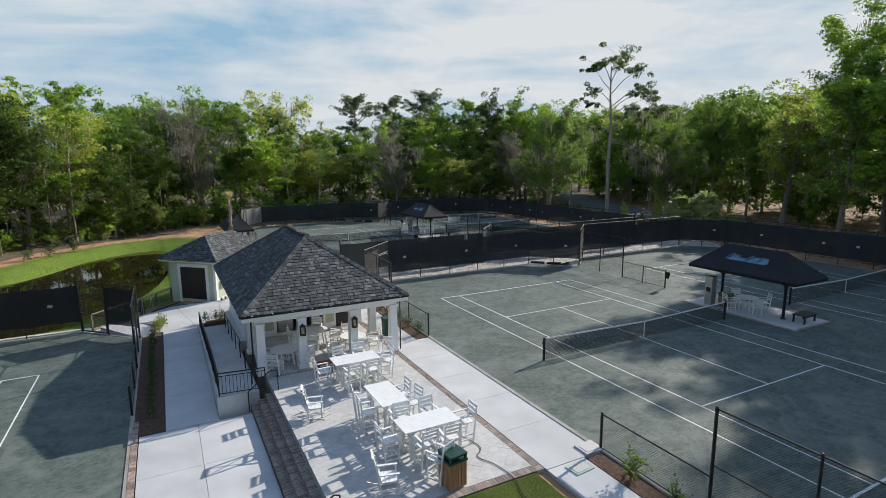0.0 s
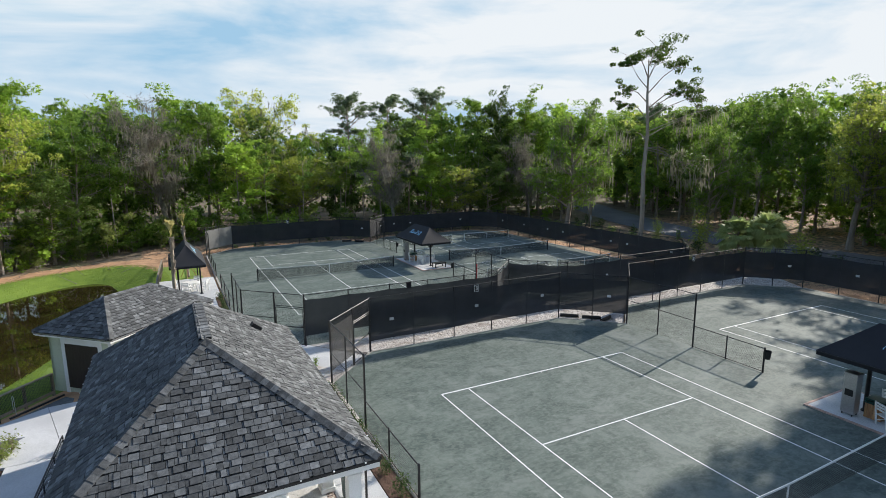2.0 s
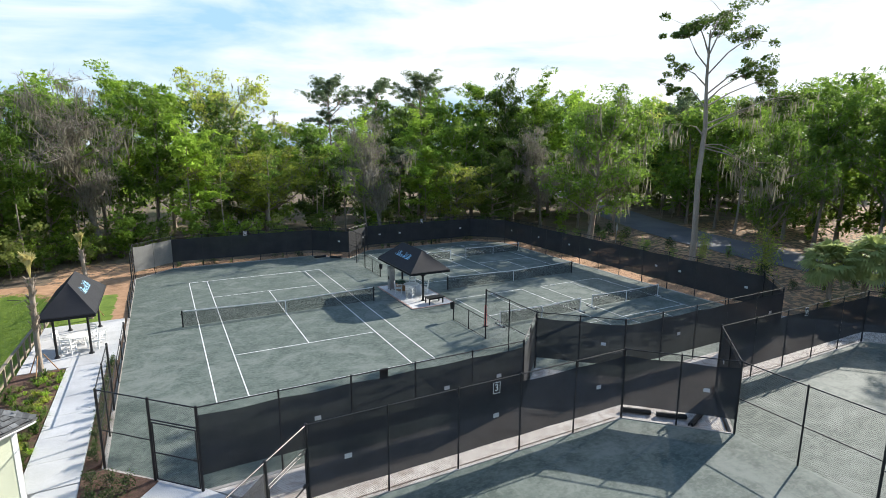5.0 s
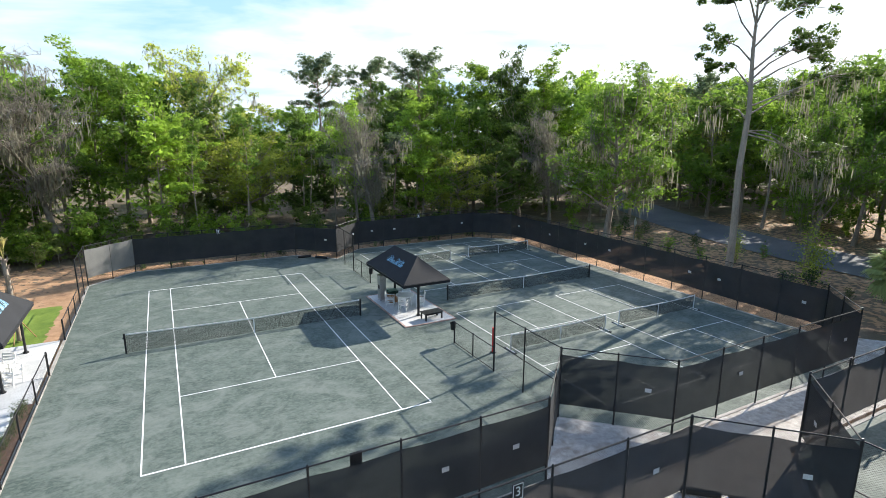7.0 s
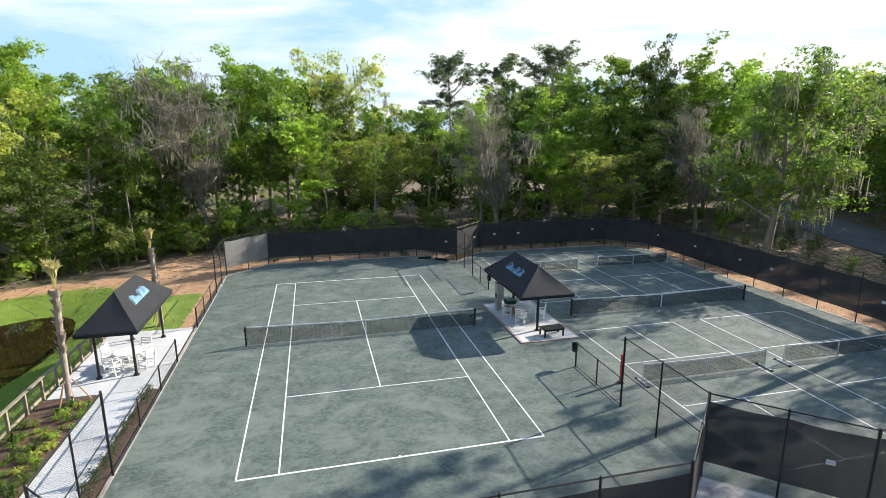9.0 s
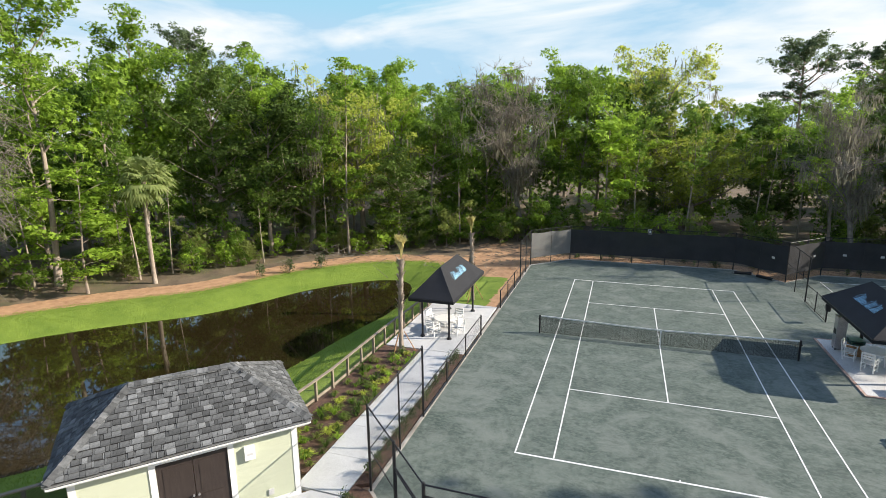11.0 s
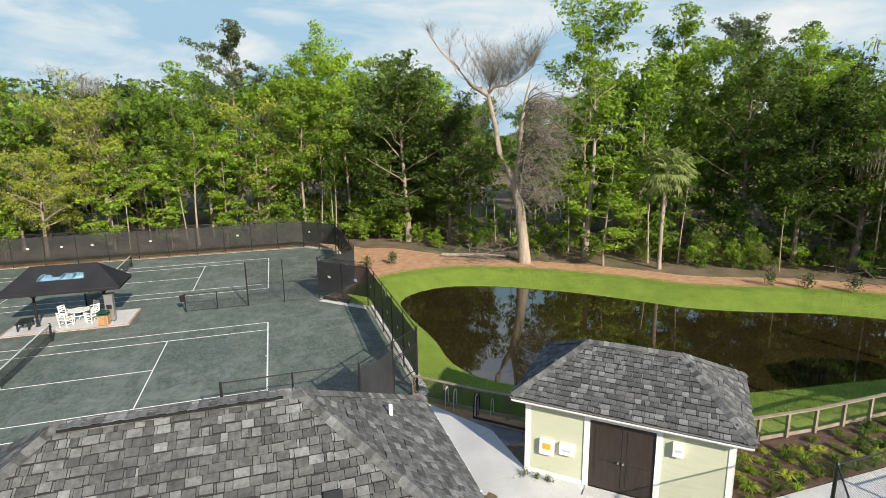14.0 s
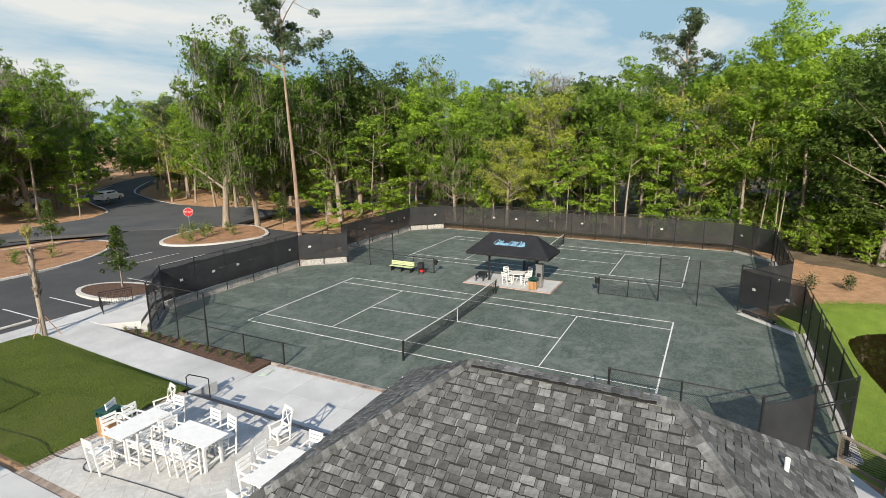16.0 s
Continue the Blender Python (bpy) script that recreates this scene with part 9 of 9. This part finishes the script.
for i in range(5):
    x = -5.4 - 2.75 * i
    t = thing("wheel_stop", "pale concrete wheel stop in a parking bay", "wheel stop", pose(x, -62.9, 0.06), group="wheel stops")
    bm = bmesh.new()
    box(bm, -0.9, 0.9, -0.08, 0.08, 0, 0.13, bevel=0.03)
    part("block", bm, M["kerb"], t)
t = thing("wheelchair_marking", "light blue painted bay symbol", "pavement marking", pose(-15.2, -66.6, 0.064), kind="structure")
bm = bmesh.new()
for a in range(10):
    an0, an1 = radians(200 + 26 * a), radians(200 + 26 * (a + 1))
    tube(bm, (0.45 * math.cos(an0), 0.45 * math.sin(an0), 0), (0.45 * math.cos(an1), 0.45 * math.sin(an1), 0), 0.05, 4)
box(bm, -0.05, 0.05, 0, 0.9, -0.02, 0.012)
box(bm, -0.05, 0.4, 0.25, 0.35, -0.02, 0.012)
part("symbol", bm, M["blue"], t)

t = thing("stop_sign", "red octagonal stop sign on a steel post", "road sign", pose(-40.4, -78.3, 0.15, 0, 0, 148))
bm = bmesh.new()
tube(bm, (0, 0, 0), (0, 0, 2.7), 0.04, 8)
part("post", bm, M["steel"], t)
bm = bmesh.new()
tube(bm, (0, -0.05, 2.45), (0, -0.065, 2.45), 0.46, 8)
for v in bm.verts:
    v.co = Matrix.Rotation(radians(22.5), 4, 'Y') @ (v.co - Vector((0, 0, 2.45))) + Vector((0, 0, 2.45))
pl = part("plate", bm, M["red"], t, "red octagon")
bm = bmesh.new()
tube(bm, (0, -0.046, 2.45), (0, -0.049, 2.45), 0.5, 8)
for v in bm.verts:
    v.co = Matrix.Rotation(radians(22.5), 4, 'Y') @ (v.co - Vector((0, 0, 2.45))) + Vector((0, 0, 2.45))
part("rim", bm, M["line"], t, "white rim")
text_mesh("STOP", 0.32, M["line"], t, pose(0, -0.07, 2.45, 90, 0, 0))
t = thing("road_sign", "grey diamond road sign seen from behind", "road sign", pose(41.0, 10.0, gz(41, 10), 0, 0, 60))
part("post", new_bm((-0.03, 0.03, -0.03, 0.03, 0, 1.6)), M["steel"], t)
part("plate", new_bm((-0.38, 0.38, -0.045, -0.035, -0.38, 0.38)), M["tablet"], t, "grey back of a diamond plate").matrix_basis = pose(0, 0, 1.9, 0, 45, 0)
t = thing("sign_post", "bare grey metal sign post at the kerb", "post", pose(-14.6, -60.7, 0.1))
bm = bmesh.new()
tube(bm, (0, 0, 0), (0, 0, 2.2), 0.04, 8)
part("post", bm, M["steel"], t)
part("plate", new_bm((-0.15, 0.15, 0.04, 0.05, 1.65, 2.15)), M["tablet"], t, "grey back of a sign")
railing([(-19.9, -60.1, -0.3), (-20.6, -61.6, 0.1), (-22.3, -60.9, 0.1)], "black metal railing at the court's corner by the car park", True, 1.0)


def car(x, y, z, rot, paint, label):
    t = thing("car", label, "car", pose(x, y, z, 0, 0, rot), group="parked cars")
    prof = [(-2.25, 0.35), (-2.3, 0.75), (-2.2, 1.0), (-1.95, 1.08), (-1.55, 1.6), (-1.2, 1.68), (0.3, 1.66), (0.6, 1.58), (1.2, 1.08), (2.05, 0.95), (2.25, 0.75), (2.28, 0.35)]
    vs, fs = [], []
    n = len(prof)
    for s, w in ((-1, 0.92), (1, 0.92)):
        for px, pz in prof:
            vs.append((px, s * (w if pz < 1.15 else w - 0.2 * (pz - 1.05) / 0.6), pz))
    for i in range(n - 1):
        fs.append((i, i + 1, n + i + 1, n + i))
    fs += [tuple(range(n))[::-1], tuple(range(n, 2 * n)), (0, n, 2 * n - 1, n - 1)]
    body = obj("body", vs, fs, M[paint], t)
    for s in (-1, 1):
        for a, b in ((-1.35, -0.35), (-0.28, 0.55)):
            part("window", new_bm((a, b, s * 0.83 - 0.02, s * 0.83 + 0.02, 1.12, 1.52)), M["glass"], t, "dark glass")
        for wx in (-1.4, 1.4):
            bm = bmesh.new()
            tube(bm, (wx, s * 0.72, 0.34), (wx, s * 0.95, 0.34), 0.34, 16)
            w = part("wheel", bm, M["tyre"], t)
            bm = bmesh.new()
            tube(bm, (wx, s * 0.94, 0.34), (wx, s * 0.962, 0.34), 0.2, 12)
            part("rim", bm, M["steel"], w)
    part("rear_window", new_bm((-1.86, -1.84, -0.62, 0.62, 1.15, 1.45)), M["glass"], t, "dark glass").matrix_basis = pose(0, 0, 0, 0, 0, 0)
    part("windscreen", new_bm((0.93, 0.97, -0.66, 0.66, 1.15, 1.45)), M["glass"], t, "dark glass")
    for s in (-1, 1):
        part("tail_lamp", new_bm((-2.31, -2.28, s * 0.75 - 0.12, s * 0.75 + 0.12, 0.8, 0.95)), M["red"], t, "red lamp")
    return t


car(-54.6, -116.0, 0.36, 200, "carwhite", "white sport utility car on the drive")
car(-46.4, -122.5, 0.12, 170, "carwhite", "white pickup-sized car parked under trees")

# fallen wood and brush by the water's far bank
t = thing("fallen_log", "pale fallen tree trunk lying on pine straw", "log")
o = new("trunk", tubes_mesh("trunk", [([(-49.2, -12.8, gz(-49.2, -12.8) + 0.12), (-48.0, -11.0, gz(-48, -11) + 0.2), (-46.8, -9.2, gz(-46.8, -9.2) + 0.35), (-45.8, -7.7, gz(-45.8, -7.7) + 0.3)], [0.2, 0.17, 0.13, 0.08])], M["palebark"], 8))
o.parent = t
brush = []
rng = np.random.default_rng(44)
for i in range(420):
    c = np.array((-47.0, -8.5)) + rng.normal(size=2) * np.array((1.4, 2.2)) if i < 260 else np.array((-30.0, 16.0)) + rng.normal(size=2) * np.array((7, 2.0))
    zz = gz(*c) + abs(rng.normal()) * 0.5
    d = rng.normal(size=3)
    d[2] *= 0.35
    d /= np.linalg.norm(d)
    ln = rng.uniform(0.6, 2.0)
    brush.append(([(c[0], c[1], zz), tuple(np.array((c[0], c[1], zz)) + d * ln)], [0.03, 0.012]))
o = new("brush_pile", tubes_mesh("brush_pile", brush, M["twig"], 4))
tagged(o, "tangle of grey fallen branches by the woods", "brush", kind="stuff")
for grp in (lilies, box_shrub, pale_shrub, tall_shrub, young):
    for ob in grp:
        for o in (*ob.children_recursive, ob):
            bpy.data.objects.remove(o)
